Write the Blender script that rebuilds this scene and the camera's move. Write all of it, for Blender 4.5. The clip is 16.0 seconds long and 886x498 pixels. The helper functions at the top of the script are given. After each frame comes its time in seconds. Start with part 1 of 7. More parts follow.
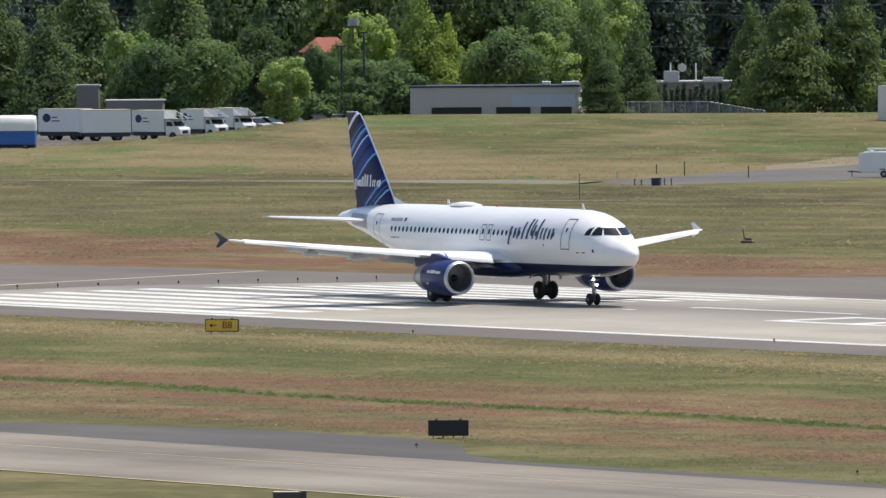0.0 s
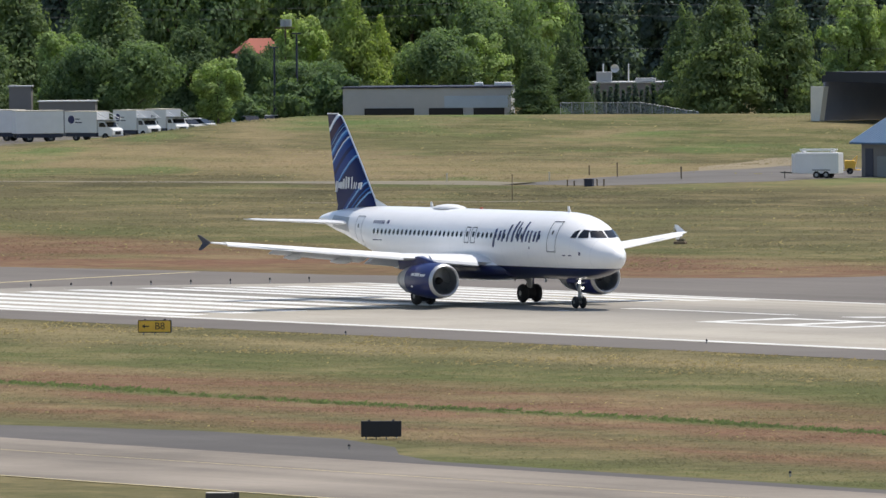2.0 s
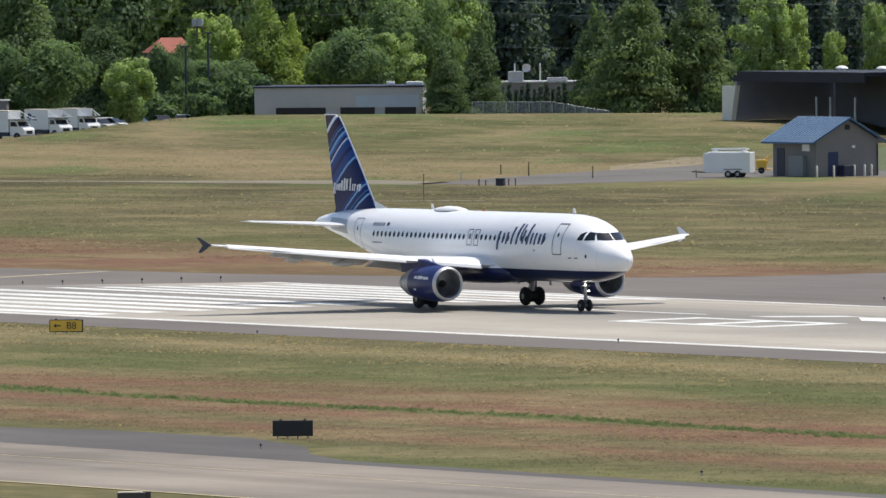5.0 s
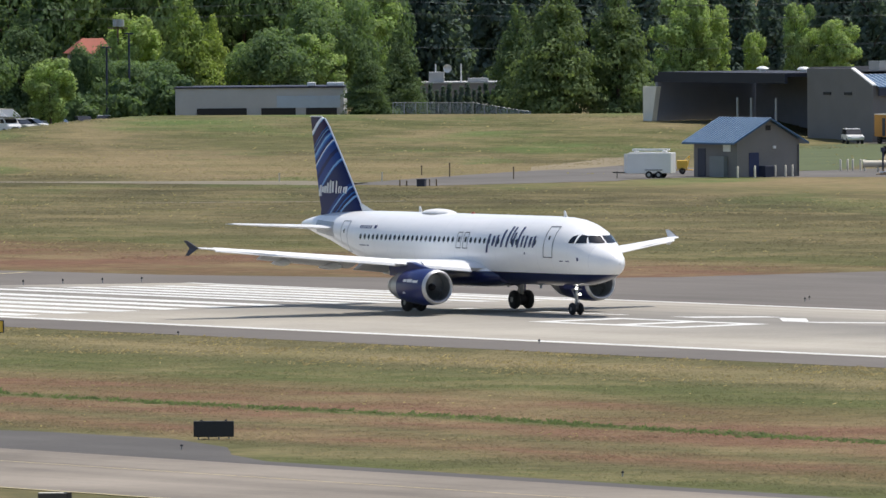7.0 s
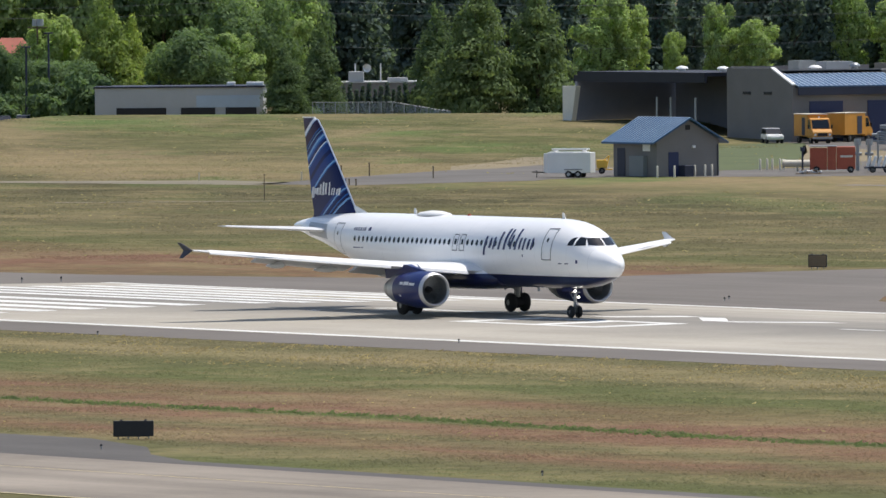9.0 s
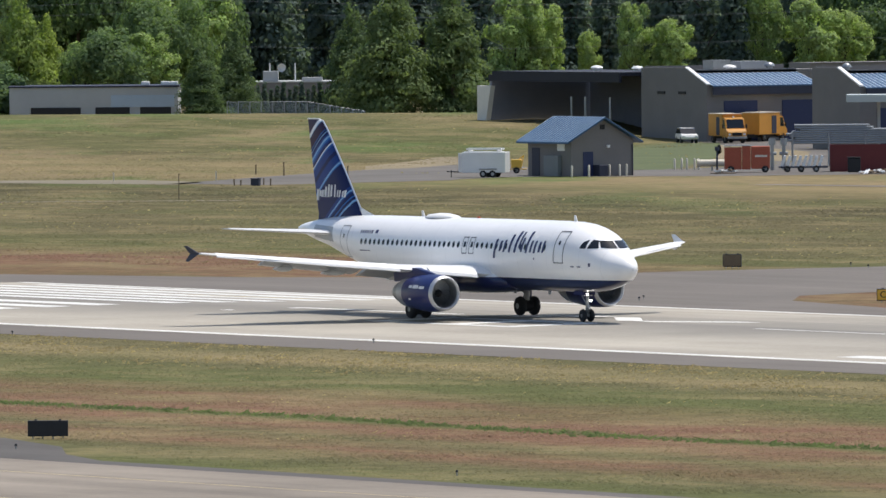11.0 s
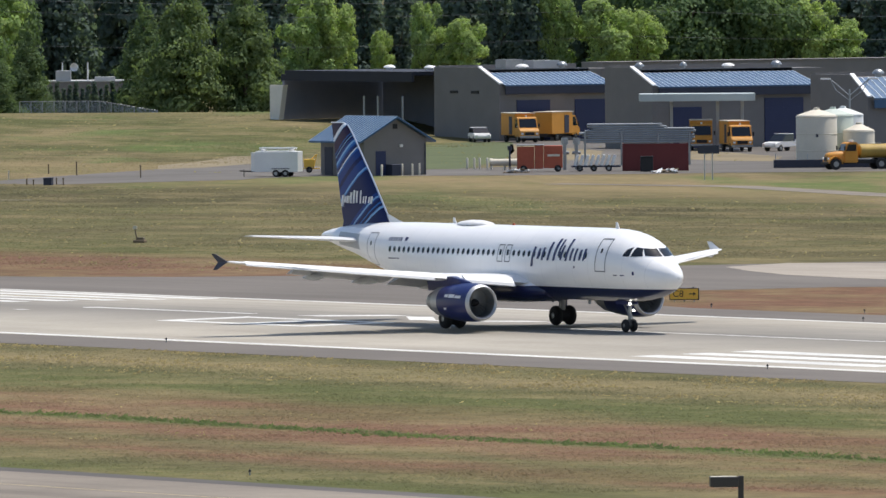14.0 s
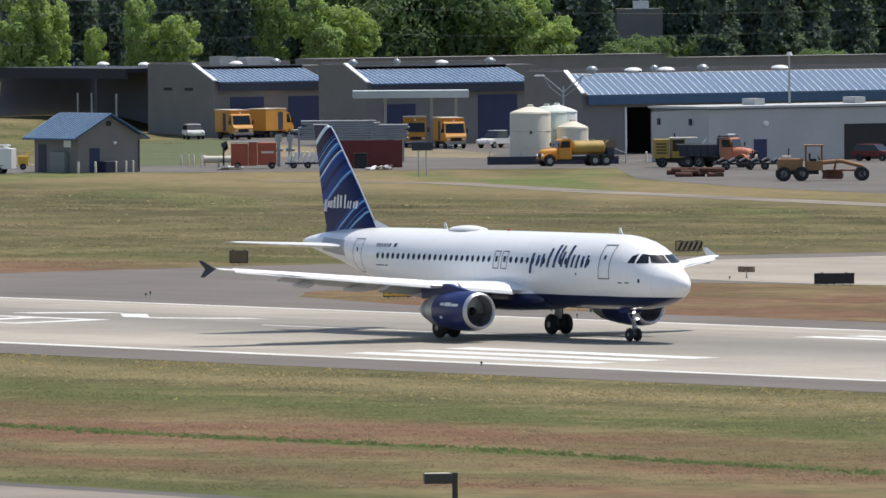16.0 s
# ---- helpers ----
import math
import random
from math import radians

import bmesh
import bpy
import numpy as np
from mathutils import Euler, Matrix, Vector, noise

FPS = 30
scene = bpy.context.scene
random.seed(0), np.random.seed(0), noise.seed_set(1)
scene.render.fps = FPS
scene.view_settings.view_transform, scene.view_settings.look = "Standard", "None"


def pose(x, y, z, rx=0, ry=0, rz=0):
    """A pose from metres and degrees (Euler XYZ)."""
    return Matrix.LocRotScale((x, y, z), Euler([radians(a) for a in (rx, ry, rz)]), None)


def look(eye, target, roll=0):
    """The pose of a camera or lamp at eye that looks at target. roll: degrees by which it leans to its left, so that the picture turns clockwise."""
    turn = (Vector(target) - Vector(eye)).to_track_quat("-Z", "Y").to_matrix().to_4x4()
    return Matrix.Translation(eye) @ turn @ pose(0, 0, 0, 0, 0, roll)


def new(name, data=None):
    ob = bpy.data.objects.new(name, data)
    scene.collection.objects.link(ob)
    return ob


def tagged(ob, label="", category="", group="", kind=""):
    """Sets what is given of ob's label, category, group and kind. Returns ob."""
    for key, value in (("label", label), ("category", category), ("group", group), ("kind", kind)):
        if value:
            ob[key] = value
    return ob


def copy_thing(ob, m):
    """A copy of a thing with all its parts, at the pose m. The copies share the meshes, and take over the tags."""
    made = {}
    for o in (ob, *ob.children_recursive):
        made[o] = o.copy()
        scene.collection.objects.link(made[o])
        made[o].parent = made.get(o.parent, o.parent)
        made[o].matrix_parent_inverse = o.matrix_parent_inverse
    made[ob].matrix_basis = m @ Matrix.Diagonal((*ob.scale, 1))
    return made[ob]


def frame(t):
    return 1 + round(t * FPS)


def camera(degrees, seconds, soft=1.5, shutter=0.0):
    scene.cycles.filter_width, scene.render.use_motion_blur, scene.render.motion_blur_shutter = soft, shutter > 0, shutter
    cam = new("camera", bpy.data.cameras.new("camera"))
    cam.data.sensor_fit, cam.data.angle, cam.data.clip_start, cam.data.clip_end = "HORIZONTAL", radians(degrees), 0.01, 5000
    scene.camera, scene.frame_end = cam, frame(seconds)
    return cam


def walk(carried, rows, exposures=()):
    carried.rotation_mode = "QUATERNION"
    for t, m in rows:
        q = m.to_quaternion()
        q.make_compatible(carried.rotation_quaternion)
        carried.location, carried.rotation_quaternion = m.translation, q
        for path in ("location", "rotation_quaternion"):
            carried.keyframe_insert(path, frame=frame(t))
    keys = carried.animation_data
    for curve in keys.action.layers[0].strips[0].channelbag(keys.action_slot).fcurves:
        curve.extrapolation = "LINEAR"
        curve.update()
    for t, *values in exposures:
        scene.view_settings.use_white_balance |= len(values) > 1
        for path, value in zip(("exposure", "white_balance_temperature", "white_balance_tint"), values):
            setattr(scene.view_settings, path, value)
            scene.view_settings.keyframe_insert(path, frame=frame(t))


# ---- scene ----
# camera: a long lens on a tripod, high above the airfield, that pans with the aircraft
cam = camera(4.054, 16.0, soft=1.5)
EYE = (640.0, -405.04, 24.01)
LEAN = 0.4466
PAN = [
    (0.0, 59.016, -1.5016), (0.5, 58.946, -1.4997), (1.0, 58.873, -1.4989), (1.5, 58.786, -1.4991), (2.0, 58.708, -1.4997),
    (2.5, 58.638, -1.5010), (3.0, 58.561, -1.5013), (3.5, 58.497, -1.5021), (4.0, 58.430, -1.5040), (6.5, 58.052, -1.5052),
    (7.0, 57.941, -1.5056), (7.5, 57.861, -1.5063), (8.0, 57.766, -1.5070), (8.5, 57.666, -1.5080), (9.0, 57.573, -1.5103),
    (11.5, 57.077, -1.5158), (12.0, 56.958, -1.5168), (12.5, 56.792, -1.5176), (13.0, 56.612, -1.5192), (13.5, 56.426, -1.5228),
    (14.0, 56.233, -1.5251), (14.5, 55.993, -1.5276), (15.0, 55.664, -1.5323), (15.5, 55.300, -1.5394), (16.0, 54.923, -1.5494),
]
walk(cam, [(t, pose(*EYE, 90 + tilt, LEAN, pan)) for t, pan, tilt in PAN], exposures=((0.0, 0.24, 6700, 11), (16.0, 0.24, 6700, 11)))

# ---- daylight: a high sun, off to the side of the view
SUN_X, SUN_Y, SUN_UP = -0.02, 1.0, 68.0
sky = bpy.data.worlds.new("sky")
scene.world = sky
sky.use_nodes = True
nt = sky.node_tree
bg = nt.nodes["Background"]
tex = nt.nodes.new("ShaderNodeTexSky")
tex.sky_type = "NISHITA"
tex.sun_disc = False
tex.sun_elevation = radians(SUN_UP)
tex.sun_rotation = math.atan2(SUN_X, SUN_Y)
nt.links.new(tex.outputs[0], bg.inputs[0])
bg.inputs[1].default_value = 0.115
lamp = bpy.data.lights.new("sun", "SUN")
lamp.energy, lamp.angle, lamp.color = 3.8, radians(0.53), (1.0, 0.96, 0.90)
sun = new("sun", lamp)
flat = math.cos(radians(SUN_UP))
sun.matrix_world = look((0, 0, 300), (-SUN_X * flat * 100, -SUN_Y * flat * 100, 300 - 100 * math.sin(radians(SUN_UP))))


# ---- materials
def nodes_of(name):
    m = bpy.data.materials.new(name)
    m.use_nodes = True
    t = m.node_tree
    return m, t, t.nodes["Principled BSDF"]


def noise_node(t, coord, scale, detail=4.0, stretch=(1, 1, 1), rough=0.6):
    mp = t.nodes.new("ShaderNodeMapping")
    mp.inputs["Scale"].default_value = stretch
    t.links.new(coord, mp.inputs[0])
    n = t.nodes.new("ShaderNodeTexNoise")
    n.inputs["Scale"].default_value, n.inputs["Detail"].default_value, n.inputs["Roughness"].default_value = scale, detail, rough
    t.links.new(mp.outputs[0], n.inputs["Vector"])
    return n.outputs["Fac"]


def ramp(t, fac, stops, mode="LINEAR"):
    r = t.nodes.new("ShaderNodeValToRGB")
    r.color_ramp.interpolation = mode
    e = r.color_ramp.elements
    while len(e) < len(stops):
        e.new(0.5)
    for k, (p, c) in zip(e, stops):
        k.position, k.color = p, (*c, 1) if len(c) == 3 else c
    t.links.new(fac, r.inputs[0])
    return r.outputs[0]


def mixed(t, fac, a, b, blend="MIX"):
    n = t.nodes.new("ShaderNodeMix")
    n.data_type, n.blend_type = "RGBA", blend
    for sock, v in ((n.inputs[0], fac), (n.inputs[6], a), (n.inputs[7], b)):
        if isinstance(v, (int, float)):
            sock.default_value = v
        elif isinstance(v, tuple):
            sock.default_value = (*v, 1)
        else:
            t.links.new(v, sock)
    return n.outputs[2]


def calc(t, op, a, b=0.0, c=None):
    n = t.nodes.new("ShaderNodeMath")
    n.operation = op
    for sock, v in zip(n.inputs, (a, b, c)):
        if v is None:
            continue
        if isinstance(v, (int, float)):
            sock.default_value = v
        else:
            t.links.new(v, sock)
    return n.outputs[0]


def coords(t, kind="Object"):
    return t.nodes.new("ShaderNodeTexCoord").outputs[kind]


def grade(c, k):
    return tuple(min(1.0, v * k) for v in c)


def plain(name, colour, rough=0.6, metal=0.0, scale=3.0, vary=0.18, bump=0.0, fine=None, per_object=0.0):
    """A painted, mineral or metal surface: broad blotches, fine grain, and relief."""
    m, t, p = nodes_of(name)
    co = coords(t)
    broad = noise_node(t, co, scale * 0.25, 3)
    grain = noise_node(t, co, fine or scale * 6, 5)
    c = ramp(t, broad, [(0.3, grade(colour, 1 - vary)), (0.7, grade(colour, 1 + vary))])
    c = mixed(t, 0.35, c, ramp(t, grain, [(0.3, grade(colour, 1 - 1.6 * vary)), (0.7, grade(colour, 1 + 1.2 * vary))]))
    if per_object:
        info = t.nodes.new("ShaderNodeObjectInfo")
        k = calc(t, "MULTIPLY_ADD", info.outputs["Random"], per_object, 1 - per_object / 2)
        cc = t.nodes.new("ShaderNodeCombineColor")
        for i in range(3):
            t.links.new(k, cc.inputs[i])
        c = mixed(t, 1.0, c, cc.outputs[0], "MULTIPLY")
    t.links.new(c, p.inputs["Base Color"])
    p.inputs["Roughness"].default_value, p.inputs["Metallic"].default_value = rough, metal
    if bump:
        b = t.nodes.new("ShaderNodeBump")
        b.inputs["Strength"].default_value, b.inputs["Distance"].default_value = 0.6, bump
        t.links.new(grain, b.inputs["Height"])
        t.links.new(b.outputs[0], p.inputs["Normal"])
    return m


def grass_material(name="airfield_grass", blades=False):
    m, t, p = nodes_of(name)
    co = coords(t)
    sep = t.nodes.new("ShaderNodeSeparateXYZ")
    t.links.new(co, sep.inputs[0])
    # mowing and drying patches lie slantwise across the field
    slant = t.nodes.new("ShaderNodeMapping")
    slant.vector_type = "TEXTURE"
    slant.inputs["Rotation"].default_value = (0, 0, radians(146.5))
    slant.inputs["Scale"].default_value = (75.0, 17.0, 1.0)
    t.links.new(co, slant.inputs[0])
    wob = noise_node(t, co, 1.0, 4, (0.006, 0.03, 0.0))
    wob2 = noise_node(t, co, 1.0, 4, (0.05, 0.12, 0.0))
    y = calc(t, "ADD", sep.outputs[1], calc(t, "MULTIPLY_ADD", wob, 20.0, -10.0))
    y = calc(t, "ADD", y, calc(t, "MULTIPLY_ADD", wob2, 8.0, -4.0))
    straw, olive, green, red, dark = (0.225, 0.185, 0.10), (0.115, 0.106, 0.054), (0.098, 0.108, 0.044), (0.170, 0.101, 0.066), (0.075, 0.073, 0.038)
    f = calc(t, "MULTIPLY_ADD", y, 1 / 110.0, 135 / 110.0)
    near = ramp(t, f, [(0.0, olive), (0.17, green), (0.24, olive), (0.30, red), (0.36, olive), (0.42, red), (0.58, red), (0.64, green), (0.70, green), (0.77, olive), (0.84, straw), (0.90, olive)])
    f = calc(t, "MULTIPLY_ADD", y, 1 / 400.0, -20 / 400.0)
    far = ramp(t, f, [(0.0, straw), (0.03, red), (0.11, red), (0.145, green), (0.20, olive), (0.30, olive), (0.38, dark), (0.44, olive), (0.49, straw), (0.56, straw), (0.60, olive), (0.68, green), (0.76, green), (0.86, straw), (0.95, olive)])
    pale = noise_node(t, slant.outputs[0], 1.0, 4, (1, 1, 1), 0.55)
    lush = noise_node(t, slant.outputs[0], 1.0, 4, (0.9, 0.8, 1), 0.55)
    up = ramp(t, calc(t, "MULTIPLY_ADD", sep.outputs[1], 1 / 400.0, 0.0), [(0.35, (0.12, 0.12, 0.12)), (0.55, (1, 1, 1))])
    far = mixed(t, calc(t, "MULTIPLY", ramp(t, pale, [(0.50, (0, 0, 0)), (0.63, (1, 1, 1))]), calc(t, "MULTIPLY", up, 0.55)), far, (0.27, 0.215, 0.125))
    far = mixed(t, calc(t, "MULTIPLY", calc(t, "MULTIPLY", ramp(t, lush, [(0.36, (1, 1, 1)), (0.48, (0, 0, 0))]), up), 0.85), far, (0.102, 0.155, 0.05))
    far = mixed(t, 1.0, far, (0.93, 0.90, 0.93), "MULTIPLY")
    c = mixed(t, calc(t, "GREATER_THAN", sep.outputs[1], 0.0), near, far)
    streak = noise_node(t, co, 1.0, 6, (0.06, 0.09, 0.0), 0.68)
    c = mixed(t, calc(t, "MULTIPLY", ramp(t, streak, [(0.46, (0, 0, 0)), (0.62, (1, 1, 1))]), 0.62), c, straw)
    streak = noise_node(t, co, 1.0, 5, (0.028, 0.05, 0.0), 0.6)
    c = mixed(t, calc(t, "MULTIPLY", ramp(t, streak, [(0.48, (0, 0, 0)), (0.64, (1, 1, 1))]), 0.45), c, green)
    streak = noise_node(t, co, 1.0, 5, (0.06, 0.10, 0.0), 0.7)
    c = mixed(t, calc(t, "MULTIPLY", ramp(t, streak, [(0.50, (0, 0, 0)), (0.72, (1, 1, 1))]), 0.22), c, dark)
    tuft = noise_node(t, co, 0.45, 7, (1.0, 1.0, 1), 0.8)
    c = mixed(t, 0.3 if blades else 0.62, c, ramp(t, tuft, [(0.32, (0.50, 0.52, 0.47)), (0.50, (0.97, 0.97, 0.97)), (0.70, (1.55, 1.48, 1.32))]), "MULTIPLY")
    # the weedy line along the buried cable trench
    line = calc(t, "ABSOLUTE", calc(t, "ADD", sep.outputs[1], calc(t, "MULTIPLY_ADD", wob2, 5.0, 84.5 - 2.5)))
    c = mixed(t, calc(t, "MULTIPLY", ramp(t, calc(t, "MULTIPLY", line, 0.35), [(0.1, (1, 1, 1)), (0.8, (0, 0, 0))]), 0.75), c, (0.085, 0.11, 0.04))
    if blades:
        # standing grass takes the colour of its patch, each clump a little paler or deeper
        geo = t.nodes.new("ShaderNodeNewGeometry")
        c = mixed(t, 1.0, c, ramp(t, geo.outputs["Random Per Island"], [(0.0, (0.84, 0.86, 0.82)), (0.6, (1.03, 1.03, 1.0)), (0.93, (1.12, 1.11, 1.07)), (1.0, (1.35, 1.3, 1.2))]), "MULTIPLY")
        t.links.new(c, p.inputs["Base Color"])
        p.inputs["Roughness"].default_value = 0.8
        p.inputs["Specular IOR Level"].default_value = 0.1
        tr = t.nodes.new("ShaderNodeBsdfTranslucent")
        t.links.new(mixed(t, 1.0, c, (1.25, 1.25, 1.0), "MULTIPLY"), tr.inputs[0])
        mx = t.nodes.new("ShaderNodeMixShader")
        mx.inputs[0].default_value = 0.12
        t.links.new(p.outputs[0], mx.inputs[1])
        t.links.new(tr.outputs[0], mx.inputs[2])
        t.links.new(mx.outputs[0], t.nodes["Material Output"].inputs[0])
        return m
    t.links.new(c, p.inputs["Base Color"])
    p.inputs["Roughness"].default_value = 0.95
    p.inputs["Specular IOR Level"].default_value = 0.05
    b = t.nodes.new("ShaderNodeBump")
    b.inputs["Strength"].default_value, b.inputs["Distance"].default_value = 0.5, 0.12
    t.links.new(tuft, b.inputs["Height"])
    t.links.new(b.outputs[0], p.inputs["Normal"])
    return m


def pavement_material(name, colour, along=(0.02, 0.6, 1), dirt=0.25, rubber=0.0):
    """Runway and apron paving: grain, long rubber and tyre streaks, stained patches."""
    m, t, p = nodes_of(name)
    co = coords(t)
    streak = noise_node(t, co, 1.0, 5, along, 0.6)
    patch = noise_node(t, co, 0.05, 5, (1, 1, 1), 0.6)
    grain = noise_node(t, co, 3.0, 6)
    c = ramp(t, streak, [(0.3, grade(colour, 1 - dirt)), (0.68, grade(colour, 1 + dirt * 0.6))])
    c = mixed(t, 0.45, c, ramp(t, patch, [(0.35, grade(colour, 1 - dirt * 1.2)), (0.65, grade(colour, 1 + dirt))]))
    c = mixed(t, 0.2, c, ramp(t, grain, [(0.3, grade(colour, 0.6)), (0.7, grade(colour, 1.4))]))
    if rubber:
        # tyre rubber laid down along the centreline
        sep = t.nodes.new("ShaderNodeSeparateXYZ")
        t.links.new(co, sep.inputs[0])
        off = calc(t, "ABSOLUTE", calc(t, "ADD", sep.outputs[1], calc(t, "MULTIPLY_ADD", streak, 10.0, -6.5)))
        band = ramp(t, calc(t, "MULTIPLY", off, 1 / 22.0), [(0.05, (1, 1, 1)), (0.5, (0.35, 0.35, 0.35)), (0.8, (0, 0, 0))])
        c = mixed(t, calc(t, "MULTIPLY", band, rubber), c, (0.10, 0.097, 0.095))
    t.links.new(c, p.inputs["Base Color"])
    p.inputs["Roughness"].default_value = 0.85
    p.inputs["Specular IOR Level"].default_value = 0.25
    return m


def leaf_material(name, dark, light):
    m, t, p = nodes_of(name)
    geo = t.nodes.new("ShaderNodeNewGeometry")
    c = ramp(t, geo.outputs["Random Per Island"], [(0.0, tuple(0.6 * a + 0.4 * b for a, b in zip(dark, light))), (0.8, light), (1.0, grade(light, 1.2))])
    co = coords(t)
    c = mixed(t, 0.6, c, ramp(t, noise_node(t, co, 0.35, 3), [(0.35, (0.58, 0.6, 0.62)), (0.65, (1.25, 1.25, 1.1))]), "MULTIPLY")
    info = t.nodes.new("ShaderNodeObjectInfo")
    c = mixed(t, 0.7, c, ramp(t, info.outputs["Random"], [(0.0, (0.72, 0.78, 0.75)), (0.5, (1, 1, 1)), (1.0, (1.14, 1.10, 0.95))]), "MULTIPLY")
    t.links.new(c, p.inputs["Base Color"])
    p.inputs["Roughness"].default_value = 0.7
    p.inputs["Specular IOR Level"].default_value = 0.08
    tr = t.nodes.new("ShaderNodeBsdfTranslucent")
    t.links.new(mixed(t, 1.0, c, (1.22, 1.32, 0.72), "MULTIPLY"), tr.inputs[0])
    mx = t.nodes.new("ShaderNodeMixShader")
    mx.inputs[0].default_value = 0.45
    t.links.new(p.outputs[0], mx.inputs[1])
    t.links.new(tr.outputs[0], mx.inputs[2])
    t.links.new(mx.outputs[0], t.nodes["Material Output"].inputs[0])
    return m


def fuselage_material():
    """White upper fuselage, dark blue belly below a straight belt line; coordinates run aft, so the paint follows the body."""
    m, t, p = nodes_of("fuselage_paint")
    co = coords(t)
    sep = t.nodes.new("ShaderNodeSeparateXYZ")
    t.links.new(co, sep.inputs[0])
    grime = noise_node(t, co, 0.8, 5, (0.25, 1, 1))
    white = ramp(t, grime, [(0.3, (0.86, 0.87, 0.88)), (0.6, (0.93, 0.93, 0.93))])
    # frame and panel joints every 1.6 m
    seam = calc(t, "PINGPONG", calc(t, "ADD", sep.outputs[0], 40.0), 0.8)
    white = mixed(t, calc(t, "MULTIPLY", calc(t, "LESS_THAN", seam, 0.012), 0.25), white, (0.4, 0.42, 0.45))
    blue = ramp(t, grime, [(0.3, (0.008, 0.014, 0.06)), (0.7, (0.014, 0.022, 0.085))])
    belt = calc(t, "LESS_THAN", sep.outputs[2], 2.52)
    t.links.new(mixed(t, belt, white, blue), p.inputs["Base Color"])
    p.inputs["Roughness"].default_value = 0.28
    p.inputs["Coat Weight"].default_value = 0.4
    p.inputs["Coat Roughness"].default_value = 0.1
    return m


def fin_material():
    """Dark blue fin with slanting, slightly curved bands of lighter blues, white and plum."""
    m, t, p = nodes_of("fin_paint")
    co = coords(t)
    sep = t.nodes.new("ShaderNodeSeparateXYZ")
    t.links.new(co, sep.inputs[0])
    fwd = calc(t, "ADD", sep.outputs[0], 37.0)
    bow = calc(t, "MULTIPLY", calc(t, "MULTIPLY", fwd, fwd), 0.012)
    k = calc(t, "SUBTRACT", calc(t, "ADD", sep.outputs[2], bow), calc(t, "MULTIPLY", fwd, 0.77))
    navy, mid, pale, sky_b, white, plum = (0.009, 0.016, 0.082), (0.012, 0.045, 0.20), (0.22, 0.42, 0.66), (0.03, 0.15, 0.43), (0.75, 0.78, 0.82), (0.030, 0.014, 0.05)
    bands = [(2.0, navy), (2.45, pale), (2.62, navy), (2.85, sky_b), (2.95, navy), (3.2, mid), (3.35, pale), (3.48, mid), (3.75, navy), (5.78, sky_b), (5.88, pale), (5.99, mid), (6.65, navy), (7.0, mid), (7.55, sky_b),
             (7.68, white), (7.79, navy), (7.95, mid), (8.12, sky_b), (8.3, pale), (8.46, mid), (8.62, navy), (8.78, pale), (8.84, navy), (9.02, sky_b), (9.1, plum), (9.86, pale), (9.93, white), (10.2, plum)]
    c = ramp(t, calc(t, "MULTIPLY_ADD", k, 1 / 8.5, -2.0 / 8.5), [((q - 2.0) / 8.5, col) for q, col in bands], "CONSTANT")
    t.links.new(c, p.inputs["Base Color"])
    p.inputs["Roughness"].default_value = 0.4
    p.inputs["Specular IOR Level"].default_value = 0.25
    return m


def glow(name, colour, strength):
    m, t, p = nodes_of(name)
    p.inputs["Base Color"].default_value = (*colour, 1)
    p.inputs["Emission Color"].default_value = (*colour, 1)
    p.inputs["Emission Strength"].default_value = strength
    return m


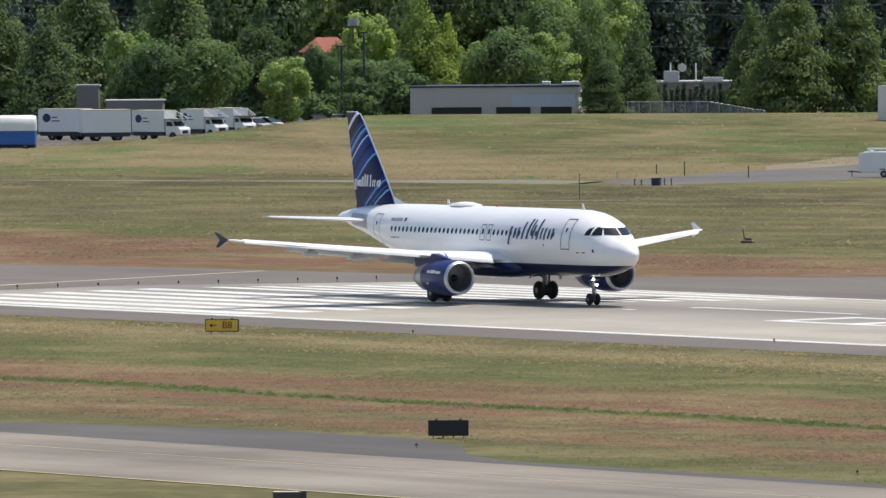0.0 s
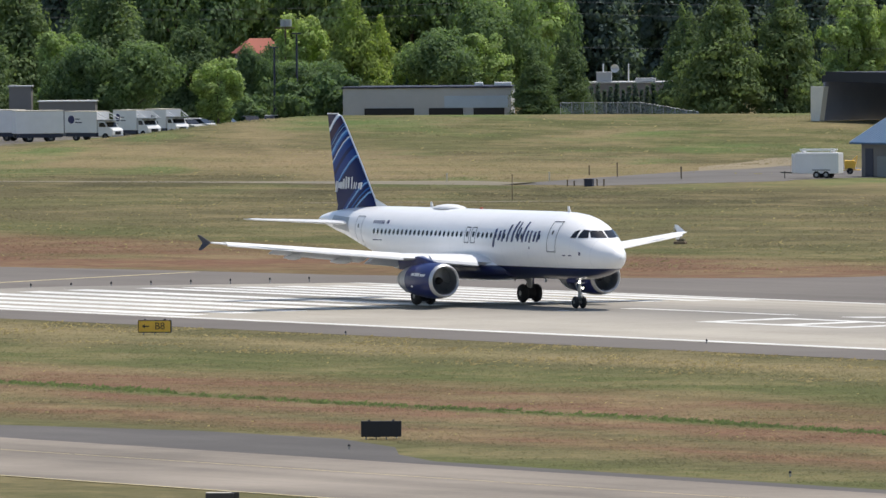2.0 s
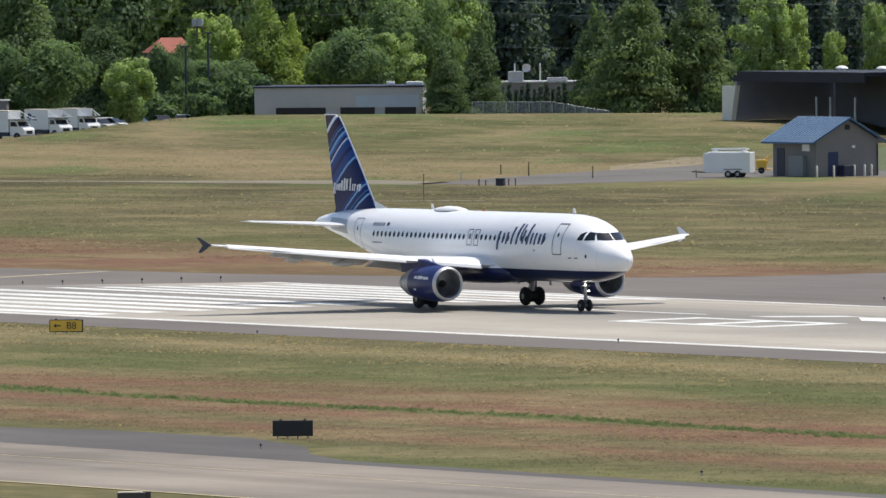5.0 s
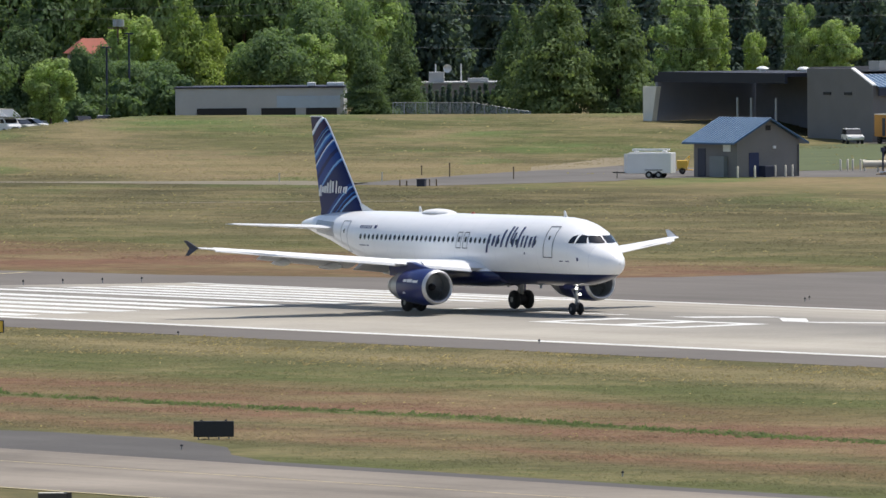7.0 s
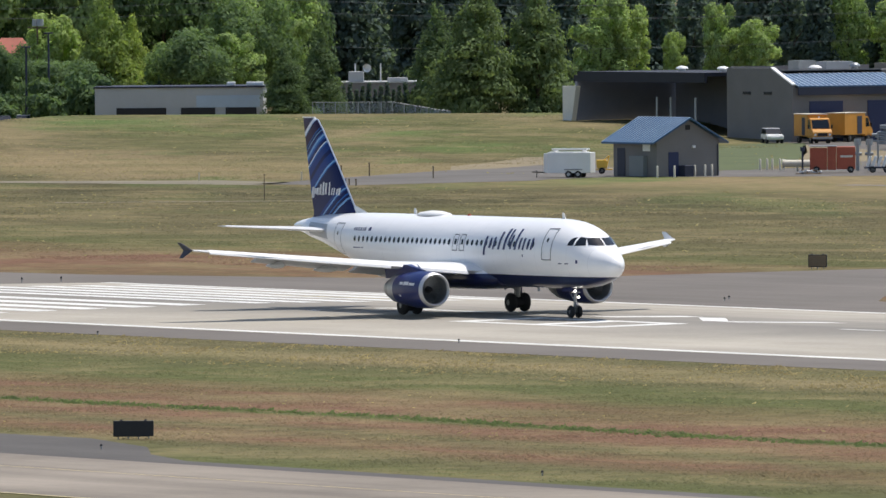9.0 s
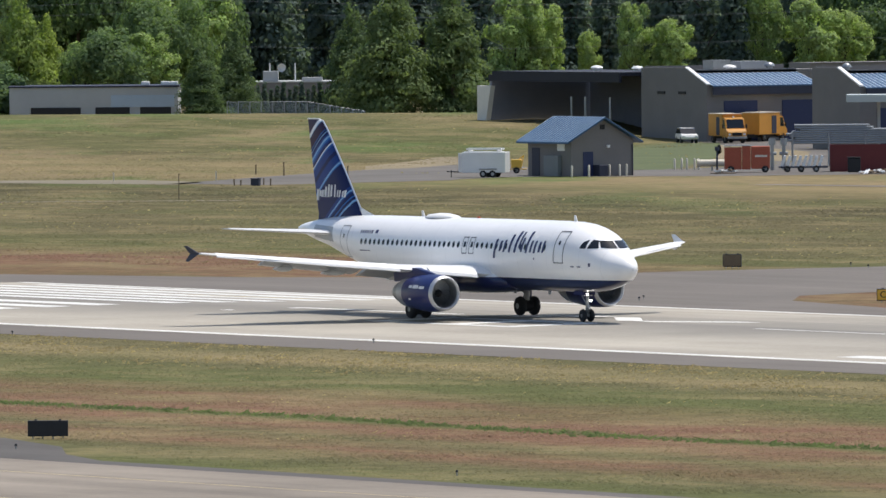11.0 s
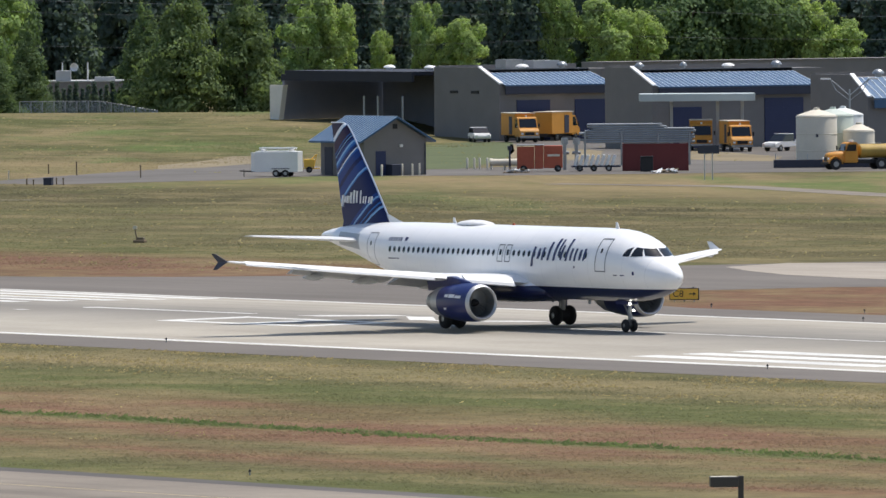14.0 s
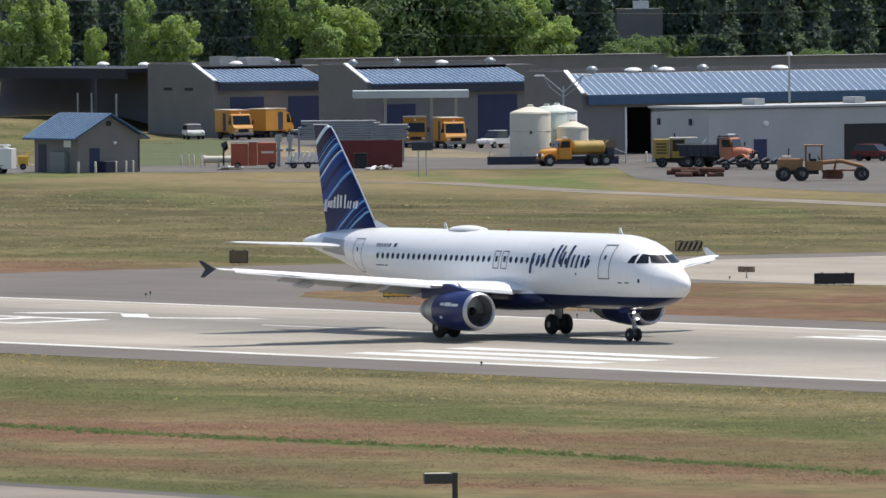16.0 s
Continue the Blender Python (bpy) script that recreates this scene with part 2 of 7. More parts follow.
M = dict(
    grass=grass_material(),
    standing_grass=grass_material("standing_grass", True),
    concrete=pavement_material("runway_concrete", (0.37, 0.34, 0.285), (0.012, 0.25, 1), 0.34, 0.6),
    asphalt_dark=pavement_material("dark_asphalt", (0.098, 0.09, 0.083), (0.03, 0.2, 1), 0.4),
    asphalt=pavement_material("grey_asphalt", (0.148, 0.132, 0.116), (0.012, 0.3, 1), 0.28),
    taxi=pavement_material("taxiway_concrete", (0.222, 0.192, 0.157), (0.01, 0.22, 1), 0.6),
    taxi_pale=pavement_material("far_taxiway_concrete", (0.34, 0.30, 0.25), (0.05, 0.2, 1), 0.3),
    road=pavement_material("service_road", (0.128, 0.118, 0.106), (0.1, 0.1, 1), 0.3),
    track=plain("sandy_track", (0.175, 0.152, 0.105), 0.95, 0, 0.6, 0.3),
    mark=plain("white_marking_paint", (0.64, 0.64, 0.61), 0.7, 0, 0.5, 0.22, fine=2.0),
    yellow_mark=plain("yellow_marking_paint", (0.48, 0.40, 0.22), 0.7, 0, 1.0, 0.2),
    fuselage=fuselage_material(),
    fin=fin_material(),
    white=plain("white_paint", (0.80, 0.80, 0.79), 0.35, 0, 2.0, 0.06),
    wing=plain("wing_paint", (0.74, 0.75, 0.76), 0.35, 0, 1.5, 0.07),
    wing_grey=plain("wing_underside_grey", (0.42, 0.44, 0.46), 0.4, 0, 1.5, 0.1),
    navy=plain("dark_blue_paint", (0.010, 0.020, 0.115), 0.3, 0, 1.5, 0.15),
    navy_title=plain("dark_blue_lettering_film", (0.008, 0.018, 0.10), 0.4, 0, 2.0, 0.1),
    metal=plain("polished_aluminium", (0.72, 0.73, 0.75), 0.28, 1.0, 3.0, 0.08),
    dull_metal=plain("dull_steel", (0.34, 0.35, 0.36), 0.45, 0.85, 3.0, 0.15),
    black=plain("black_rubber", (0.018, 0.018, 0.02), 0.75, 0, 5.0, 0.2),
    frame_grey=plain("door_seal", (0.10, 0.11, 0.13), 0.6, 0, 3.0, 0.1),
    door_seam=plain("pale_door_seal", (0.30, 0.31, 0.33), 0.6, 0, 3.0, 0.1),
    # near-black for dark parts; also stands for the shade in open bays
    dark=plain("black_parts_and_bay_shade", (0.012, 0.012, 0.014), 0.6, 0, 4.0, 0.2),
    glass=plain("dark_glass", (0.012, 0.016, 0.022), 0.08, 0, 4.0, 0.1),
    lawn=plain("green_lawn", (0.078, 0.098, 0.032), 0.95, 0, 0.5, 0.3),
    dry_lawn=plain("dry_lawn", (0.205, 0.165, 0.095), 0.95, 0, 0.5, 0.3),
    pale_blue=plain("pale_blue_cladding", (0.42, 0.51, 0.60), 0.6, 0, 1.5, 0.08),
    sign_tan=plain("sign_tan_panel", (0.50, 0.38, 0.21), 0.6, 0, 3.0, 0.1),
    pier=plain("sunlit_tone_cream", (0.80, 0.77, 0.70), 0.85, 0, 1.2, 0.09),
    hangar_edge=plain("black_blue_fascia", (0.014, 0.017, 0.03), 0.7, 0, 2.0, 0.15),
    # walls inside the covered yard: the blue of sky-lit shade is in the colour
    yard_wall=plain("shaded_blue_grey_wall", (0.20, 0.215, 0.265), 0.9, 0, 2.0, 0.1),
    cabinet_grey=plain("dull_grey_cabinet", (0.22, 0.24, 0.24), 0.7, 0, 2.0, 0.1),
    wall=plain("tan_grey_block_wall", (0.205, 0.195, 0.188), 0.9, 0, 2.0, 0.08, 0.01),
    wall_light=plain("pale_grey_wall", (0.45, 0.46, 0.46), 0.85, 0, 1.2, 0.09),
    roof_blue=plain("blue_standing_seam_metal", (0.035, 0.10, 0.20), 0.36, 0.1, 2.0, 0.1),
    # roof seams: near-white, with the sun's glint put into their colour
    seam_blue=plain("pale_seam_glint", (0.56, 0.63, 0.69), 0.35, 0.0, 2.0, 0.1),
    door_blue=plain("blue_roller_door", (0.018, 0.03, 0.095), 0.55, 0, 2.0, 0.12),
    trim_dark=plain("dark_fascia", (0.028, 0.034, 0.06), 0.6, 0, 2.0, 0.15),
    orange=plain("orange_paint", (0.62, 0.27, 0.03), 0.5, 0, 2.0, 0.14),
    rust=plain("faded_red_paint", (0.42, 0.10, 0.055), 0.75, 0, 1.5, 0.18),
    maroon=plain("maroon_container_paint", (0.16, 0.03, 0.03), 0.7, 0, 1.5, 0.15),
    tank=plain("cream_tank", (0.66, 0.61, 0.50), 0.6, 0, 1.5, 0.1),
    tank_white=plain("white_tank", (0.70, 0.72, 0.70), 0.55, 0, 1.5, 0.08),
    tank_green=plain("pale_green_tank", (0.50, 0.56, 0.50), 0.6, 0, 1.5, 0.1),
    sign_yellow=plain("sign_yellow_panel", (0.86, 0.52, 0.07), 0.5, 0, 3.0, 0.1),
    sign_black=plain("sign_back_black", (0.016, 0.017, 0.022), 0.55, 0, 3.0, 0.25),
    bronze=plain("bronze_lamp_paint", (0.075, 0.065, 0.06), 0.5, 0.2, 3.0, 0.15),
    bright_blue=plain("blue_side_paint", (0.02, 0.12, 0.42), 0.4, 0, 1.5, 0.15),
    canopy_grey=plain("canopy_panel", (0.46, 0.52, 0.52), 0.5, 0, 1.5, 0.08),
    grader_rust=plain("rusty_blade_steel", (0.17, 0.075, 0.05), 0.85, 0, 2.0, 0.3),
    grader_yellow=plain("weathered_yellow_paint", (0.29, 0.155, 0.07), 0.7, 0, 2.0, 0.22),
    plough_red=plain("faded_plough_red", (0.46, 0.17, 0.09), 0.6, 0, 2.0, 0.25),
    truck_yellow=plain("worn_truck_yellow", (0.40, 0.27, 0.06), 0.65, 0, 2.0, 0.22),
    galvanised=plain("galvanised_steel", (0.34, 0.36, 0.37), 0.4, 0.6, 3.0, 0.14),
    brush=plain("rusty_brush_bristle", (0.12, 0.06, 0.042), 0.95, 0, 3.0, 0.35),
    wood=plain("weathered_wood", (0.20, 0.15, 0.10), 0.9, 0, 3.0, 0.25),
    bark=plain("bark", (0.10, 0.075, 0.055), 0.95, 0, 2.0, 0.3, 0.03),
    red_roof=plain("red_tile_roof", (0.30, 0.085, 0.055), 0.8, 0, 1.5, 0.15),
    leaf=leaf_material("broad_leaves", (0.088, 0.140, 0.082), (0.175, 0.250, 0.133)),
    leaf_light=leaf_material("light_leaves", (0.19, 0.25, 0.11), (0.40, 0.50, 0.235)),
    leaf_yellow=leaf_material("yellow_leaves", (0.185, 0.235, 0.085), (0.33, 0.405, 0.15)),
    leaf_dark=leaf_material("dark_needles", (0.092, 0.127, 0.127), (0.163, 0.214, 0.198)),
    leaf_cedar=leaf_material("cedar_needles", (0.098, 0.148, 0.090), (0.190, 0.252, 0.138)),
    lip=plain("inlet_lip_metal", (0.50, 0.51, 0.53), 0.45, 0.7, 3.0, 0.08),
    wire=plain("cable_sheath", (0.10, 0.105, 0.11), 0.6, 0, 3.0, 0.1),
    lamp_glow=glow("landing_lamp", (1.0, 0.97, 0.9), 6.0),
    weed=leaf_material("weeds", (0.07, 0.075, 0.032), (0.15, 0.15, 0.065)),
    weed_green=leaf_material("green_weeds", (0.06, 0.09, 0.03), (0.12, 0.16, 0.055)),
    straw=leaf_material("dry_grass", (0.15, 0.125, 0.065), (0.30, 0.25, 0.14)),
)


# ---- mesh helpers
def part(name, bm, material, parent=None, label=""):
    """Links a bmesh as one mesh object, under a thing or a part."""
    me = bpy.data.meshes.new(name)
    bm.to_mesh(me)
    bm.free()
    for k in material if isinstance(material, (list, tuple)) else [material]:
        me.materials.append(M[k])
    ob = new(name, me)
    ob.parent = parent
    return tagged(ob, label)


def smooth(ob, angle=40):
    ob.data.shade_smooth()
    ob.data.set_sharp_from_angle(angle=radians(angle))
    return ob


def box(bm, x0, x1, y0, y1, z0, z1, bevel=0.0, m=None, mat=0):
    r = bmesh.ops.create_cube(bm, size=1.0)
    vs = r["verts"]
    for v in vs:
        v.co = Vector(((x0 + x1) / 2 + v.co.x * (x1 - x0), (y0 + y1) / 2 + v.co.y * (y1 - y0), (z0 + z1) / 2 + v.co.z * (z1 - z0)))
    fs = {f for v in vs for f in v.link_faces}
    for f in fs:
        f.material_index = mat
    if m is not None:
        bmesh.ops.transform(bm, matrix=m, verts=vs)
    if bevel:
        bmesh.ops.bevel(bm, geom=list({e for v in vs for e in v.link_edges}), offset=bevel, segments=2, profile=0.5, affect="EDGES")
    return bm


def boxes(*specs, bevel=0.0):
    bm = bmesh.new()
    for s in specs:
        box(bm, *s, bevel=bevel)
    return bm


def tube(bm, a, b, r0, r1=None, n=10, caps=True, mat=0):
    a, b = Vector(a), Vector(b)
    r1 = r0 if r1 is None else r1
    q = (b - a).to_track_quat("Z", "Y").to_matrix().to_4x4()
    res = bmesh.ops.create_cone(bm, cap_ends=caps, segments=n, radius1=r0, radius2=r1, depth=(b - a).length, matrix=Matrix.Translation((a + b) / 2) @ q)
    for f in {f for v in res["verts"] for f in v.link_faces}:
        f.material_index = mat
    return bm


def tubes(*specs, n=10):
    bm = bmesh.new()
    for s in specs:
        tube(bm, *s, n=n)
    return bm


def loft(bm, rings, close=True, cap0=True, cap1=True, mat=0):
    rows = [[bm.verts.new(c) for c in r] for r in rings]
    n = len(rows[0])
    for a, b in zip(rows, rows[1:]):
        for i in range(n if close else n - 1):
            f = bm.faces.new((a[i], a[(i + 1) % n], b[(i + 1) % n], b[i]))
            f.material_index = mat
    for want, r in ((cap0, rows[0]), (cap1, rows[-1])):
        if want:
            bm.faces.new(r).material_index = mat
    return rows


def fixed(bm):
    bmesh.ops.recalc_face_normals(bm, faces=bm.faces)
    return bm


def prism(bm, outline, h0, h1, m=None, mat=0):
    """An outline of (x, y) pairs, extruded from height h0 to h1."""
    loft(bm, [[(x, y, h0) for x, y in outline], [(x, y, h1) for x, y in outline]], mat=mat)
    if m is not None:
        bmesh.ops.transform(bm, matrix=m, verts=bm.verts)
    return bm


def thing(name, label, category, m=None, group="", kind=""):
    ob = new(name)
    if m is not None:
        ob.matrix_basis = m
    return tagged(ob, label, category, group, kind)


def step(a, b, v):
    k = min(1.0, max(0.0, (v - a) / (b - a)))
    return k * k * (3 - 2 * k)


# ---- the ground: the airfield is flat, the far verge swells into a low grassy bank
def ground_z(x, y):
    s = (x + 562) * 0.70 + (y - 329) * 0.71
    q = (x + 562) * 0.71 - (y - 329) * 0.70
    ends = 1 - (step(57, 72, s) if s > 0 else step(18, 36, -s))
    front = 1 - step(0, 150, q)
    back = 1 - 0.55 * step(0, 35, -q)
    return -0.03 + 2.25 * ends * front * back


def crown_z(y):
    """The runway falls from its centreline to both sides."""
    return 0.25 * (1 - abs(y) / 22.4)


xs = [-4000, -2500, -1500, -1000] + [-900 + 8 * i for i in range(113)] + [40 + 40 * i for i in range(8)] + [450, 700, 1100, 2000, 4000]
ys = [-4000, -2000, -1000, -600, -400, -300, -200] + [-160 + 10 * i for i in range(36)] + [200 + 8 * i for i in range(40)] + [560, 700, 1000, 1600, 2500, 4000]
bm = bmesh.new()
grid = [[bm.verts.new((x, y, ground_z(x, y) - (0.25 if abs(y) < 21 else 0))) for y in ys] for x in xs]
for a, b in zip(grid, grid[1:]):
    for i in range(len(ys) - 1):
        bm.faces.new((a[i], b[i], b[i + 1], a[i + 1]))
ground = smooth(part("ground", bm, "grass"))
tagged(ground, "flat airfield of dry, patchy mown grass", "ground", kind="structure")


def sheet(name, outline, z, material, label, category, parent=None):
    bm = bmesh.new()
    bm.faces.new([bm.verts.new((x, y, z)) for x, y in outline])
    fixed(bm)
    ob = part(name, bm, material, parent)
    for f in ob.data.polygons:
        if f.normal.z < 0:
            ob.data.flip_normals()
            break
    return tagged(ob, label, category, kind="structure")


# runway: concrete, crowned, between asphalt shoulders
bm = bmesh.new()
for x0, x1 in ((-75, 400),):
    loft(bm, [[(x0, -23.2, -0.01), (x0, 0, 0.25), (x0, 23.2, -0.01)], [(x1, -23.2, -0.01), (x1, 0, 0.25), (x1, 23.2, -0.01)]], close=False, cap0=False, cap1=False)
for f in bm.faces:
    f.normal_update()
    if f.normal.z < 0:
        f.normal_flip()
runway = tagged(part("runway", bm, "concrete"), "pale worn concrete runway with white painted markings", "runway", kind="structure")
sheet("runway_shoulder", [(-75, -23.0), (400, -23.0), (400, -31.5), (-30, -31.5), (-60, -36), (-75, -42)], -0.016, "asphalt", "grey asphalt shoulder beside the runway", "pavement")
sheet("apron_asphalt", [(-75, -60), (-75, 22), (-75, 23.0), (400, 23.0), (400, 31.5), (14, 31.5), (-4, 36), (-12, 42), (-15, 50), (-14, 62), (-8, 70.3), (5.9, 74.6), (60, 90), (60, 150), (-56, 122), (-58, 106.7), (-62, 86), (-63, 70), (-62, 53), (-66, 46), (-74, 39.4), (-93, 31.6), (-112, 28.9), (-134, 23.2), (-260, 16), (-260, -60)], -0.020, "asphalt", "dark grey asphalt turning area at the runway end", "pavement")
sheet("taxiway_far", [(-56.9, 83.8), (-48.0, 79.4), (-38.4, 75.8), (-30.3, 74.6), (-0.7, 73.6), (5.8, 74.5), (60, 74), (160, 80), (160, 170), (-47.7, 114.9), (-50.1, 100.8), (-61.4, 92.2)], -0.010, "taxi_pale", "pale concrete taxiway beyond the runway", "pavement")
sheet("taxiway_near", [(-400, -118.4), (400, -118.4), (400, -138.4), (-400, -138.4)], -0.006, "taxi", "pale concrete taxiway in front of the grass strip", "taxiway")
sheet("taxiway_shoulder", [(-400, -116.6), (106, -116.6), (112, -112), (128, -107.5), (140, -107.0), (150, -110), (157, -114), (164, -116.4), (400, -116.6), (400, -119.6), (-400, -119.6)], -0.012, "asphalt_dark", "dark asphalt edge of the near taxiway", "pavement")
sheet("taxiway_line", [(-400, -125.0), (400, -125.0), (400, -125.16), (-400, -125.16)], 0.002, "yellow_mark", "faded yellow taxiway centreline", "marking")
sheet("taxiway_edge_line", [(-400, -138.1), (400, -138.1), (400, -138.4), (-400, -138.4)], 0.002, "yellow_mark", "yellow taxiway edge line", "marking")


# painted markings, which lie on the crowned slab
def paint(name, outline, material="mark", lift=0.006):
    bm = bmesh.new()
    vs = [bm.verts.new((x, y, crown_z(y) + lift)) for x, y in outline]
    f = bm.faces.new(vs)
    f.normal_update()
    if f.normal.z < 0:
        f.normal_flip()
    return part(name, bm, material, runway)


def strip(name, x0, x1, y0, y1, material="mark"):
    return paint(name, [(x0, y0), (x1, y0), (x1, y1), (x0, y1)], material)


strip("edge_line", -75, 400, -22.85, -21.95)
strip("edge_line", -75, 400, 21.95, 22.85)
KEY = 1.7526
for side in (-1, 1):
    for i in range(6):
        a = side * (KEY + 2 * KEY * i)
        strip("threshold_stripe", -68.5, -22.6, min(a, a + side * KEY), max(a, a + side * KEY))
    for i in range(3):
        a = side * (10.97 + 3.35 * i)
        strip("touchdown_bar", 81.2, 104.1, min(a, a + side * 1.83), max(a, a + side * 1.83))
for i in range(5):
    strip("centreline_dash", 44.8 + 61 * i, 81.4 + 61 * i, -0.2, 0.2)
# designation: a letter, then two digits, read in the direction of travel
strip("letter_l", -9.0, 9.2, 2.4, 3.2)
strip("letter_l", -9.0, -7.9, -2.9, 2.4)
for outline in ([(13.8, 2.9), (16.6, 2.9), (18.4, 8.2), (15.6, 8.2)], [(19.3, 7.1), (21.0, 7.9), (27.6, 3.7), (26.0, 2.9)], [(27.2, 3.0), (29.8, 3.0), (34.2, 7.7), (31.6, 7.7)]):
    paint("straight_digit", outline)
for x0, x1, y0, y1 in ((14.0, 30.2, -1.7, -0.8), (14.0, 30.2, -7.3, -6.4), (14.0, 15.7, -6.4, -1.7), (22.2, 23.9, -6.4, -1.7), (28.5, 30.2, -6.4, -1.7)):
    strip("round_digit", x0, x1, y0, y1)
# yellow lead-off lines
for name, pts in (("lead_off_line", [(-33, 13.6), (-26, 15.5), (-22, 18), (-19, 21.8)]), ("lead_off_line", [(-40, 13.6), (-30, 14.6), (-27, 14.6), (-36, 13.2)])):
    bm = bmesh.new()
    loft(bm, [[(x, y, crown_z(y) + 0.012), (x + 0.3, y + 0.35, crown_z(y + 0.35) + 0.012)] for x, y in pts], close=False, cap0=False, cap1=False)
    part(name, bm, "yellow_mark", runway)


# ---- the airliner: x runs forward from the nose tip, y to port, z up from the ground
def airfoil(le, chord, thick, n=9):
    """Points (aft, up) round a wing section."""
    up = []
    for i in range(n):
        k = (1 - math.cos(math.pi * i / (n - 1))) / 2
        h = thick * chord * 2.6 * (0.2969 * math.sqrt(k) - 0.126 * k - 0.3516 * k * k + 0.2843 * k ** 3 - 0.1036 * k ** 4) * 2
        up.append((le + chord * k, h))
    low = [(a, -0.55 * h) for a, h in up[-2:0:-1]]
    return up + low


def wing_half(bm, side, stations, mat=0):
    """stations: (span, leading edge, chord, height, thickness)."""
    rings = []
    for b, le, chord, z, th in stations:
        rings.append([(-a, side * b, z + h) for a, h in airfoil(le, chord, th)])
    loft(bm, rings, mat=mat)
    return fixed(bm)


SECTIONS = [  # aft, bottom, top, half width
    (0.0, 3.10, 3.24, 0.07), (0.10, 2.92, 3.44, 0.30), (0.30, 2.72, 3.66, 0.48), (0.6, 2.52, 3.88, 0.72), (1.0, 2.34, 4.09, 0.97), (1.45, 2.19, 4.30, 1.20),
    (1.9, 2.07, 4.62, 1.40), (2.3, 1.99, 4.92, 1.54), (2.7, 1.92, 5.18, 1.67), (3.2, 1.85, 5.42, 1.77), (3.8, 1.80, 5.62, 1.85), (4.6, 1.77, 5.78, 1.92),
    (5.6, 1.75, 5.87, 1.96), (7.0, 1.74, 5.90, 1.975), (9.5, 1.74, 5.90, 1.975), (12, 1.74, 5.90, 1.975), (15, 1.74, 5.90, 1.975), (18, 1.74, 5.90, 1.975), (21, 1.74, 5.90, 1.975),
    (23.5, 1.78, 5.90, 1.97), (25.5, 2.02, 5.90, 1.93), (27.5, 2.42, 5.89, 1.83), (29.5, 2.90, 5.87, 1.66), (31.5, 3.42, 5.82, 1.40), (33.3, 3.90, 5.72, 1.10),
    (35.0, 4.22, 5.55, 0.76), (36.4, 4.55, 5.36, 0.46), (37.2, 4.70, 5.20, 0.28), (37.57, 4.80, 5.08, 0.13),
]


def body_at(a):
    for p, q in zip(SECTIONS, SECTIONS[1:]):
        if p[0] <= a <= q[0]:
            k = (a - p[0]) / (q[0] - p[0])
            return [p[i] + (q[i] - p[i]) * k for i in (1, 2, 3)]
    return SECTIONS[-1][1:]


def skin(a, z, side=-1, off=0.0):
    """The point of the fuselage skin at that distance aft and height."""
    lo, hi, w = body_at(a)
    c, h = (lo + hi) / 2, (hi - lo) / 2
    k = max(-1.0, min(1.0, (z - c) / h))
    y = w * math.sqrt(max(0.0, 1 - k * k))
    n = Vector((0, y / (w * w), (z - c) / (h * h)))
    n = n.normalized() if n.length else Vector((0, 0, 1))
    return Vector((-a, side * (y + off * n.y), z + off * n.z))


def patch(bm, corners, off=0.012, nu=2, nv=4, mat=0, side=-1):
    """A thin plate that follows the skin: corners (aft, height) in order round it."""
    (a0, z0), (a1, z1), (a2, z2), (a3, z3) = corners
    rows = []
    for j in range(nv + 1):
        v = j / nv
        row = []
        for i in range(nu + 1):
            u = i / nu
            a = (a0 * (1 - u) + a1 * u) * (1 - v) + (a3 * (1 - u) + a2 * u) * v
            z = (z0 * (1 - u) + z1 * u) * (1 - v) + (z3 * (1 - u) + z2 * u) * v
            row.append(bm.verts.new(skin(a, z, side, off)))
        rows.append(row)
    for p, q in zip(rows, rows[1:]):
        for i in range(nu):
            bm.faces.new((p[i], p[i + 1], q[i + 1], q[i])).material_index = mat
    return bm


def outline_on_skin(bm, corners, w, off=0.014, side=-1):
    """A narrow frame line round a door."""
    n = len(corners)
    for i in range(n):
        (a0, z0), (a1, z1) = corners[i], corners[(i + 1) % n]
        d = Vector((a1 - a0, z1 - z0)).normalized() * w / 2
        p = Vector((-d.y, d.x))
        patch(bm, [(a0 - d.x - p.x, z0 - d.y - p.y), (a1 + d.x - p.x, z1 + d.y - p.y), (a1 + d.x + p.x, z1 + d.y + p.y), (a0 - d.x + p.x, z0 - d.y + p.y)], off, 14, 1, 0, side)
    return bm


ROLLING = []   # tyres, with their axle and radius


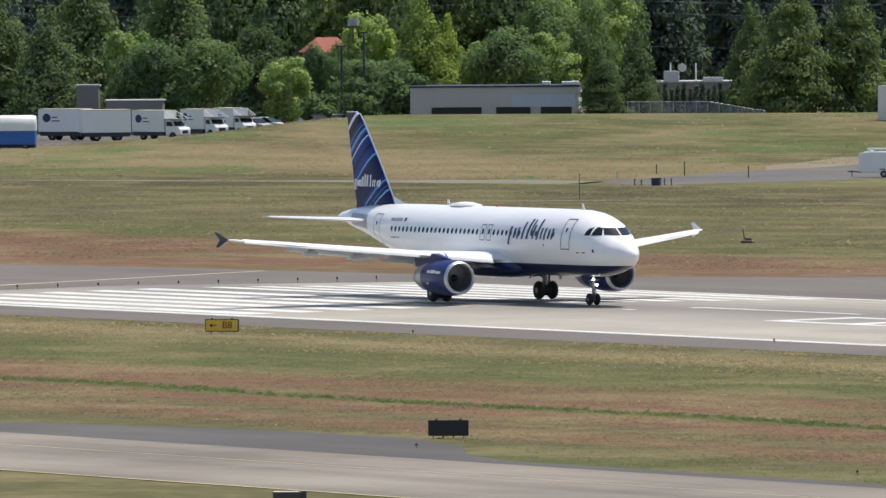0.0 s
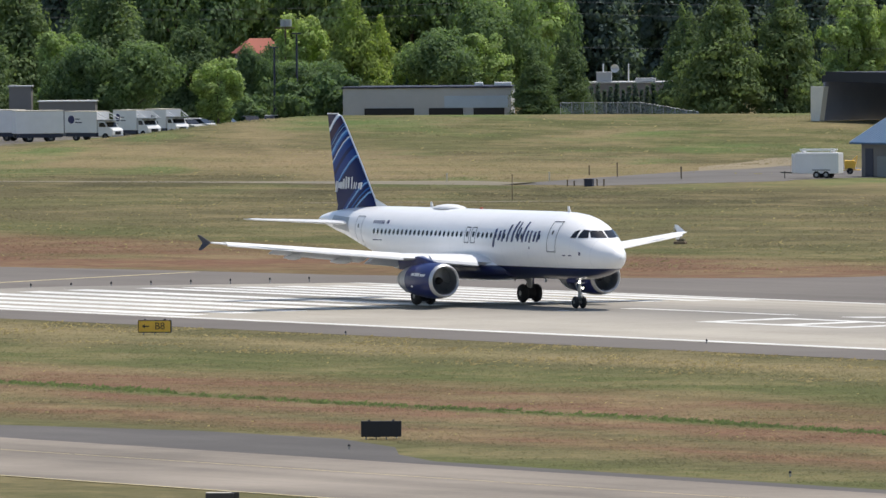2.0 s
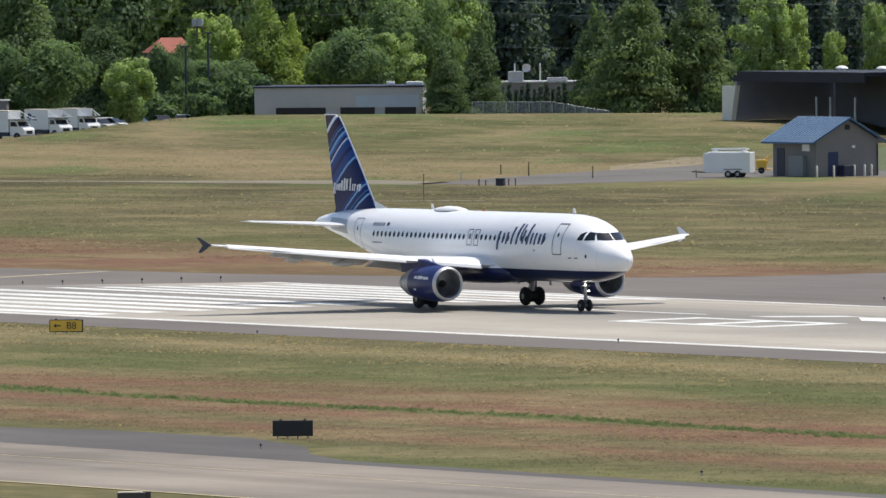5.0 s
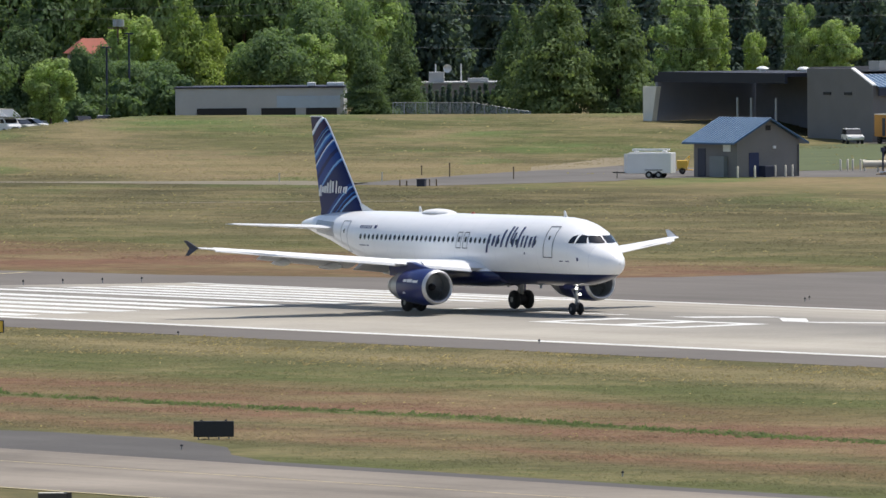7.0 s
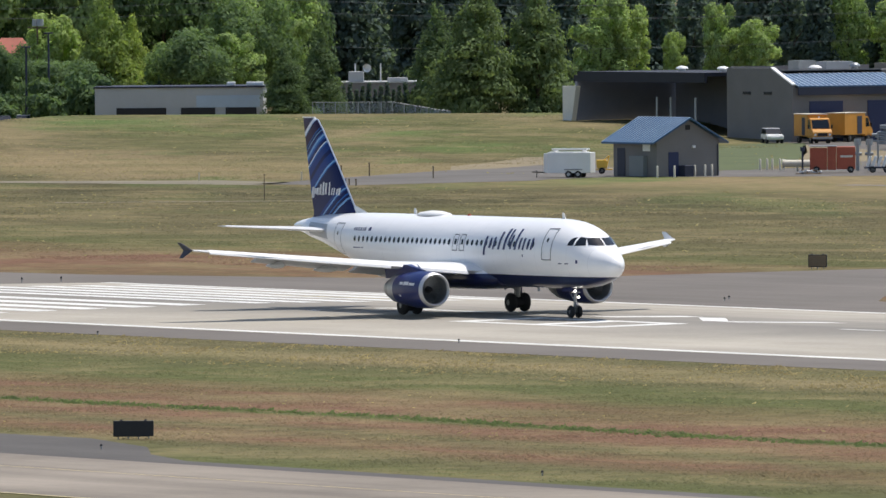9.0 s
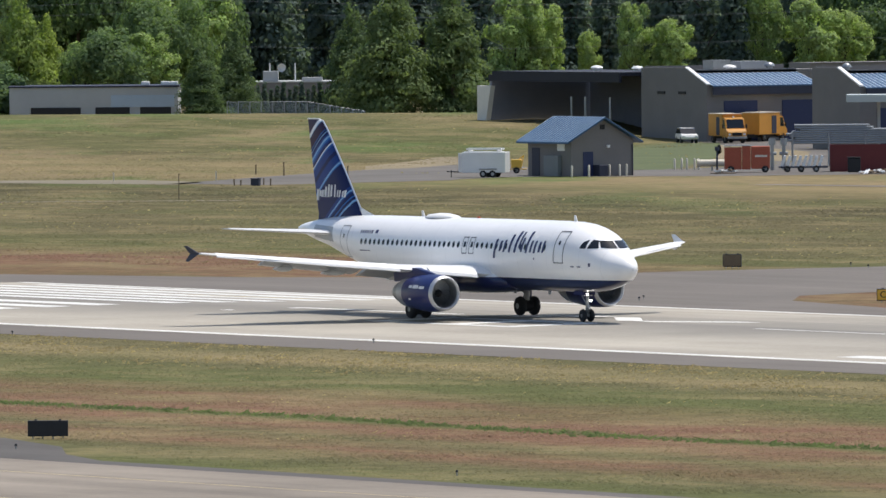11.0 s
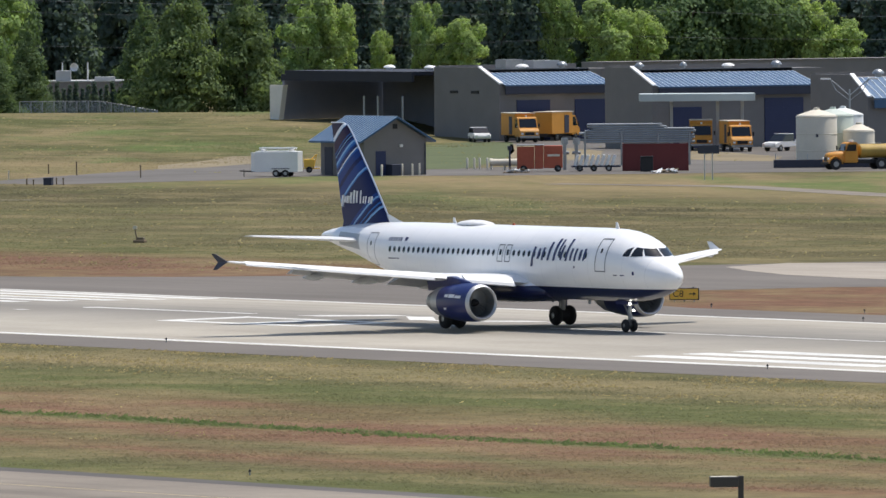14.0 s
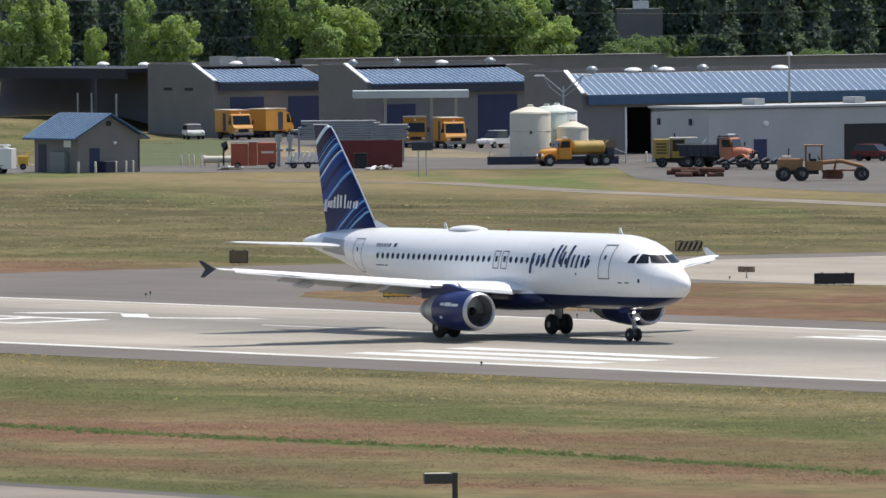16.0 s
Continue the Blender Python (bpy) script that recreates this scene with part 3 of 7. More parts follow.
def wheel(parent, c, r, w, gap):
    """Two tyres on one axle, each with its hub and wheel nuts; they turn about their own middle."""
    for s in (-1, 1):
        bm = bmesh.new()
        prof = [(0.50, 0.30), (0.50, 0.46), (0.46, 0.62), (0.30, 0.92), (0.0, 1.0), (-0.30, 0.92), (-0.46, 0.62), (-0.50, 0.46), (-0.50, 0.30)]
        rings = []
        for i in range(24):
            t = 2 * math.pi * i / 24
            rings.append([(r * k * math.cos(t), w * u, r * k * math.sin(t)) for u, k in prof])
        rows = loft(bm, rings, close=False, cap0=False, cap1=False)
        for p, q in zip(rows[-1], rows[-1][1:]):
            i = rows[-1].index(p)
            bm.faces.new((p, q, rows[0][i + 1], rows[0][i]))
        tyre = smooth(part("tyre", fixed(bm), "black", parent), 60)
        centre = (c[0], c[1] + s * gap, c[2])
        tyre.location = centre
        ROLLING.append((tyre, centre, r))
        bm = tubes(((0, -w * 0.36, 0), (0, w * 0.36, 0), r * 0.5), ((0, -w * 0.46, 0), (0, w * 0.46, 0), r * 0.2), n=18)
        for i in range(6):
            a = math.pi * i / 3
            tube(bm, (r * 0.34 * math.cos(a), -w * 0.41, r * 0.34 * math.sin(a)), (r * 0.34 * math.cos(a), w * 0.41, r * 0.34 * math.sin(a)), r * 0.06, n=6)
        part("hub", bm, "dull_metal", tyre)


def nacelle(plane, side):
    cy, cz, a0 = side * 5.75, 1.66, 11.5
    rings = []
    prof = [(0.0, 0.94), (0.05, 1.00), (0.22, 1.07), (0.8, 1.13), (1.6, 1.135), (2.3, 1.09), (3.0, 1.01), (3.5, 0.945), (3.51, 0.90)]

    def ring(a, r, n=36):
        return [(-(a0 + a), cy + r * math.cos(2 * math.pi * i / n), cz + r * 0.98 * math.sin(2 * math.pi * i / n)) for i in range(n)]

    bm = bmesh.new()
    loft(bm, [ring(a, r) for a, r in prof[2:]], cap0=False, cap1=True)
    cowl = smooth(part("engine_cowl", fixed(bm), "navy", plane, "dark blue engine nacelle"), 50)
    bm = bmesh.new()
    loft(bm, [ring(a, r) for a, r in [(0.22, 1.071), (0.05, 1.00), (0.0, 0.94), (0.03, 0.89), (0.14, 0.85)]], cap0=False, cap1=False)
    smooth(part("inlet_lip", fixed(bm), "lip", cowl, "bare metal inlet lip"), 60)
    bm = bmesh.new()
    loft(bm, [ring(a, r) for a, r in [(0.14, 0.85), (0.5, 0.84), (1.0, 0.84)]], cap0=False, cap1=True)
    smooth(part("inlet_duct", fixed(bm), "dull_metal", cowl), 50)
    # fan: one blade mesh, set round the hub
    bm = bmesh.new()
    loft(bm, [[(0.0, 0.03, 0.2), (-0.02, 0.0, 0.2), (-0.06, -0.03, 0.2)], [(0.06, 0.11, 0.84), (-0.02, 0.01, 0.84), (-0.1, -0.05, 0.84)]], close=False, cap0=False, cap1=False)
    blade = part("fan_blade", bm, "dull_metal", cowl)
    for i in range(24):
        b = blade if i == 0 else new("fan_blade", blade.data)
        b.parent = cowl
        b.matrix_basis = pose(-(a0 + 0.85), cy, cz, 15 * i, 0, 0)
    bm = bmesh.new()
    loft(bm, [ring(a, r, 20) for a, r in [(0.42, 0.02), (0.55, 0.12), (0.75, 0.2), (0.95, 0.25)]])
    smooth(part("spinner", fixed(bm), "dark", cowl), 60)
    bm = bmesh.new()
    loft(bm, [ring(a, r, 28) for a, r in [(4.1, 0.72), (4.8, 0.66), (5.2, 0.5), (5.25, 0.42)]])
    smooth(part("exhaust_nozzle", fixed(bm), "dull_metal", cowl), 50)
    bm = bmesh.new()
    loft(bm, [ring(a, r) for a, r in [(3.45, 0.944), (3.6, 0.935), (4.25, 0.85), (4.26, 0.78)]], cap0=False)
    smooth(part("fan_nozzle", fixed(bm), "lip", cowl, "bare metal nozzle ring"), 50)
    # pylon up to the wing
    bm = bmesh.new()
    loft(bm, [[(-12.7, cy - 0.05, 2.80), (-12.7, cy + 0.05, 2.80), (-12.9, cy + 0.16, 2.65), (-12.9, cy - 0.16, 2.65)],
              [(-14.6, cy - 0.2, 3.12), (-14.6, cy + 0.2, 3.12), (-14.6, cy + 0.22, 2.4), (-14.6, cy - 0.22, 2.4)],
              [(-17.2, cy - 0.12, 2.9), (-17.2, cy + 0.12, 2.9), (-17.0, cy + 0.15, 2.25), (-17.0, cy - 0.15, 2.25)]])
    part("pylon", fixed(bm), "navy", plane, "dark blue engine pylon")
    # small white bars in place of the lettering on the outer cowl
    for u0, u1, z0, z1 in ((0.80, 1.24, 0.30, 0.46), (1.30, 1.94, 0.28, 0.48), (2.0, 2.6, 0.27, 0.42), (0.75, 1.05, -0.42, -0.30)):
        bm = bmesh.new()
        rows = []
        for k in range(4):
            u = 3.3 - (u0 + (u1 - u0) * k / 3)
            for (ua, ra), (ub, rb) in zip(prof[2:], prof[3:]):
                if ua <= u <= ub:
                    r = ra + (rb - ra) * (u - ua) / (ub - ua) + 0.012
            rows.append([bm.verts.new((-(a0 + u), cy + side * math.sqrt(r * r - (z / 0.98) ** 2), cz + z)) for z in (z0, (z0 + z1) / 2, z1)])
        for p, q in zip(rows, rows[1:]):
            for i in range(2):
                bm.faces.new((p[i], p[i + 1], q[i + 1], q[i]))
        part("lettering_bar", bm, "white", cowl)


def airliner():
    plane = thing("airliner", "white twin-engine airliner, dark blue belly and striped blue fin, on runway", "airplane")
    bm = bmesh.new()
    n = 48
    rings = []
    for i, (p, q) in enumerate(zip(SECTIONS, SECTIONS[1:])):
        for k in range(3 if q[0] - p[0] > 0.5 else 1):
            a = p[0] + (q[0] - p[0]) * k / 3
            lo, hi, w = body_at(a)
            rings.append([(-a, w * math.cos(2 * math.pi * j / n), (lo + hi) / 2 + (hi - lo) / 2 * math.sin(2 * math.pi * j / n)) for j in range(n)])
    lo, hi, w = SECTIONS[-1][1:]
    rings.append([(-37.57, w * math.cos(2 * math.pi * j / n), (lo + hi) / 2 + (hi - lo) / 2 * math.sin(2 * math.pi * j / n)) for j in range(n)])
    loft(bm, rings)
    body = smooth(part("fuselage", fixed(bm), "fuselage", plane, "white fuselage with a dark blue belly"), 60)
    # wing-to-body fairing
    bm = bmesh.new()
    rings = []
    for a, zb, zt, w in [(11.8, 1.78, 2.6, 1.3), (12.9, 1.62, 2.98, 2.02), (14.2, 1.52, 3.15, 2.2), (16.5, 1.47, 3.2, 2.3), (19, 1.5, 3.05, 2.25), (21, 1.6, 2.8, 2.0), (22.5, 1.8, 2.5, 1.3)]:
        rings.append([(-a, w * math.copysign(abs(math.cos(t)) ** 0.7, math.cos(t)), (zb + zt) / 2 + (zt - zb) / 2 * math.copysign(abs(math.sin(t)) ** 0.8, math.sin(t))) for t in [2 * math.pi * (j + 0.5) / 32 for j in range(32)]])
    loft(bm, rings)
    smooth(part("belly_fairing", fixed(bm), "fuselage", plane), 50)
    # wings, with slats, flaps, fairings and wingtip fences
    for side in (-1, 1):
        bm = wing_half(bmesh.new(), side, [(1.2, 12.5, 7.0, 2.68, 0.14), (2.0, 12.9, 6.6, 2.70, 0.14), (4.2, 14.02, 5.5, 2.86, 0.13), (6.4, 15.1, 4.5, 3.02, 0.12), (10.0, 16.95, 3.4, 3.34, 0.115), (13.5, 18.60, 2.4, 3.69, 0.11), (16.6, 20.35, 1.50, 4.01, 0.11), (17.0, 20.7, 1.2, 4.05, 0.09)])
        wing = smooth(part("wing", bm, "wing", plane), 35)
        bm = bmesh.new()
        loft(bm, [[(-a, side * (b + o), z) for a, b, z in ((20.9, 17.0, 4.07), (22.05, 17.12, 4.50), (22.45, 17.12, 4.50), (21.95, 17.0, 4.03), (22.3, 17.1, 3.58), (21.95, 17.1, 3.58))] for o in (0.0, 0.05)])
        fixed(bm)
        for f in bm.faces:
            f.material_index = 1 if f.normal.y * side < -0.5 else 0
        part("wingtip_fence", bm, ["trim_dark", "white"], wing, "dark blue wingtip fence")
        # leading-edge slat, drooped forward of the wing
        bm = bmesh.new()
        for b0, b1 in ((6.7, 16.3), (2.6, 5.1)):
            rings = []
            for b in (b0, (b0 + b1) / 2, b1):
                le = 12.9 + (b - 2.0) * 0.5125
                z = 2.70 + (b - 2.0) * 0.0895
                c = 0.62 - 0.02 * b
                rings.append([(-(le + x * c), side * b, z + h * c) for x, h in ((0.55, 0.44), (0.05, 0.20), (-0.38, -0.10), (-0.62, -0.42), (-0.52, -0.50), (-0.1, -0.15))])
            loft(bm, rings)
        part("leading_edge_slat", fixed(bm), "white", wing, "extended white leading-edge slat")
        # flaps run out behind the trailing edge
        bm = bmesh.new()
        for b0, b1, t0, t1 in ((2.3, 6.2, 19.5, 19.6), (6.6, 12.6, 19.65, 20.8)):
            z0, z1 = 2.55 + (b0 - 2) * 0.09, 2.55 + (b1 - 2) * 0.09
            c0, c1 = (1.5, 1.4) if b0 < 5 else (1.25, 0.85)
            loft(bm, [[(-t, side * b, z + 0.02), (-(t + c * 0.4), side * b, z + 0.0), (-(t + c), side * b, z - 0.28 * c), (-(t + c * 0.4), side * b, z - 0.2)] for t, b, z, c in ((t0, b0, z0, c0), (t1, b1, z1, c1))])
        part("flap", fixed(bm), "wing_grey", wing)
        for b, a0, ln in ((3.9, 17.6, 3.6), (8.3, 18.6, 2.9), (11.3, 19.7, 2.3)):
            z = 2.25 + (b - 2) * 0.092
            bm = bmesh.new()
            rings = []
            for k, r in ((0, 0.02), (0.12, 0.10), (0.35, 0.14), (0.6, 0.13), (0.85, 0.07), (1.0, 0.015)):
                rings.append([(-(a0 + ln * k), side * b + r * 0.8 * math.cos(2 * math.pi * j / 14), z - 0.10 * k * k * ln * 0.4 + r * 1.5 * math.sin(2 * math.pi * j / 14)) for j in range(14)])
            loft(bm, rings)
            smooth(part("flap_track_fairing", fixed(bm), "wing_grey", wing), 50)
        # tailplane
        bm = wing_half(bmesh.new(), side, [(0.3, 31.0, 4.3, 4.72, 0.10), (0.9, 31.5, 4.0, 4.76, 0.10), (6.0, 35.0, 1.55, 5.04, 0.09), (6.22, 35.35, 1.2, 5.05, 0.07)])
        smooth(part("tailplane", bm, "wing", plane), 35)
        bm = bmesh.new()
        patch(bm, [(31.4, 4.25), (34.6, 4.5), (34.5, 5.25), (31.6, 5.15)], 0.012, 5, 4, 0, side)
        part("tailplane_apron", bm, "wing_grey", plane)
    # fin
    bm = bmesh.new()
    rings = []
    for z, le, te, th in ((5.2, 30.2, 35.5, 0.34), (5.85, 30.0, 35.3, 0.32), (6.2, 30.45, 35.42, 0.28), (8.5, 32.25, 35.92, 0.22), (11.0, 34.3, 36.42, 0.15), (11.5, 34.75, 36.52, 0.12), (11.62, 35.1, 36.5, 0.05)):
        c = te - le
        rings.append([(-(le + c * k), s * th * h, z) for k, h, s in ((0, 0, 1), (0.06, 0.6, 1), (0.3, 1.0, 1), (0.65, 0.7, 1), (1, 0.04, 1), (1, 0.04, -1), (0.65, 0.7, -1), (0.3, 1, -1), (0.06, 0.6, -1))])
    loft(bm, rings)
    fin = smooth(part("tail_fin", fixed(bm), "fin", plane, "dark blue fin with slanted blue and white bands"), 50)
    bm = bmesh.new()
    loft(bm, [[(-28.9, -0.02, 5.86), (-28.9, 0.02, 5.86), (-28.9, 0.0, 5.88)], [(-30.6, -0.13, 5.8), (-30.6, 0.13, 5.8), (-30.6, 0.0, 6.38)]])
    part("dorsal_fillet", fixed(bm), "white", fin)
    bm = boxes((-36.52, -35.2, -0.07, 0.07, 11.60, 11.66), bevel=0.02)
    part("fin_cap", bm, "white", fin)
    # white bars in place of the lettering on the fin
    for side in (-1, 1):
        for a, w, z0, z1 in ((35.1, 0.12, 6.7, 7.38), (34.78, 0.12, 6.94, 7.3), (34.52, 0.12, 6.9, 7.34), (34.18, 0.12, 6.9, 7.54), (33.84, 0.12, 6.9, 7.68), (33.52, 0.14, 6.94, 7.64),
                             (33.1, 0.12, 6.9, 7.68), (32.78, 0.12, 6.92, 7.34), (32.54, 0.12, 6.9, 7.34), (32.2, 0.12, 6.94, 7.3), (31.95, 0.12, 6.9, 7.34)):
            bm = bmesh.new()
            loft(bm, [[(-a + o, side * y, z) for o, z in ((-w / 2, z0), (w / 2, z0), (w / 2 + 0.1, z1), (-w / 2 + 0.1, z1))] for y in (0.15, 0.262)])
            part("lettering_bar", fixed(bm), "white", fin, "white slanted lettering bar")
    part("leading_edge", tubes(((-30.35, 0, 6.1), (-32.2, 0, 8.5), 0.05), ((-32.2, 0, 8.5), (-34.25, 0, 11.0), 0.05), ((-34.25, 0, 11.0), (-34.78, 0, 11.52), 0.045), n=8), "metal", fin, "bare metal leading edge")
    part("beacon", tubes(((-17.0, 0, 5.86), (-17.0, 0, 6.0), 0.12, 0.08), n=12), "rust", plane, "red beacon on the roof")
    # cabin windows, each with its own pane
    for side in (-1, 1):
        a = 27.45
        while a > 6.3:
            if not 14.2 < a < 16.05 and not (a < 12.2 and side < 0 and a > 6.6 and int(a * 7) % 3 == 0):
                bm = bmesh.new()
                patch(bm, [(a - 0.135, 4.19), (a + 0.135, 4.19), (a + 0.135, 4.55), (a - 0.135, 4.55)], 0.012, 1, 2, 0, side)
                bmesh.ops.bevel(bm, geom=[v for v in bm.verts if v.is_boundary and len(v.link_edges) == 2], offset=0.07, segments=2, affect="VERTICES")
                part("cabin_window", bm, "glass", body)
            a -= 0.533
        # doors and overwing exits
        for name, c in (("door_frame", [(4.66, 5.32), (5.6, 5.32), (5.62, 3.50), (4.66, 3.50)]), ("door_frame", [(29.3, 5.26), (30.25, 5.26), (30.4, 3.4), (29.4, 3.4)])):
            part(name, outline_on_skin(bmesh.new(), c, 0.055, side=side), "frame_grey" if c[0][0] < 10 else "door_seam", body)
            bm = bmesh.new()
            ca = (c[0][0] + c[1][0]) / 2 + 0.05
            patch(bm, [(ca - 0.08, 4.55), (ca + 0.08, 4.55), (ca + 0.08, 4.78), (ca - 0.08, 4.78)], 0.014, 1, 2, 0, side)
            part("door_window", bm, "glass", body)
        for a in (14.74, 15.52):
            part("overwing_exit", outline_on_skin(bmesh.new(), [(a - 0.26, 3.88), (a + 0.26, 3.88), (a + 0.26, 4.82), (a - 0.26, 4.82)], 0.055, side=side), "frame_grey", body)
            bm = bmesh.new()
            patch(bm, [(a - 0.115, 4.24), (a + 0.115, 4.24), (a + 0.115, 4.56), (a - 0.115, 4.56)], 0.013, 1, 2, 0, side)
            part("cabin_window", bm, "glass", body)
        # flight-deck panes
        for c in ([(2.10, 4.38), (2.72, 4.36), (2.72, 4.88), (2.42, 4.82)], [(2.82, 4.36), (3.30, 4.38), (3.16, 4.76), (2.88, 4.88)]):
            bm = bmesh.new()
            patch(bm, c, 0.014, 4, 4, 0, side)
            part("flight_deck_window", bm, "glass", body)
        # windscreen across the nose
        bm = bmesh.new()
        rows = []
        for v in range(5):
            row = []
            for k in range(9):
                u = k / 8
                a = (1.56 + 0.47 * u * u) * (1 - v / 4) + (2.16 + 0.27 * u * u) * v / 4
                y = (0.05 + 0.87 * u) * (1 - v / 4) + (0.05 + 0.72 * u) * v / 4
                lo, hi, w = body_at(a)
                z = (lo + hi) / 2 + (hi - lo) / 2 * math.sqrt(max(0, 1 - (y / w) ** 2))
                row.append(bm.verts.new((-a + 0.014, side * y * 1.006, z + 0.016)))
            rows.append(row)
        for p, q in zip(rows, rows[1:]):
            for i in range(8):
                bm.faces.new((p[i], p[i + 1], q[i + 1], q[i]))
        part("windscreen", fixed(bm), "glass", body)
        # title: leaning bars in dark blue
        lean = 0.16
        for a, w, z0, z1 in ((12.12, 0.22, 3.66, 4.78), (11.56, 0.22, 4.08, 4.68), (11.12, 0.2, 4.02, 4.74), (10.52, 0.22, 4.02, 5.06), (9.92, 0.24, 4.02, 5.26), (9.5, 0.18, 4.3, 5.22), (9.2, 0.2, 4.06, 4.9),
                             (8.66, 0.22, 4.02, 5.26), (8.2, 0.2, 4.06, 4.74), (7.76, 0.2, 4.02, 4.74), (7.26, 0.22, 4.08, 4.68), (6.84, 0.2, 4.06, 4.74)):
            c = [(a - w / 2 - lean * (z0 - 4.0), z0), (a + w / 2 - lean * (z0 - 4.0), z0), (a + w / 2 - lean * (z1 - 4.0), z1), (a - w / 2 - lean * (z1 - 4.0), z1)]
            part("title_bar", patch(bmesh.new(), c, 0.016, 2, 4, 0, side), "navy_title", body, "slanted dark blue title bar")
        for a, z, w, h in ((27.75, 4.95, 0.12, 0.2), (27.5, 4.95, 0.16, 0.2), (27.22, 4.95, 0.14, 0.2), (26.95, 4.95, 0.16, 0.2), (26.68, 4.95, 0.12, 0.2), (26.45, 4.95, 0.16, 0.2), (25.9, 4.97, 0.3, 0.2), (27.2, 3.84, 0.9, 0.06), (26.5, 3.84, 0.3, 0.06), (3.8, 3.30, 0.34, 0.06), (3.2, 3.30, 0.34, 0.06), (2.35, 3.42, 0.14, 0.2), (7.75, 3.70, 0.12, 0.14)):
            bm = bmesh.new()
            patch(bm, [(a - w / 2, z - h / 2), (a + w / 2, z - h / 2), (a + w / 2, z + h / 2), (a - w / 2, z + h / 2)], 0.013, 1, 1, 0, side)
            part("lettering_bar", bm, "navy_title", body)
    # roof: antenna dome and blades
    bm = bmesh.new()
    rings = []
    for a, w, h in ((19.3, 0.05, 0.02), (19.7, 0.45, 0.20), (20.5, 0.62, 0.29), (21.3, 0.66, 0.30), (22.2, 0.55, 0.22), (23.0, 0.10, 0.03)):
        rings.append([(-a, w * math.cos(math.pi * j / 10), 5.84 + h * math.sin(math.pi * j / 10)) for j in range(11)])
    loft(bm, rings)
    smooth(part("antenna_dome", fixed(bm), "white", plane, "white antenna dome on the roof"), 50)
    for a in (6.0, 23.05):
        bm = bmesh.new()
        prism(bm, [(-a, -0.02), (-a - 0.36, -0.02), (-a - 0.36, 0.02), (-a, 0.02)], 5.86, 6.24)
        for v in bm.verts:
            if v.co.z > 6:
                v.co.x = -a - 0.3 + (v.co.x + a + 0.2) * 0.45
        part("blade_antenna", fixed(bm), "white", plane)
    for a in (9.0, 12.8):
        part("blade_antenna", prism(bmesh.new(), [(-a, -0.02), (-a - 0.25, -0.02), (-a - 0.25, 0.02), (-a, 0.02)], 1.52, 1.78), "wing_grey", plane)
    # landing gear
    for side in (-1, 1):
        gear = part("main_gear", tubes(((-17.5, side * 3.75, 2.7), (-17.71, side * 3.8, 0.58), 0.15), ((-17.71, side * 3.25, 0.58), (-17.71, side * 4.35, 0.58), 0.09), ((-17.55, side * 2.2, 2.3), (-17.7, side * 3.75, 1.3), 0.07), ((-18.2, side * 3.7, 2.4), (-17.75, side * 3.8, 0.9), 0.05)), "dull_metal", plane)
        part("brake_pack", tubes(((-17.71, side * 3.5, 0.585), (-17.71, side * 4.1, 0.585), 0.36), n=18), "dark", gear)
        wheel(gear, (-17.71, side * 3.8, 0.585), 0.585, 0.44, 0.48)
        part("gear_door", boxes((-18.6, -17.85, side * 4.2 - 0.03, side * 4.2 + 0.03, 0.8, 2.6), bevel=0.02), "navy", gear, "dark blue gear door")
        part("torque_link", tubes(((-17.95, side * 3.8, 1.45), (-18.1, side * 3.8, 1.0), 0.05), ((-18.1, side * 3.8, 1.0), (-17.8, side * 3.8, 0.62), 0.05)), "dull_metal", gear)
        nacelle(plane, side)
    gear = part("nose_gear", tubes(((-4.95, 0, 2.1), (-5.07, 0, 0.38), 0.10), ((-5.07, -0.34, 0.38), (-5.07, 0.34, 0.38), 0.06), ((-5.9, 0, 1.9), (-5.1, 0, 1.0), 0.05), ((-4.95, -0.3, 1.55), (-4.95, 0.3, 1.55), 0.04)), "dull_metal", plane)
    wheel(gear, (-5.07, 0, 0.38), 0.38, 0.24, 0.26)
    for side in (-1, 1):
        part("nose_gear_door", boxes((-5.8, -4.8, side * 0.40 - 0.02, side * 0.40 + 0.02, 1.58, 1.95), bevel=0.01), "navy", gear)
        zl = 1.62 if side < 0 else 1.25
        bm = tubes(((-4.86, side * 0.12, zl), (-4.78, side * 0.12, zl), 0.062), n=14)
        part("taxi_light", bm, "lamp_glow", gear, "lit landing light on the nose gear")
        part("torque_link", tubes(((-4.9, side * 0.05, 1.0), (-4.78, side * 0.05, 0.75), 0.03), ((-4.78, side * 0.05, 0.75), (-5.0, side * 0.05, 0.45), 0.03)), "dull_metal", gear)
    return plane


AIRLINER = airliner()
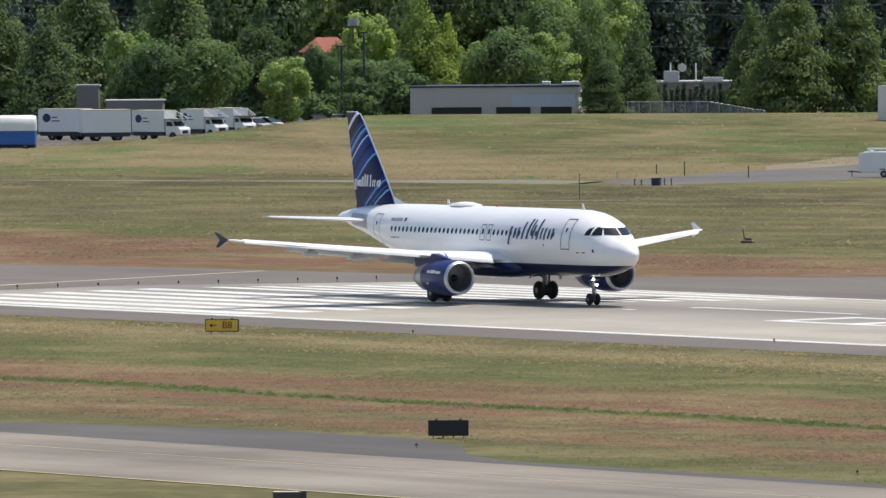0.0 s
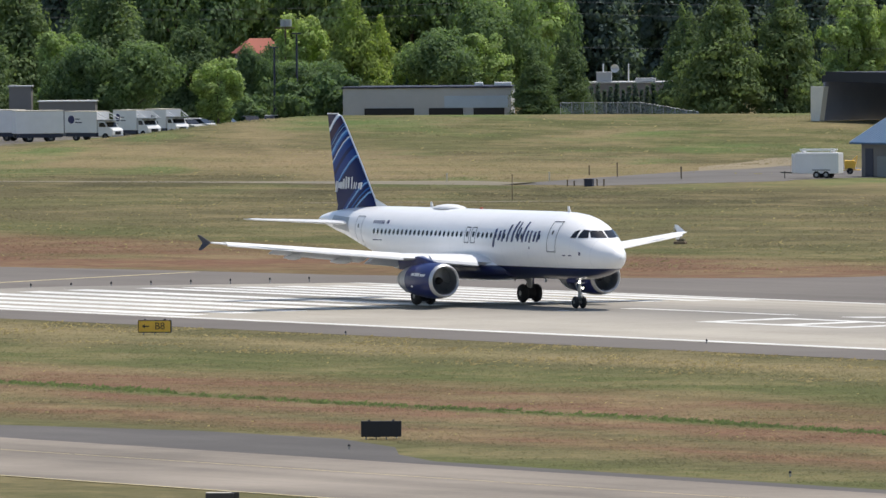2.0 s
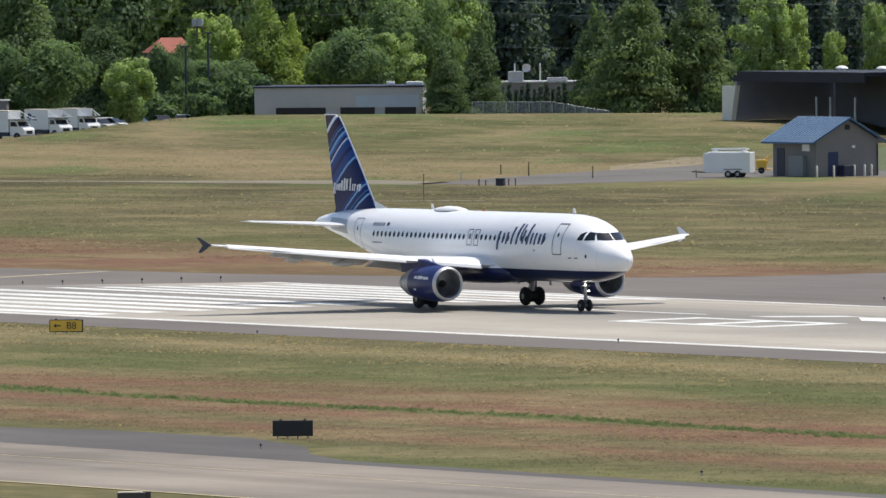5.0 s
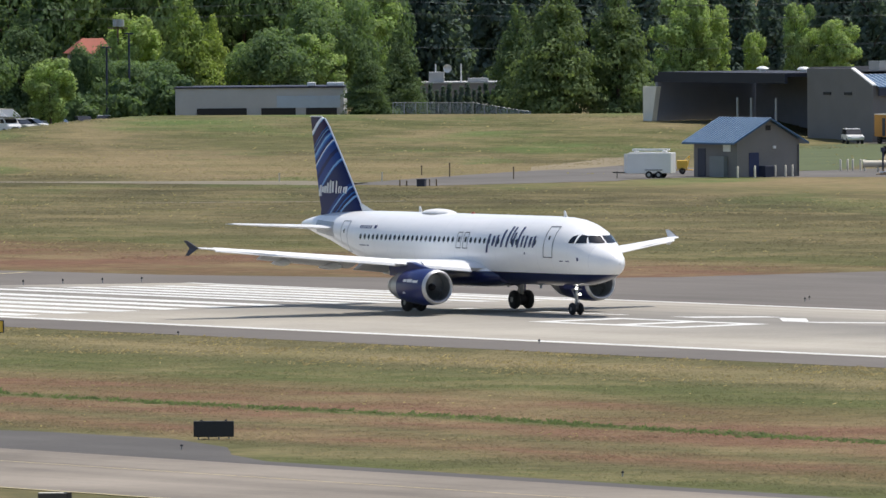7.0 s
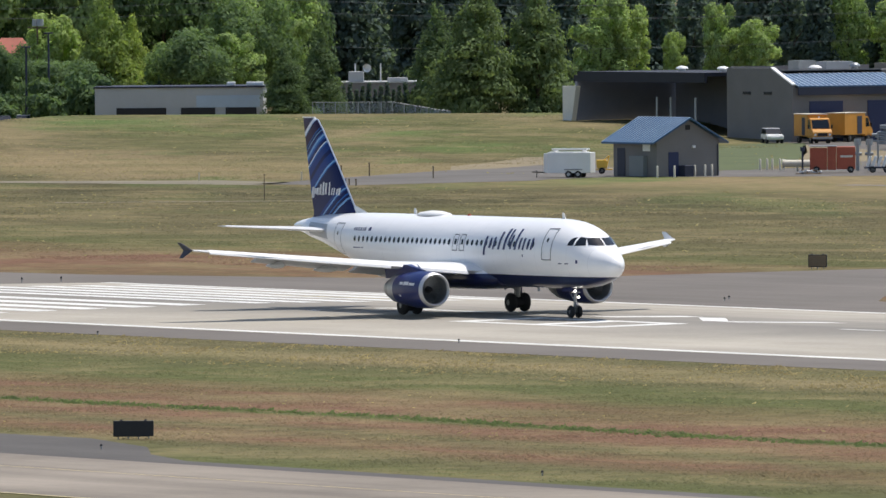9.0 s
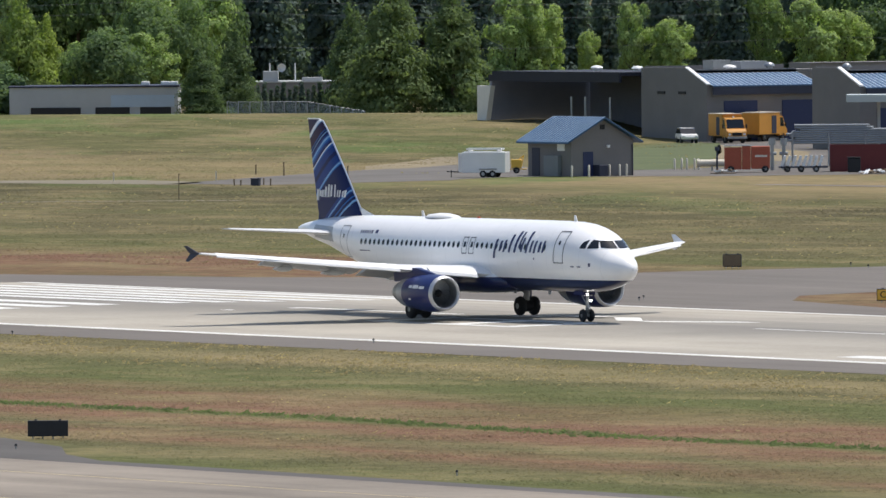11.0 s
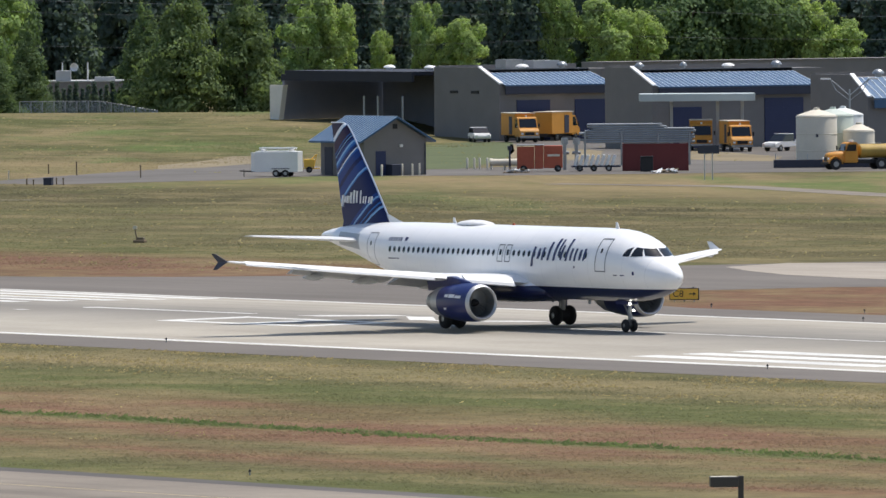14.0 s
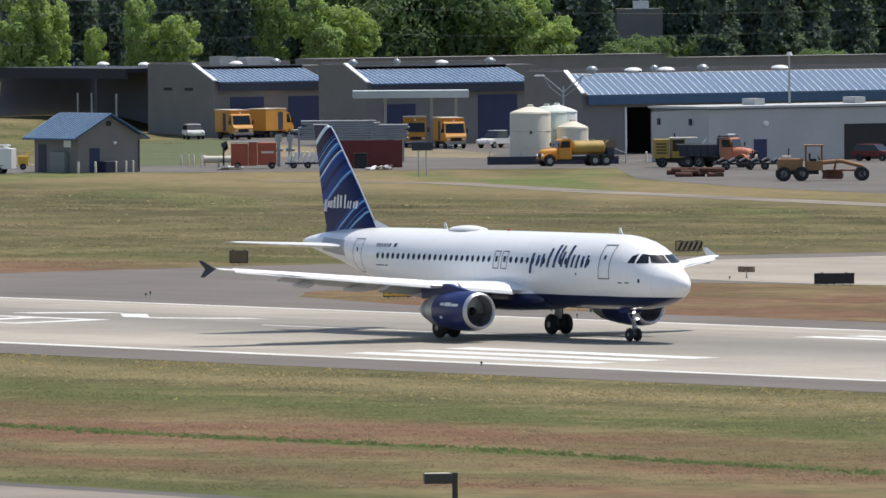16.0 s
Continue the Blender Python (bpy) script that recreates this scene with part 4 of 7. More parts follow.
# the roll: seconds, nose position along the runway, sideways offset, heading
ROLL = [
    (0.0, -11.44, -0.40, -1.9), (0.5, -9.91, -0.38, -1.85), (1.0, -8.44, -0.35, -1.78), (1.5, -6.93, -0.32, -1.72), (2.0, -5.35, -0.30, -1.66), (2.5, -3.70, -0.27, -1.6),
    (3.0, -1.99, -0.25, -1.55), (3.5, -0.24, -0.23, -1.5), (4.0, 1.53, -0.2, -1.46), (6.5, 11.12, -0.15, -1.3), (7.0, 13.12, -0.15, -1.26), (7.5, 15.19, -0.17, -1.24),
    (8.0, 17.38, -0.2, -1.2), (8.5, 19.65, -0.22, -1.18), (9.0, 21.99, -0.25, -1.15), (11.5, 36.00, -0.4, -1.05), (12.0, 39.71, -0.44, -1.03), (12.5, 43.73, -0.5, -1.0),
    (13.0, 48.15, -0.6, -0.97), (13.5, 53.60, -0.7, -0.93), (14.0, 59.18, -0.85, -0.9), (14.5, 65.52, -1.0, -0.86), (15.0, 72.43, -1.15, -0.82), (15.5, 80.10, -1.3, -0.78), (16.0, 88.21, -1.5, -0.75),
]


# ---- trees
def crown_mesh(name, lobes, count, size, material, seed, squash=0.7, droop=0.0):
    """Leaf clumps strewn over and into a set of lobes (x, y, z, rx, ry, rz)."""
    rnd = random.Random(seed)
    verts, faces = [], []
    vol = [(a[3] * a[4] + a[4] * a[5] + a[3] * a[5]) for a in lobes]
    for lobe, v in zip(lobes, vol):
        x, y, z, rx, ry, rz = lobe
        for _ in range(int(count * v / sum(vol))):
            d = Vector((rnd.gauss(0, 1), rnd.gauss(0, 1), rnd.gauss(0, 1))).normalized()
            bump = 0.82 + 0.5 * noise.noise(Vector((d.x * 2.3 + seed, d.y * 2.3, d.z * 2.3 + x)))
            k = bump * (1 - 0.32 * rnd.random() ** 2)
            c = Vector((x + rx * d.x * k, y + ry * d.y * k, z + rz * d.z * k - droop * abs(k) * (d.x * d.x + d.y * d.y)))
            s = size * rnd.uniform(0.55, 1.35)
            nrm = (d + Vector((rnd.uniform(-0.5, 0.5), rnd.uniform(-0.5, 0.5), rnd.uniform(-0.2, 0.8)))).normalized()
            u = nrm.orthogonal().normalized()
            u = Matrix.Rotation(rnd.uniform(0, 6.28), 3, nrm) @ u
            w = nrm.cross(u)
            o = len(verts)
            verts += [c - u * s, c + w * s * squash + nrm * s * 0.2, c + u * s, c - w * s * squash + nrm * s * 0.15]
            faces.append((o, o + 1, o + 2, o + 3))
    me = bpy.data.meshes.new(name)
    me.from_pydata(verts, [], faces)
    me.materials.append(M[material])
    return me


def trunk_mesh(h, r, limbs, seed):
    rnd = random.Random(seed)
    bm = bmesh.new()
    pts = [Vector((0, 0, -0.5))]
    for i in range(1, 6):
        pts.append(Vector((rnd.uniform(-0.15, 0.15) * h * 0.08, rnd.uniform(-0.15, 0.15) * h * 0.08, h * i / 5)))
    for i, (a, b) in enumerate(zip(pts, pts[1:])):
        tube(bm, a, b, r * (1 - 0.16 * i), r * (1 - 0.16 * (i + 1)), n=8, caps=False)
    for i in range(limbs):
        k = rnd.uniform(0.3, 0.85)
        a = rnd.uniform(0, 6.28)
        p = Vector((0, 0, h * k))
        tube(bm, p, p + Vector((math.cos(a) * h * 0.28 * (1.2 - k), math.sin(a) * h * 0.28 * (1.2 - k), h * 0.16)), r * 0.4, r * 0.12, n=6, caps=False)
    me = bpy.data.meshes.new("trunk")
    bm.to_mesh(me)
    bm.free()
    me.materials.append(M["bark"])
    return me


def lobes_round(h, w, n, seed, low=0.3, core=0.42, small=0.15, large=0.25):
    rnd = random.Random(seed)
    out = [(0, 0, h * (0.5 + low / 2), w * core, w * core, h * (0.5 - low / 2) * 0.92)]
    for i in range(n):
        a, k = rnd.uniform(0, 6.28), rnd.uniform(low + 0.05, 0.93)
        reach = w * 0.38 * math.sqrt(max(0.05, 1 - (2 * (k - low) / (1 - low) - 1) ** 2))
        r = w * rnd.uniform(small, large)
        out.append((math.cos(a) * reach, math.sin(a) * reach, h * k, r, r, r * rnd.uniform(0.7, 1.1)))
    return out


def lobes_cone(h, w, tiers, seed, low=0.06, blunt=0.16):
    rnd = random.Random(seed)
    out = []
    for i in range(tiers):
        k = low + (0.97 - low) * i / (tiers - 1)
        reach = w * 0.5 * max(blunt * 0.5, (1 - k) ** 0.75)
        for j in range(5 if k < 0.75 else 2):
            a = rnd.uniform(0, 6.28)
            q = reach * rnd.uniform(0.35, 0.75)
            r = reach * rnd.uniform(0.38, 0.6) + 0.25
            out.append((math.cos(a) * q, math.sin(a) * q, h * k, r, r, h * 0.075))
    return out


def tree_kind(name, label, category, lobes, count, size, material, h, r, seed, limbs=5, droop=0.0):
    t = thing(name, label, category)
    tr = new("trunk", trunk_mesh(h * 0.8, r, limbs, seed))
    tr.parent = t
    cr = new("crown", crown_mesh("crown", lobes, count, size, material, seed, droop=droop))
    cr.parent = t
    return t


KINDS = {
    "round": lambda s: tree_kind("broadleaf_tree", "broad round-crowned green tree in full leaf", "tree", lobes_round(10, 10.5, 22, s), 12500, 0.205, "leaf", 10, 0.25, s),
    "light": lambda s: tree_kind("light_green_tree", "tall tree with light green sunlit foliage", "tree", lobes_round(13, 7.6, 34, s, 0.12, 0.26, 0.10, 0.2), 10500, 0.21, "leaf_light", 13, 0.22, s),
    "yellow": lambda s: tree_kind("yellow_green_tree", "tree with upright yellow-green foliage", "tree", lobes_cone(12, 11.5, 13, s, 0.05, 0.3), 15000, 0.2, "leaf_yellow", 11, 0.2, s),
    "cedar": lambda s: tree_kind("cedar_tree", "large conical cedar with drooping green branches", "tree", lobes_cone(17, 14.5, 16, s, 0.05, 0.34), 19000, 0.235, "leaf_cedar", 17, 0.35, s, droop=0.5),
    "fir": lambda s: tree_kind("fir_tree", "tall dark conifer in the wood behind", "tree", lobes_cone(24, 9.5, 18, s, 0.05, 0.15), 6500, 0.36, "leaf_dark", 24, 0.35, s, droop=0.6),
    "cypress": lambda s: tree_kind("cypress_tree", "narrow dark cypress in a clipped row", "tree", lobes_cone(3.8, 0.85, 14, s, 0.02, 0.3), 1500, 0.15, "leaf_dark", 3.8, 0.06, s, limbs=0),
    "shrub": lambda s: tree_kind("bush", "dense olive-green bush below the trees", "bush", lobes_round(4.0, 5.5, 10, s, 0.0), 1800, 0.28, "leaf", 3.0, 0.1, s),
}
PROTO = {}


def plant(kind, x, y, scale=1.0, turn=0.0, variant=0, tall=1.0, group=""):
    key = (kind, variant)
    m = pose(x, y, ground_z(x, y) - 0.05, 0, 0, turn)
    if key not in PROTO:
        PROTO[key] = KINDS[kind](sum(map(ord, kind)) + 17 * variant)
        t = PROTO[key]
        t.matrix_basis = m
    else:
        t = copy_thing(PROTO[key], m)
    t.scale = (scale, scale, scale * tall)
    if group:
        tagged(t, group=group)
    return t


VIEW = Vector((-0.834, 0.552))
SIDE = Vector((0.552, 0.834))


def spot(across, dist):
    """A place on the ground: metres across the field of view from its middle, and metres from the camera's foot."""
    p = Vector((EYE[0], EYE[1])) + VIEW * dist + SIDE * across
    return p.x, p.y


TREES = [
    ("round", -90.6, 1425, 1.05, 0.98, 0), ("round", -96.2, 1428, 0.95, 1.08, 2), ("light", -80.9, 1428, 0.78, 0.86, 1), ("cedar", -108.5, 1432, 0.85, 1.0, 1),
    ("round", 68.3, 1583, 0.75, 1.05, 1), ("round", -78.3, 1470, 0.56, 1.72, 2), ("shrub", -76.0, 1466, 0.9, 1.5, 0), ("cedar", -114.0, 1440, 0.9, 1.1, 0), ("cedar", -121.0, 1445, 1.0, 1.0, 1), ("light", -101.5, 1470, 0.9, 1.0, 0), ("cedar", -87.0, 1480, 0.8, 1.1, 0), ("cedar", -98, 1500, 1.1, 1.1, 1),
    ("cedar", -108, 1490, 1.1, 1.1, 0), ("light", -75.0, 1500, 0.9, 1.15, 1), ("yellow", -68.6, 1495, 0.95, 1.35, 0), ("yellow", -65.5, 1500, 0.8, 1.3, 0), ("round", -76.0, 1475, 0.85, 0.9, 2),
    ("round", -72.0, 1480, 0.8, 0.95, 1), ("light", -60.5, 1492, 0.85, 0.85, 1), ("round", -57.0, 1485, 0.95, 1.05, 0), ("light", -52.5, 1490, 0.85, 0.9, 0), ("round", -50.5, 1500, 1.0, 1.35, 2),
    ("light", -54, 1530, 1.2, 1.2, 1), ("light", -47.0, 1520, 1.1, 1.1, 0), ("cedar", -45.2, 1444, 0.52, 1.0, 0), ("cedar", -41.6, 1450, 0.55, 1.12, 1), ("cedar", -23.2, 1438, 0.9, 1.12, 0),
    ("cedar", -16.2, 1442, 0.8, 1.22, 1), ("cedar", -28.0, 1455, 0.7, 1.1, 1),     ("light", -9.4, 1520, 0.95, 1.12, 0), ("light", -6.2, 1523, 0.80, 1.25, 1), ("light", -0.4, 1533, 0.42, 1.7, 1), ("fir", -2.6, 1545, 0.8, 1.1, 0), ("fir", 1.6, 1548, 0.75, 1.1, 1), ("fir", -14.0, 1540, 0.85, 1.0, 2),
    ("light", 5.2, 1532, 0.62, 1.6, 0), ("light", 9.8, 1530, 0.74, 1.12, 1), ("fir", 13.6, 1542, 0.8, 1.1, 1), ("fir", 17.4, 1540, 0.75, 1.15, 2), ("fir", 25.0, 1552, 0.8, 1.1, 0), ("light", 20.8, 1541, 0.75, 1.55, 1), ("light", 26.6, 1540, 0.95, 1.05, 0),
    ("light", 31.0, 1545, 0.9, 1.0, 1), ("round", 38.0, 1560, 1.2, 1.25, 0), ("round", 43.5, 1566, 1.3, 1.2, 1), ("round", 48.5, 1562, 1.2, 1.2, 2), ("light", 53.8, 1560, 0.95, 1.1, 0),
    ("light", 57.0, 1562, 0.85, 1.0, 1), ("fir", 62.5, 1575, 0.82, 1.0, 1), ("fir", 78.5, 1580, 0.82, 1.0, 0), ("fir", 86.0, 1575, 0.82, 1.0, 1), ("round", 90.5, 1560, 0.7, 0.9, 1),
    ("round", -80.0, 1497, 0.72, 0.95, 1), ("round", -76.6, 1500, 0.62, 1.0, 2), ("round", -101, 1556, 1.5, 1.45, 0), ("round", -93, 1552, 1.4, 1.5, 2), ("light", -86.5, 1556, 1.35, 1.35, 1),
    ("round", -79, 1560, 1.4, 1.5, 1), ("light", -72.5, 1556, 1.4, 1.3, 0), ("round", -64, 1558, 1.5, 1.45, 0), ("light", -57.5, 1560, 1.4, 1.35, 1), ("round", -49.5, 1556, 1.3, 1.5, 2),
    ("round", 70.5, 1582, 0.6, 0.95, 1), ("round", 66.0, 1584, 0.55, 0.95, 0), ("round", 35.0, 1575, 1.4, 1.4, 2),
    ("fir", 95.5, 1580, 0.82, 1.0, 0), ("fir", 102.0, 1575, 0.82, 1.0, 1), ("round", 67.0, 1572, 0.8, 0.9, 2), ("shrub", -79.0, 1455, 1.0, 1.0, 0), ("shrub", -73.5, 1452, 1.1, 1.1, 1),
    ("shrub", -69.5, 1462, 1.2, 1.2, 0), ("shrub", -101.0, 1452, 1.0, 1.2, 1), ("shrub", -38.5, 1462, 0.7, 0.7, 0), ("shrub", -11.5, 1440, 0.6, 0.6, 1), ("shrub", 74.0, 1585, 1.4, 1.3, 0),
]
for kind, across, dist, scale, tall, variant in TREES:
    plant(kind, *spot(across, dist), scale, (across * 37) % 360, variant, tall)
# the dark wood behind: rows of conifers
rnd = random.Random(5)
for row, dist in enumerate((1592, 1615, 1640)):
    for i in range(26):
        plant("fir", *spot(-128 + 10 * i + rnd.uniform(-3, 3) + row * 3, dist + rnd.uniform(-6, 6)), rnd.uniform(0.85, 1.15), rnd.uniform(0, 360), i % 3, rnd.uniform(0.95, 1.25), "dark wood behind the airfield")
# a last screen of foliage closes the view
lob = []
for i in range(60):
    x, y = spot(-150 + 5 * i, 1668 + rnd.uniform(-5, 5))
    lob.append((x, y, 15 + rnd.uniform(-3, 3), 5, 5, 16))
wood = tagged(new("far_wood", crown_mesh("far_wood", lob, 30000, 0.95, "leaf_dark", 3)), "dark far wood that closes the view", "trees", kind="stuff")


# ---- far buildings
def wall_box(name, x0, x1, y0, y1, z0, z1, material, parent, label=""):
    return part(name, boxes((x0, x1, y0, y1, z0, z1)), material, parent, label)


def seam_roof(parent, y0, y1, xa, za, xb, zb, pitch):
    """A sloping sheet roof between two eave lines, with standing seams as parts."""
    bm = bmesh.new()
    loft(bm, [[(xa, y, za), (xb, y, zb), (xb, y, zb + 0.12), (xa, y, za + 0.12)] for y in (y0, y1)])
    roof = part("roof", fixed(bm), "roof_blue", parent, "blue standing-seam metal roof")
    n = int((y1 - y0) / pitch)
    d = Vector((xb - xa, 0, zb - za))
    bm = bmesh.new()
    loft(bm, [[Vector((0, y, z)) + k for y, z in ((-0.06, 0.0), (0.06, 0.0), (0.05, 0.05), (-0.05, 0.05))] for k in (Vector((0, 0, 0)), d)])
    me = bpy.data.meshes.new("seam")
    fixed(bm).to_mesh(me)
    bm.free()
    # real seams, but their pale colour paints the glint along them
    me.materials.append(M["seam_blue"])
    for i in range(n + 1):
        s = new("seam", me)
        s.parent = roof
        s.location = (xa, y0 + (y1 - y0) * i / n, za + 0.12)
    return roof


def roller_door(parent, x, y0, y1, z1):
    d = part("roller_door", boxes((x - 0.05, x + 0.02, y0, y1, 0.0, z1)), "door_blue", parent, "closed dark blue roller door")
    for i in range(int(z1 / 0.45)):
        part("door_slat", boxes((x + 0.02, x + 0.05, y0 + 0.05, y1 - 0.05, 0.08 + 0.45 * i, 0.42 + 0.45 * i)), "door_blue", d)
    return d


def vent(parent, x, y, z, r=0.6, h=0.5, material="metal"):
    bm = bmesh.new()
    tube(bm, (x, y, z), (x, y, z + h * 0.5), r * 0.6, n=14)
    rings = []
    for k in range(5):
        t = math.pi / 2 * k / 4
        rings.append([(x + r * math.cos(t) * math.cos(a), y + r * math.cos(t) * math.sin(a), z + h * 0.45 + h * 0.6 * math.sin(t)) for a in [2 * math.pi * j / 14 for j in range(14)]])
    rings[-1] = [(x + 0.02 * math.cos(2 * math.pi * j / 14), y + 0.02 * math.sin(2 * math.pi * j / 14), z + h * 1.05) for j in range(14)]
    loft(bm, rings)
    return smooth(part("roof_vent", fixed(bm), material, parent), 50)


def maintenance_building():
    b = thing("maintenance_building", "low tan-grey maintenance building with blue metal roofs and roller doors", "building")
    # three bays, each stepped forward of the last
    specs = [(-464.4, 340.4, 354.7, 5.9, 7.5, 12.5), (-413.4, 324.9, 345.3, 6.3, 8.0, 8.6), (-353.0, 308.6, 360.0, 5.85, 7.85, 9.6)]
    for i, (x, y0, y1, ze, zr, depth) in enumerate(specs):
        slope = 4.0 if i < 2 else 2.9
        # end wall with the profile of the roof
        bm = bmesh.new()
        prof = [(x, 0), (x, ze + 0.1), (x - slope, zr + 0.3), (x - depth, zr + 0.3), (x - depth, 0)]
        loft(bm, [[(px, yy, pz) for px, pz in prof] for yy in (y0, y0 + 0.4)])
        part("end_wall", fixed(bm), "wall", b)
        bm = bmesh.new()
        loft(bm, [[(x + 0.1, y0 - 0.06, ze + 0.12), (x + 0.1, y0 + 0.45, ze + 0.12), (x + 0.1, y0 + 0.45, ze + 0.26), (x + 0.1, y0 - 0.06, ze + 0.26)], [(x - slope, y0 - 0.06, zr + 0.3), (x - slope, y0 + 0.45, zr + 0.3), (x - slope, y0 + 0.45, zr + 0.44), (x - slope, y0 - 0.06, zr + 0.44)]])
        part("rake_trim", fixed(bm), "white", b, "white sloping roof-edge trim")
        if i < 2:
            seam_roof(b, y0 + 0.45, y1, x + 0.6, ze - 0.1, x - slope, zr - 0.4, 0.62)
            wall_box("parapet", x - slope - 0.3, x - slope, y0 + 0.45, y1, zr - 0.6, zr + 0.12, "wall", b)
        else:
            seam_roof(b, y0 + 0.45, y1, x + 0.6, ze - 0.1, x - slope, zr - 0.1, 0.85)
        wall_box("fascia", x + 0.45, x + 0.62, y0 + 0.45, y1, ze - 0.95, ze - 0.12, "trim_dark" if i < 2 else "roof_blue", b)
        wall_box("flat_roof", x - depth, x - slope, y0 + 0.4, y1 + (4 if i < 2 else 0), zr - 0.3, zr, "wall", b)
        wall_box("parapet", x - depth, x - depth + 0.3, y0 + 0.4, y1 + 4, zr, zr + 0.45, "wall", b)
    # front walls with their doors
    wall_box("front_wall", -464.8, -464.4, 340.8, 354.7, 0, 5.8, "wall", b)
    roller_door(b, -464.36, 342.6, 346.9, 4.3)
    roller_door(b, -464.36, 350.1, 354.3, 4.3)
    wall_box("front_wall", -413.8, -413.4, 325.3, 345.3, 0, 6.2, "wall", b)
    roller_door(b, -413.36, 338.9, 343.8, 5.0)
    roller_door(b, -413.36, 327.0, 331.0, 4.2)
    wall_box("front_wall", -353.4, -353.0, 309.0, 314.0, 0, 5.7, "wall", b)
    wall_box("front_wall", -353.4, -353.0, 314.0, 317.2, 4.6, 5.7, "wall", b)
    wall_box("front_wall", -353.4, -353.0, 317.2, 360, 0, 5.7, "wall", b)
    # black panel behind the doorway: the bay's shade is put into its colour
    wall_box("dark_bay", -360, -359.6, 309.0, 322, 0, 5.6, "dark", b, "flat dark panel for the shade inside a vehicle bay")
    wall_box("door_jamb", -353.0, -352.9, 313.8, 314.0, 0, 4.6, "white", b)
    # taller block behind, and the covered yard at the far end
    wall_box("rear_block", -494, -490, 371.3, 419.1, 0, 7.75, "wall", b)
    wall_box("rear_coping", -494.1, -489.9, 371.3, 419.1, 7.75, 7.87, "wall", b)
    wall_box("rear_block", -454, -450, 392.4, 429.8, 0, 7.85, "wall", b)
    wall_box("rear_coping", -454.1, -449.9, 392.4, 429.8, 7.85, 7.97, "wall", b)
    wall_box("yard_roof", -503.5, -478.5, 338.6, 352, 6.9, 7.3, "hangar_edge", b, "dark blue canopy over the open yard")
    wall_box("yard_back_wall", -503.8, -478, 351.6, 352, 0, 6.9, "yard_wall", b)
    # tapers along a shadow's edge; sunlight is put into its pale colour
    bm = bmesh.new()
    loft(bm, [[(-506.2, yy, 0.0), (-504.9, yy, 0.0), (-503.5, yy, 5.7), (-506.2, yy, 5.7)] for yy in (338.4, 339.0)])
    part("yard_end_pier", fixed(bm), "pier", b, "pale sloping end pier of the yard, sunlight in its colour")
    wall_box("yard_side_wall", -504.6, -504.2, 339.0, 352, 0, 6.9, "yard_wall", b)
    wall_box("yard_front_beam", -504.2, -478.5, 338.6, 338.9, 6.2, 6.9, "hangar_edge", b)
    for x in (-489.0, -486.3, -481.5):
        part("yard_post", tubes(((x, 339.4, 0), (x, 339.4, 4.6), 0.12)), "wall_light", b)
    for x, y, r in ((-480, 346, 0.7), (-486, 346, 0.7), (-494, 346, 0.7), (-470.5, 347.5, 0.75), (-471, 353, 0.6), (-419.5, 327.5, 0.5), (-419.5, 333.0, 0.4), (-420, 339.0, 0.7), (-419, 344.4, 0.6), (-358, 313.5, 0.6), (-358, 318.5, 0.9), (-358, 322.5, 0.9), (-358, 327, 0.6), (-358, 336.5, 0.9), (-357.5, 320.7, 0.45)):
        zr = 7.3 if x < -475 else 7.5 if x < -440 else 8.0 if x < -400 else 7.85
        vent(b, x, y, zr, r, 0.55 if r > 0.65 else 0.75, "white" if r > 0.65 else "galvanised")
    wall_box("roof_unit", -474.0, -472.0, 346.4, 348.6, 7.5, 8.55, "dull_metal", b)
    wall_box("roof_unit", -474.0, -472.0, 350, 353.4, 7.5, 8.4, "wall_light", b)
    for x in (-473.0, -469.0):
        wall_box("wall_vent", x - 0.7, x + 0.7, 340.3, 340.42, 5.0, 5.3, "dark", b)
    return b


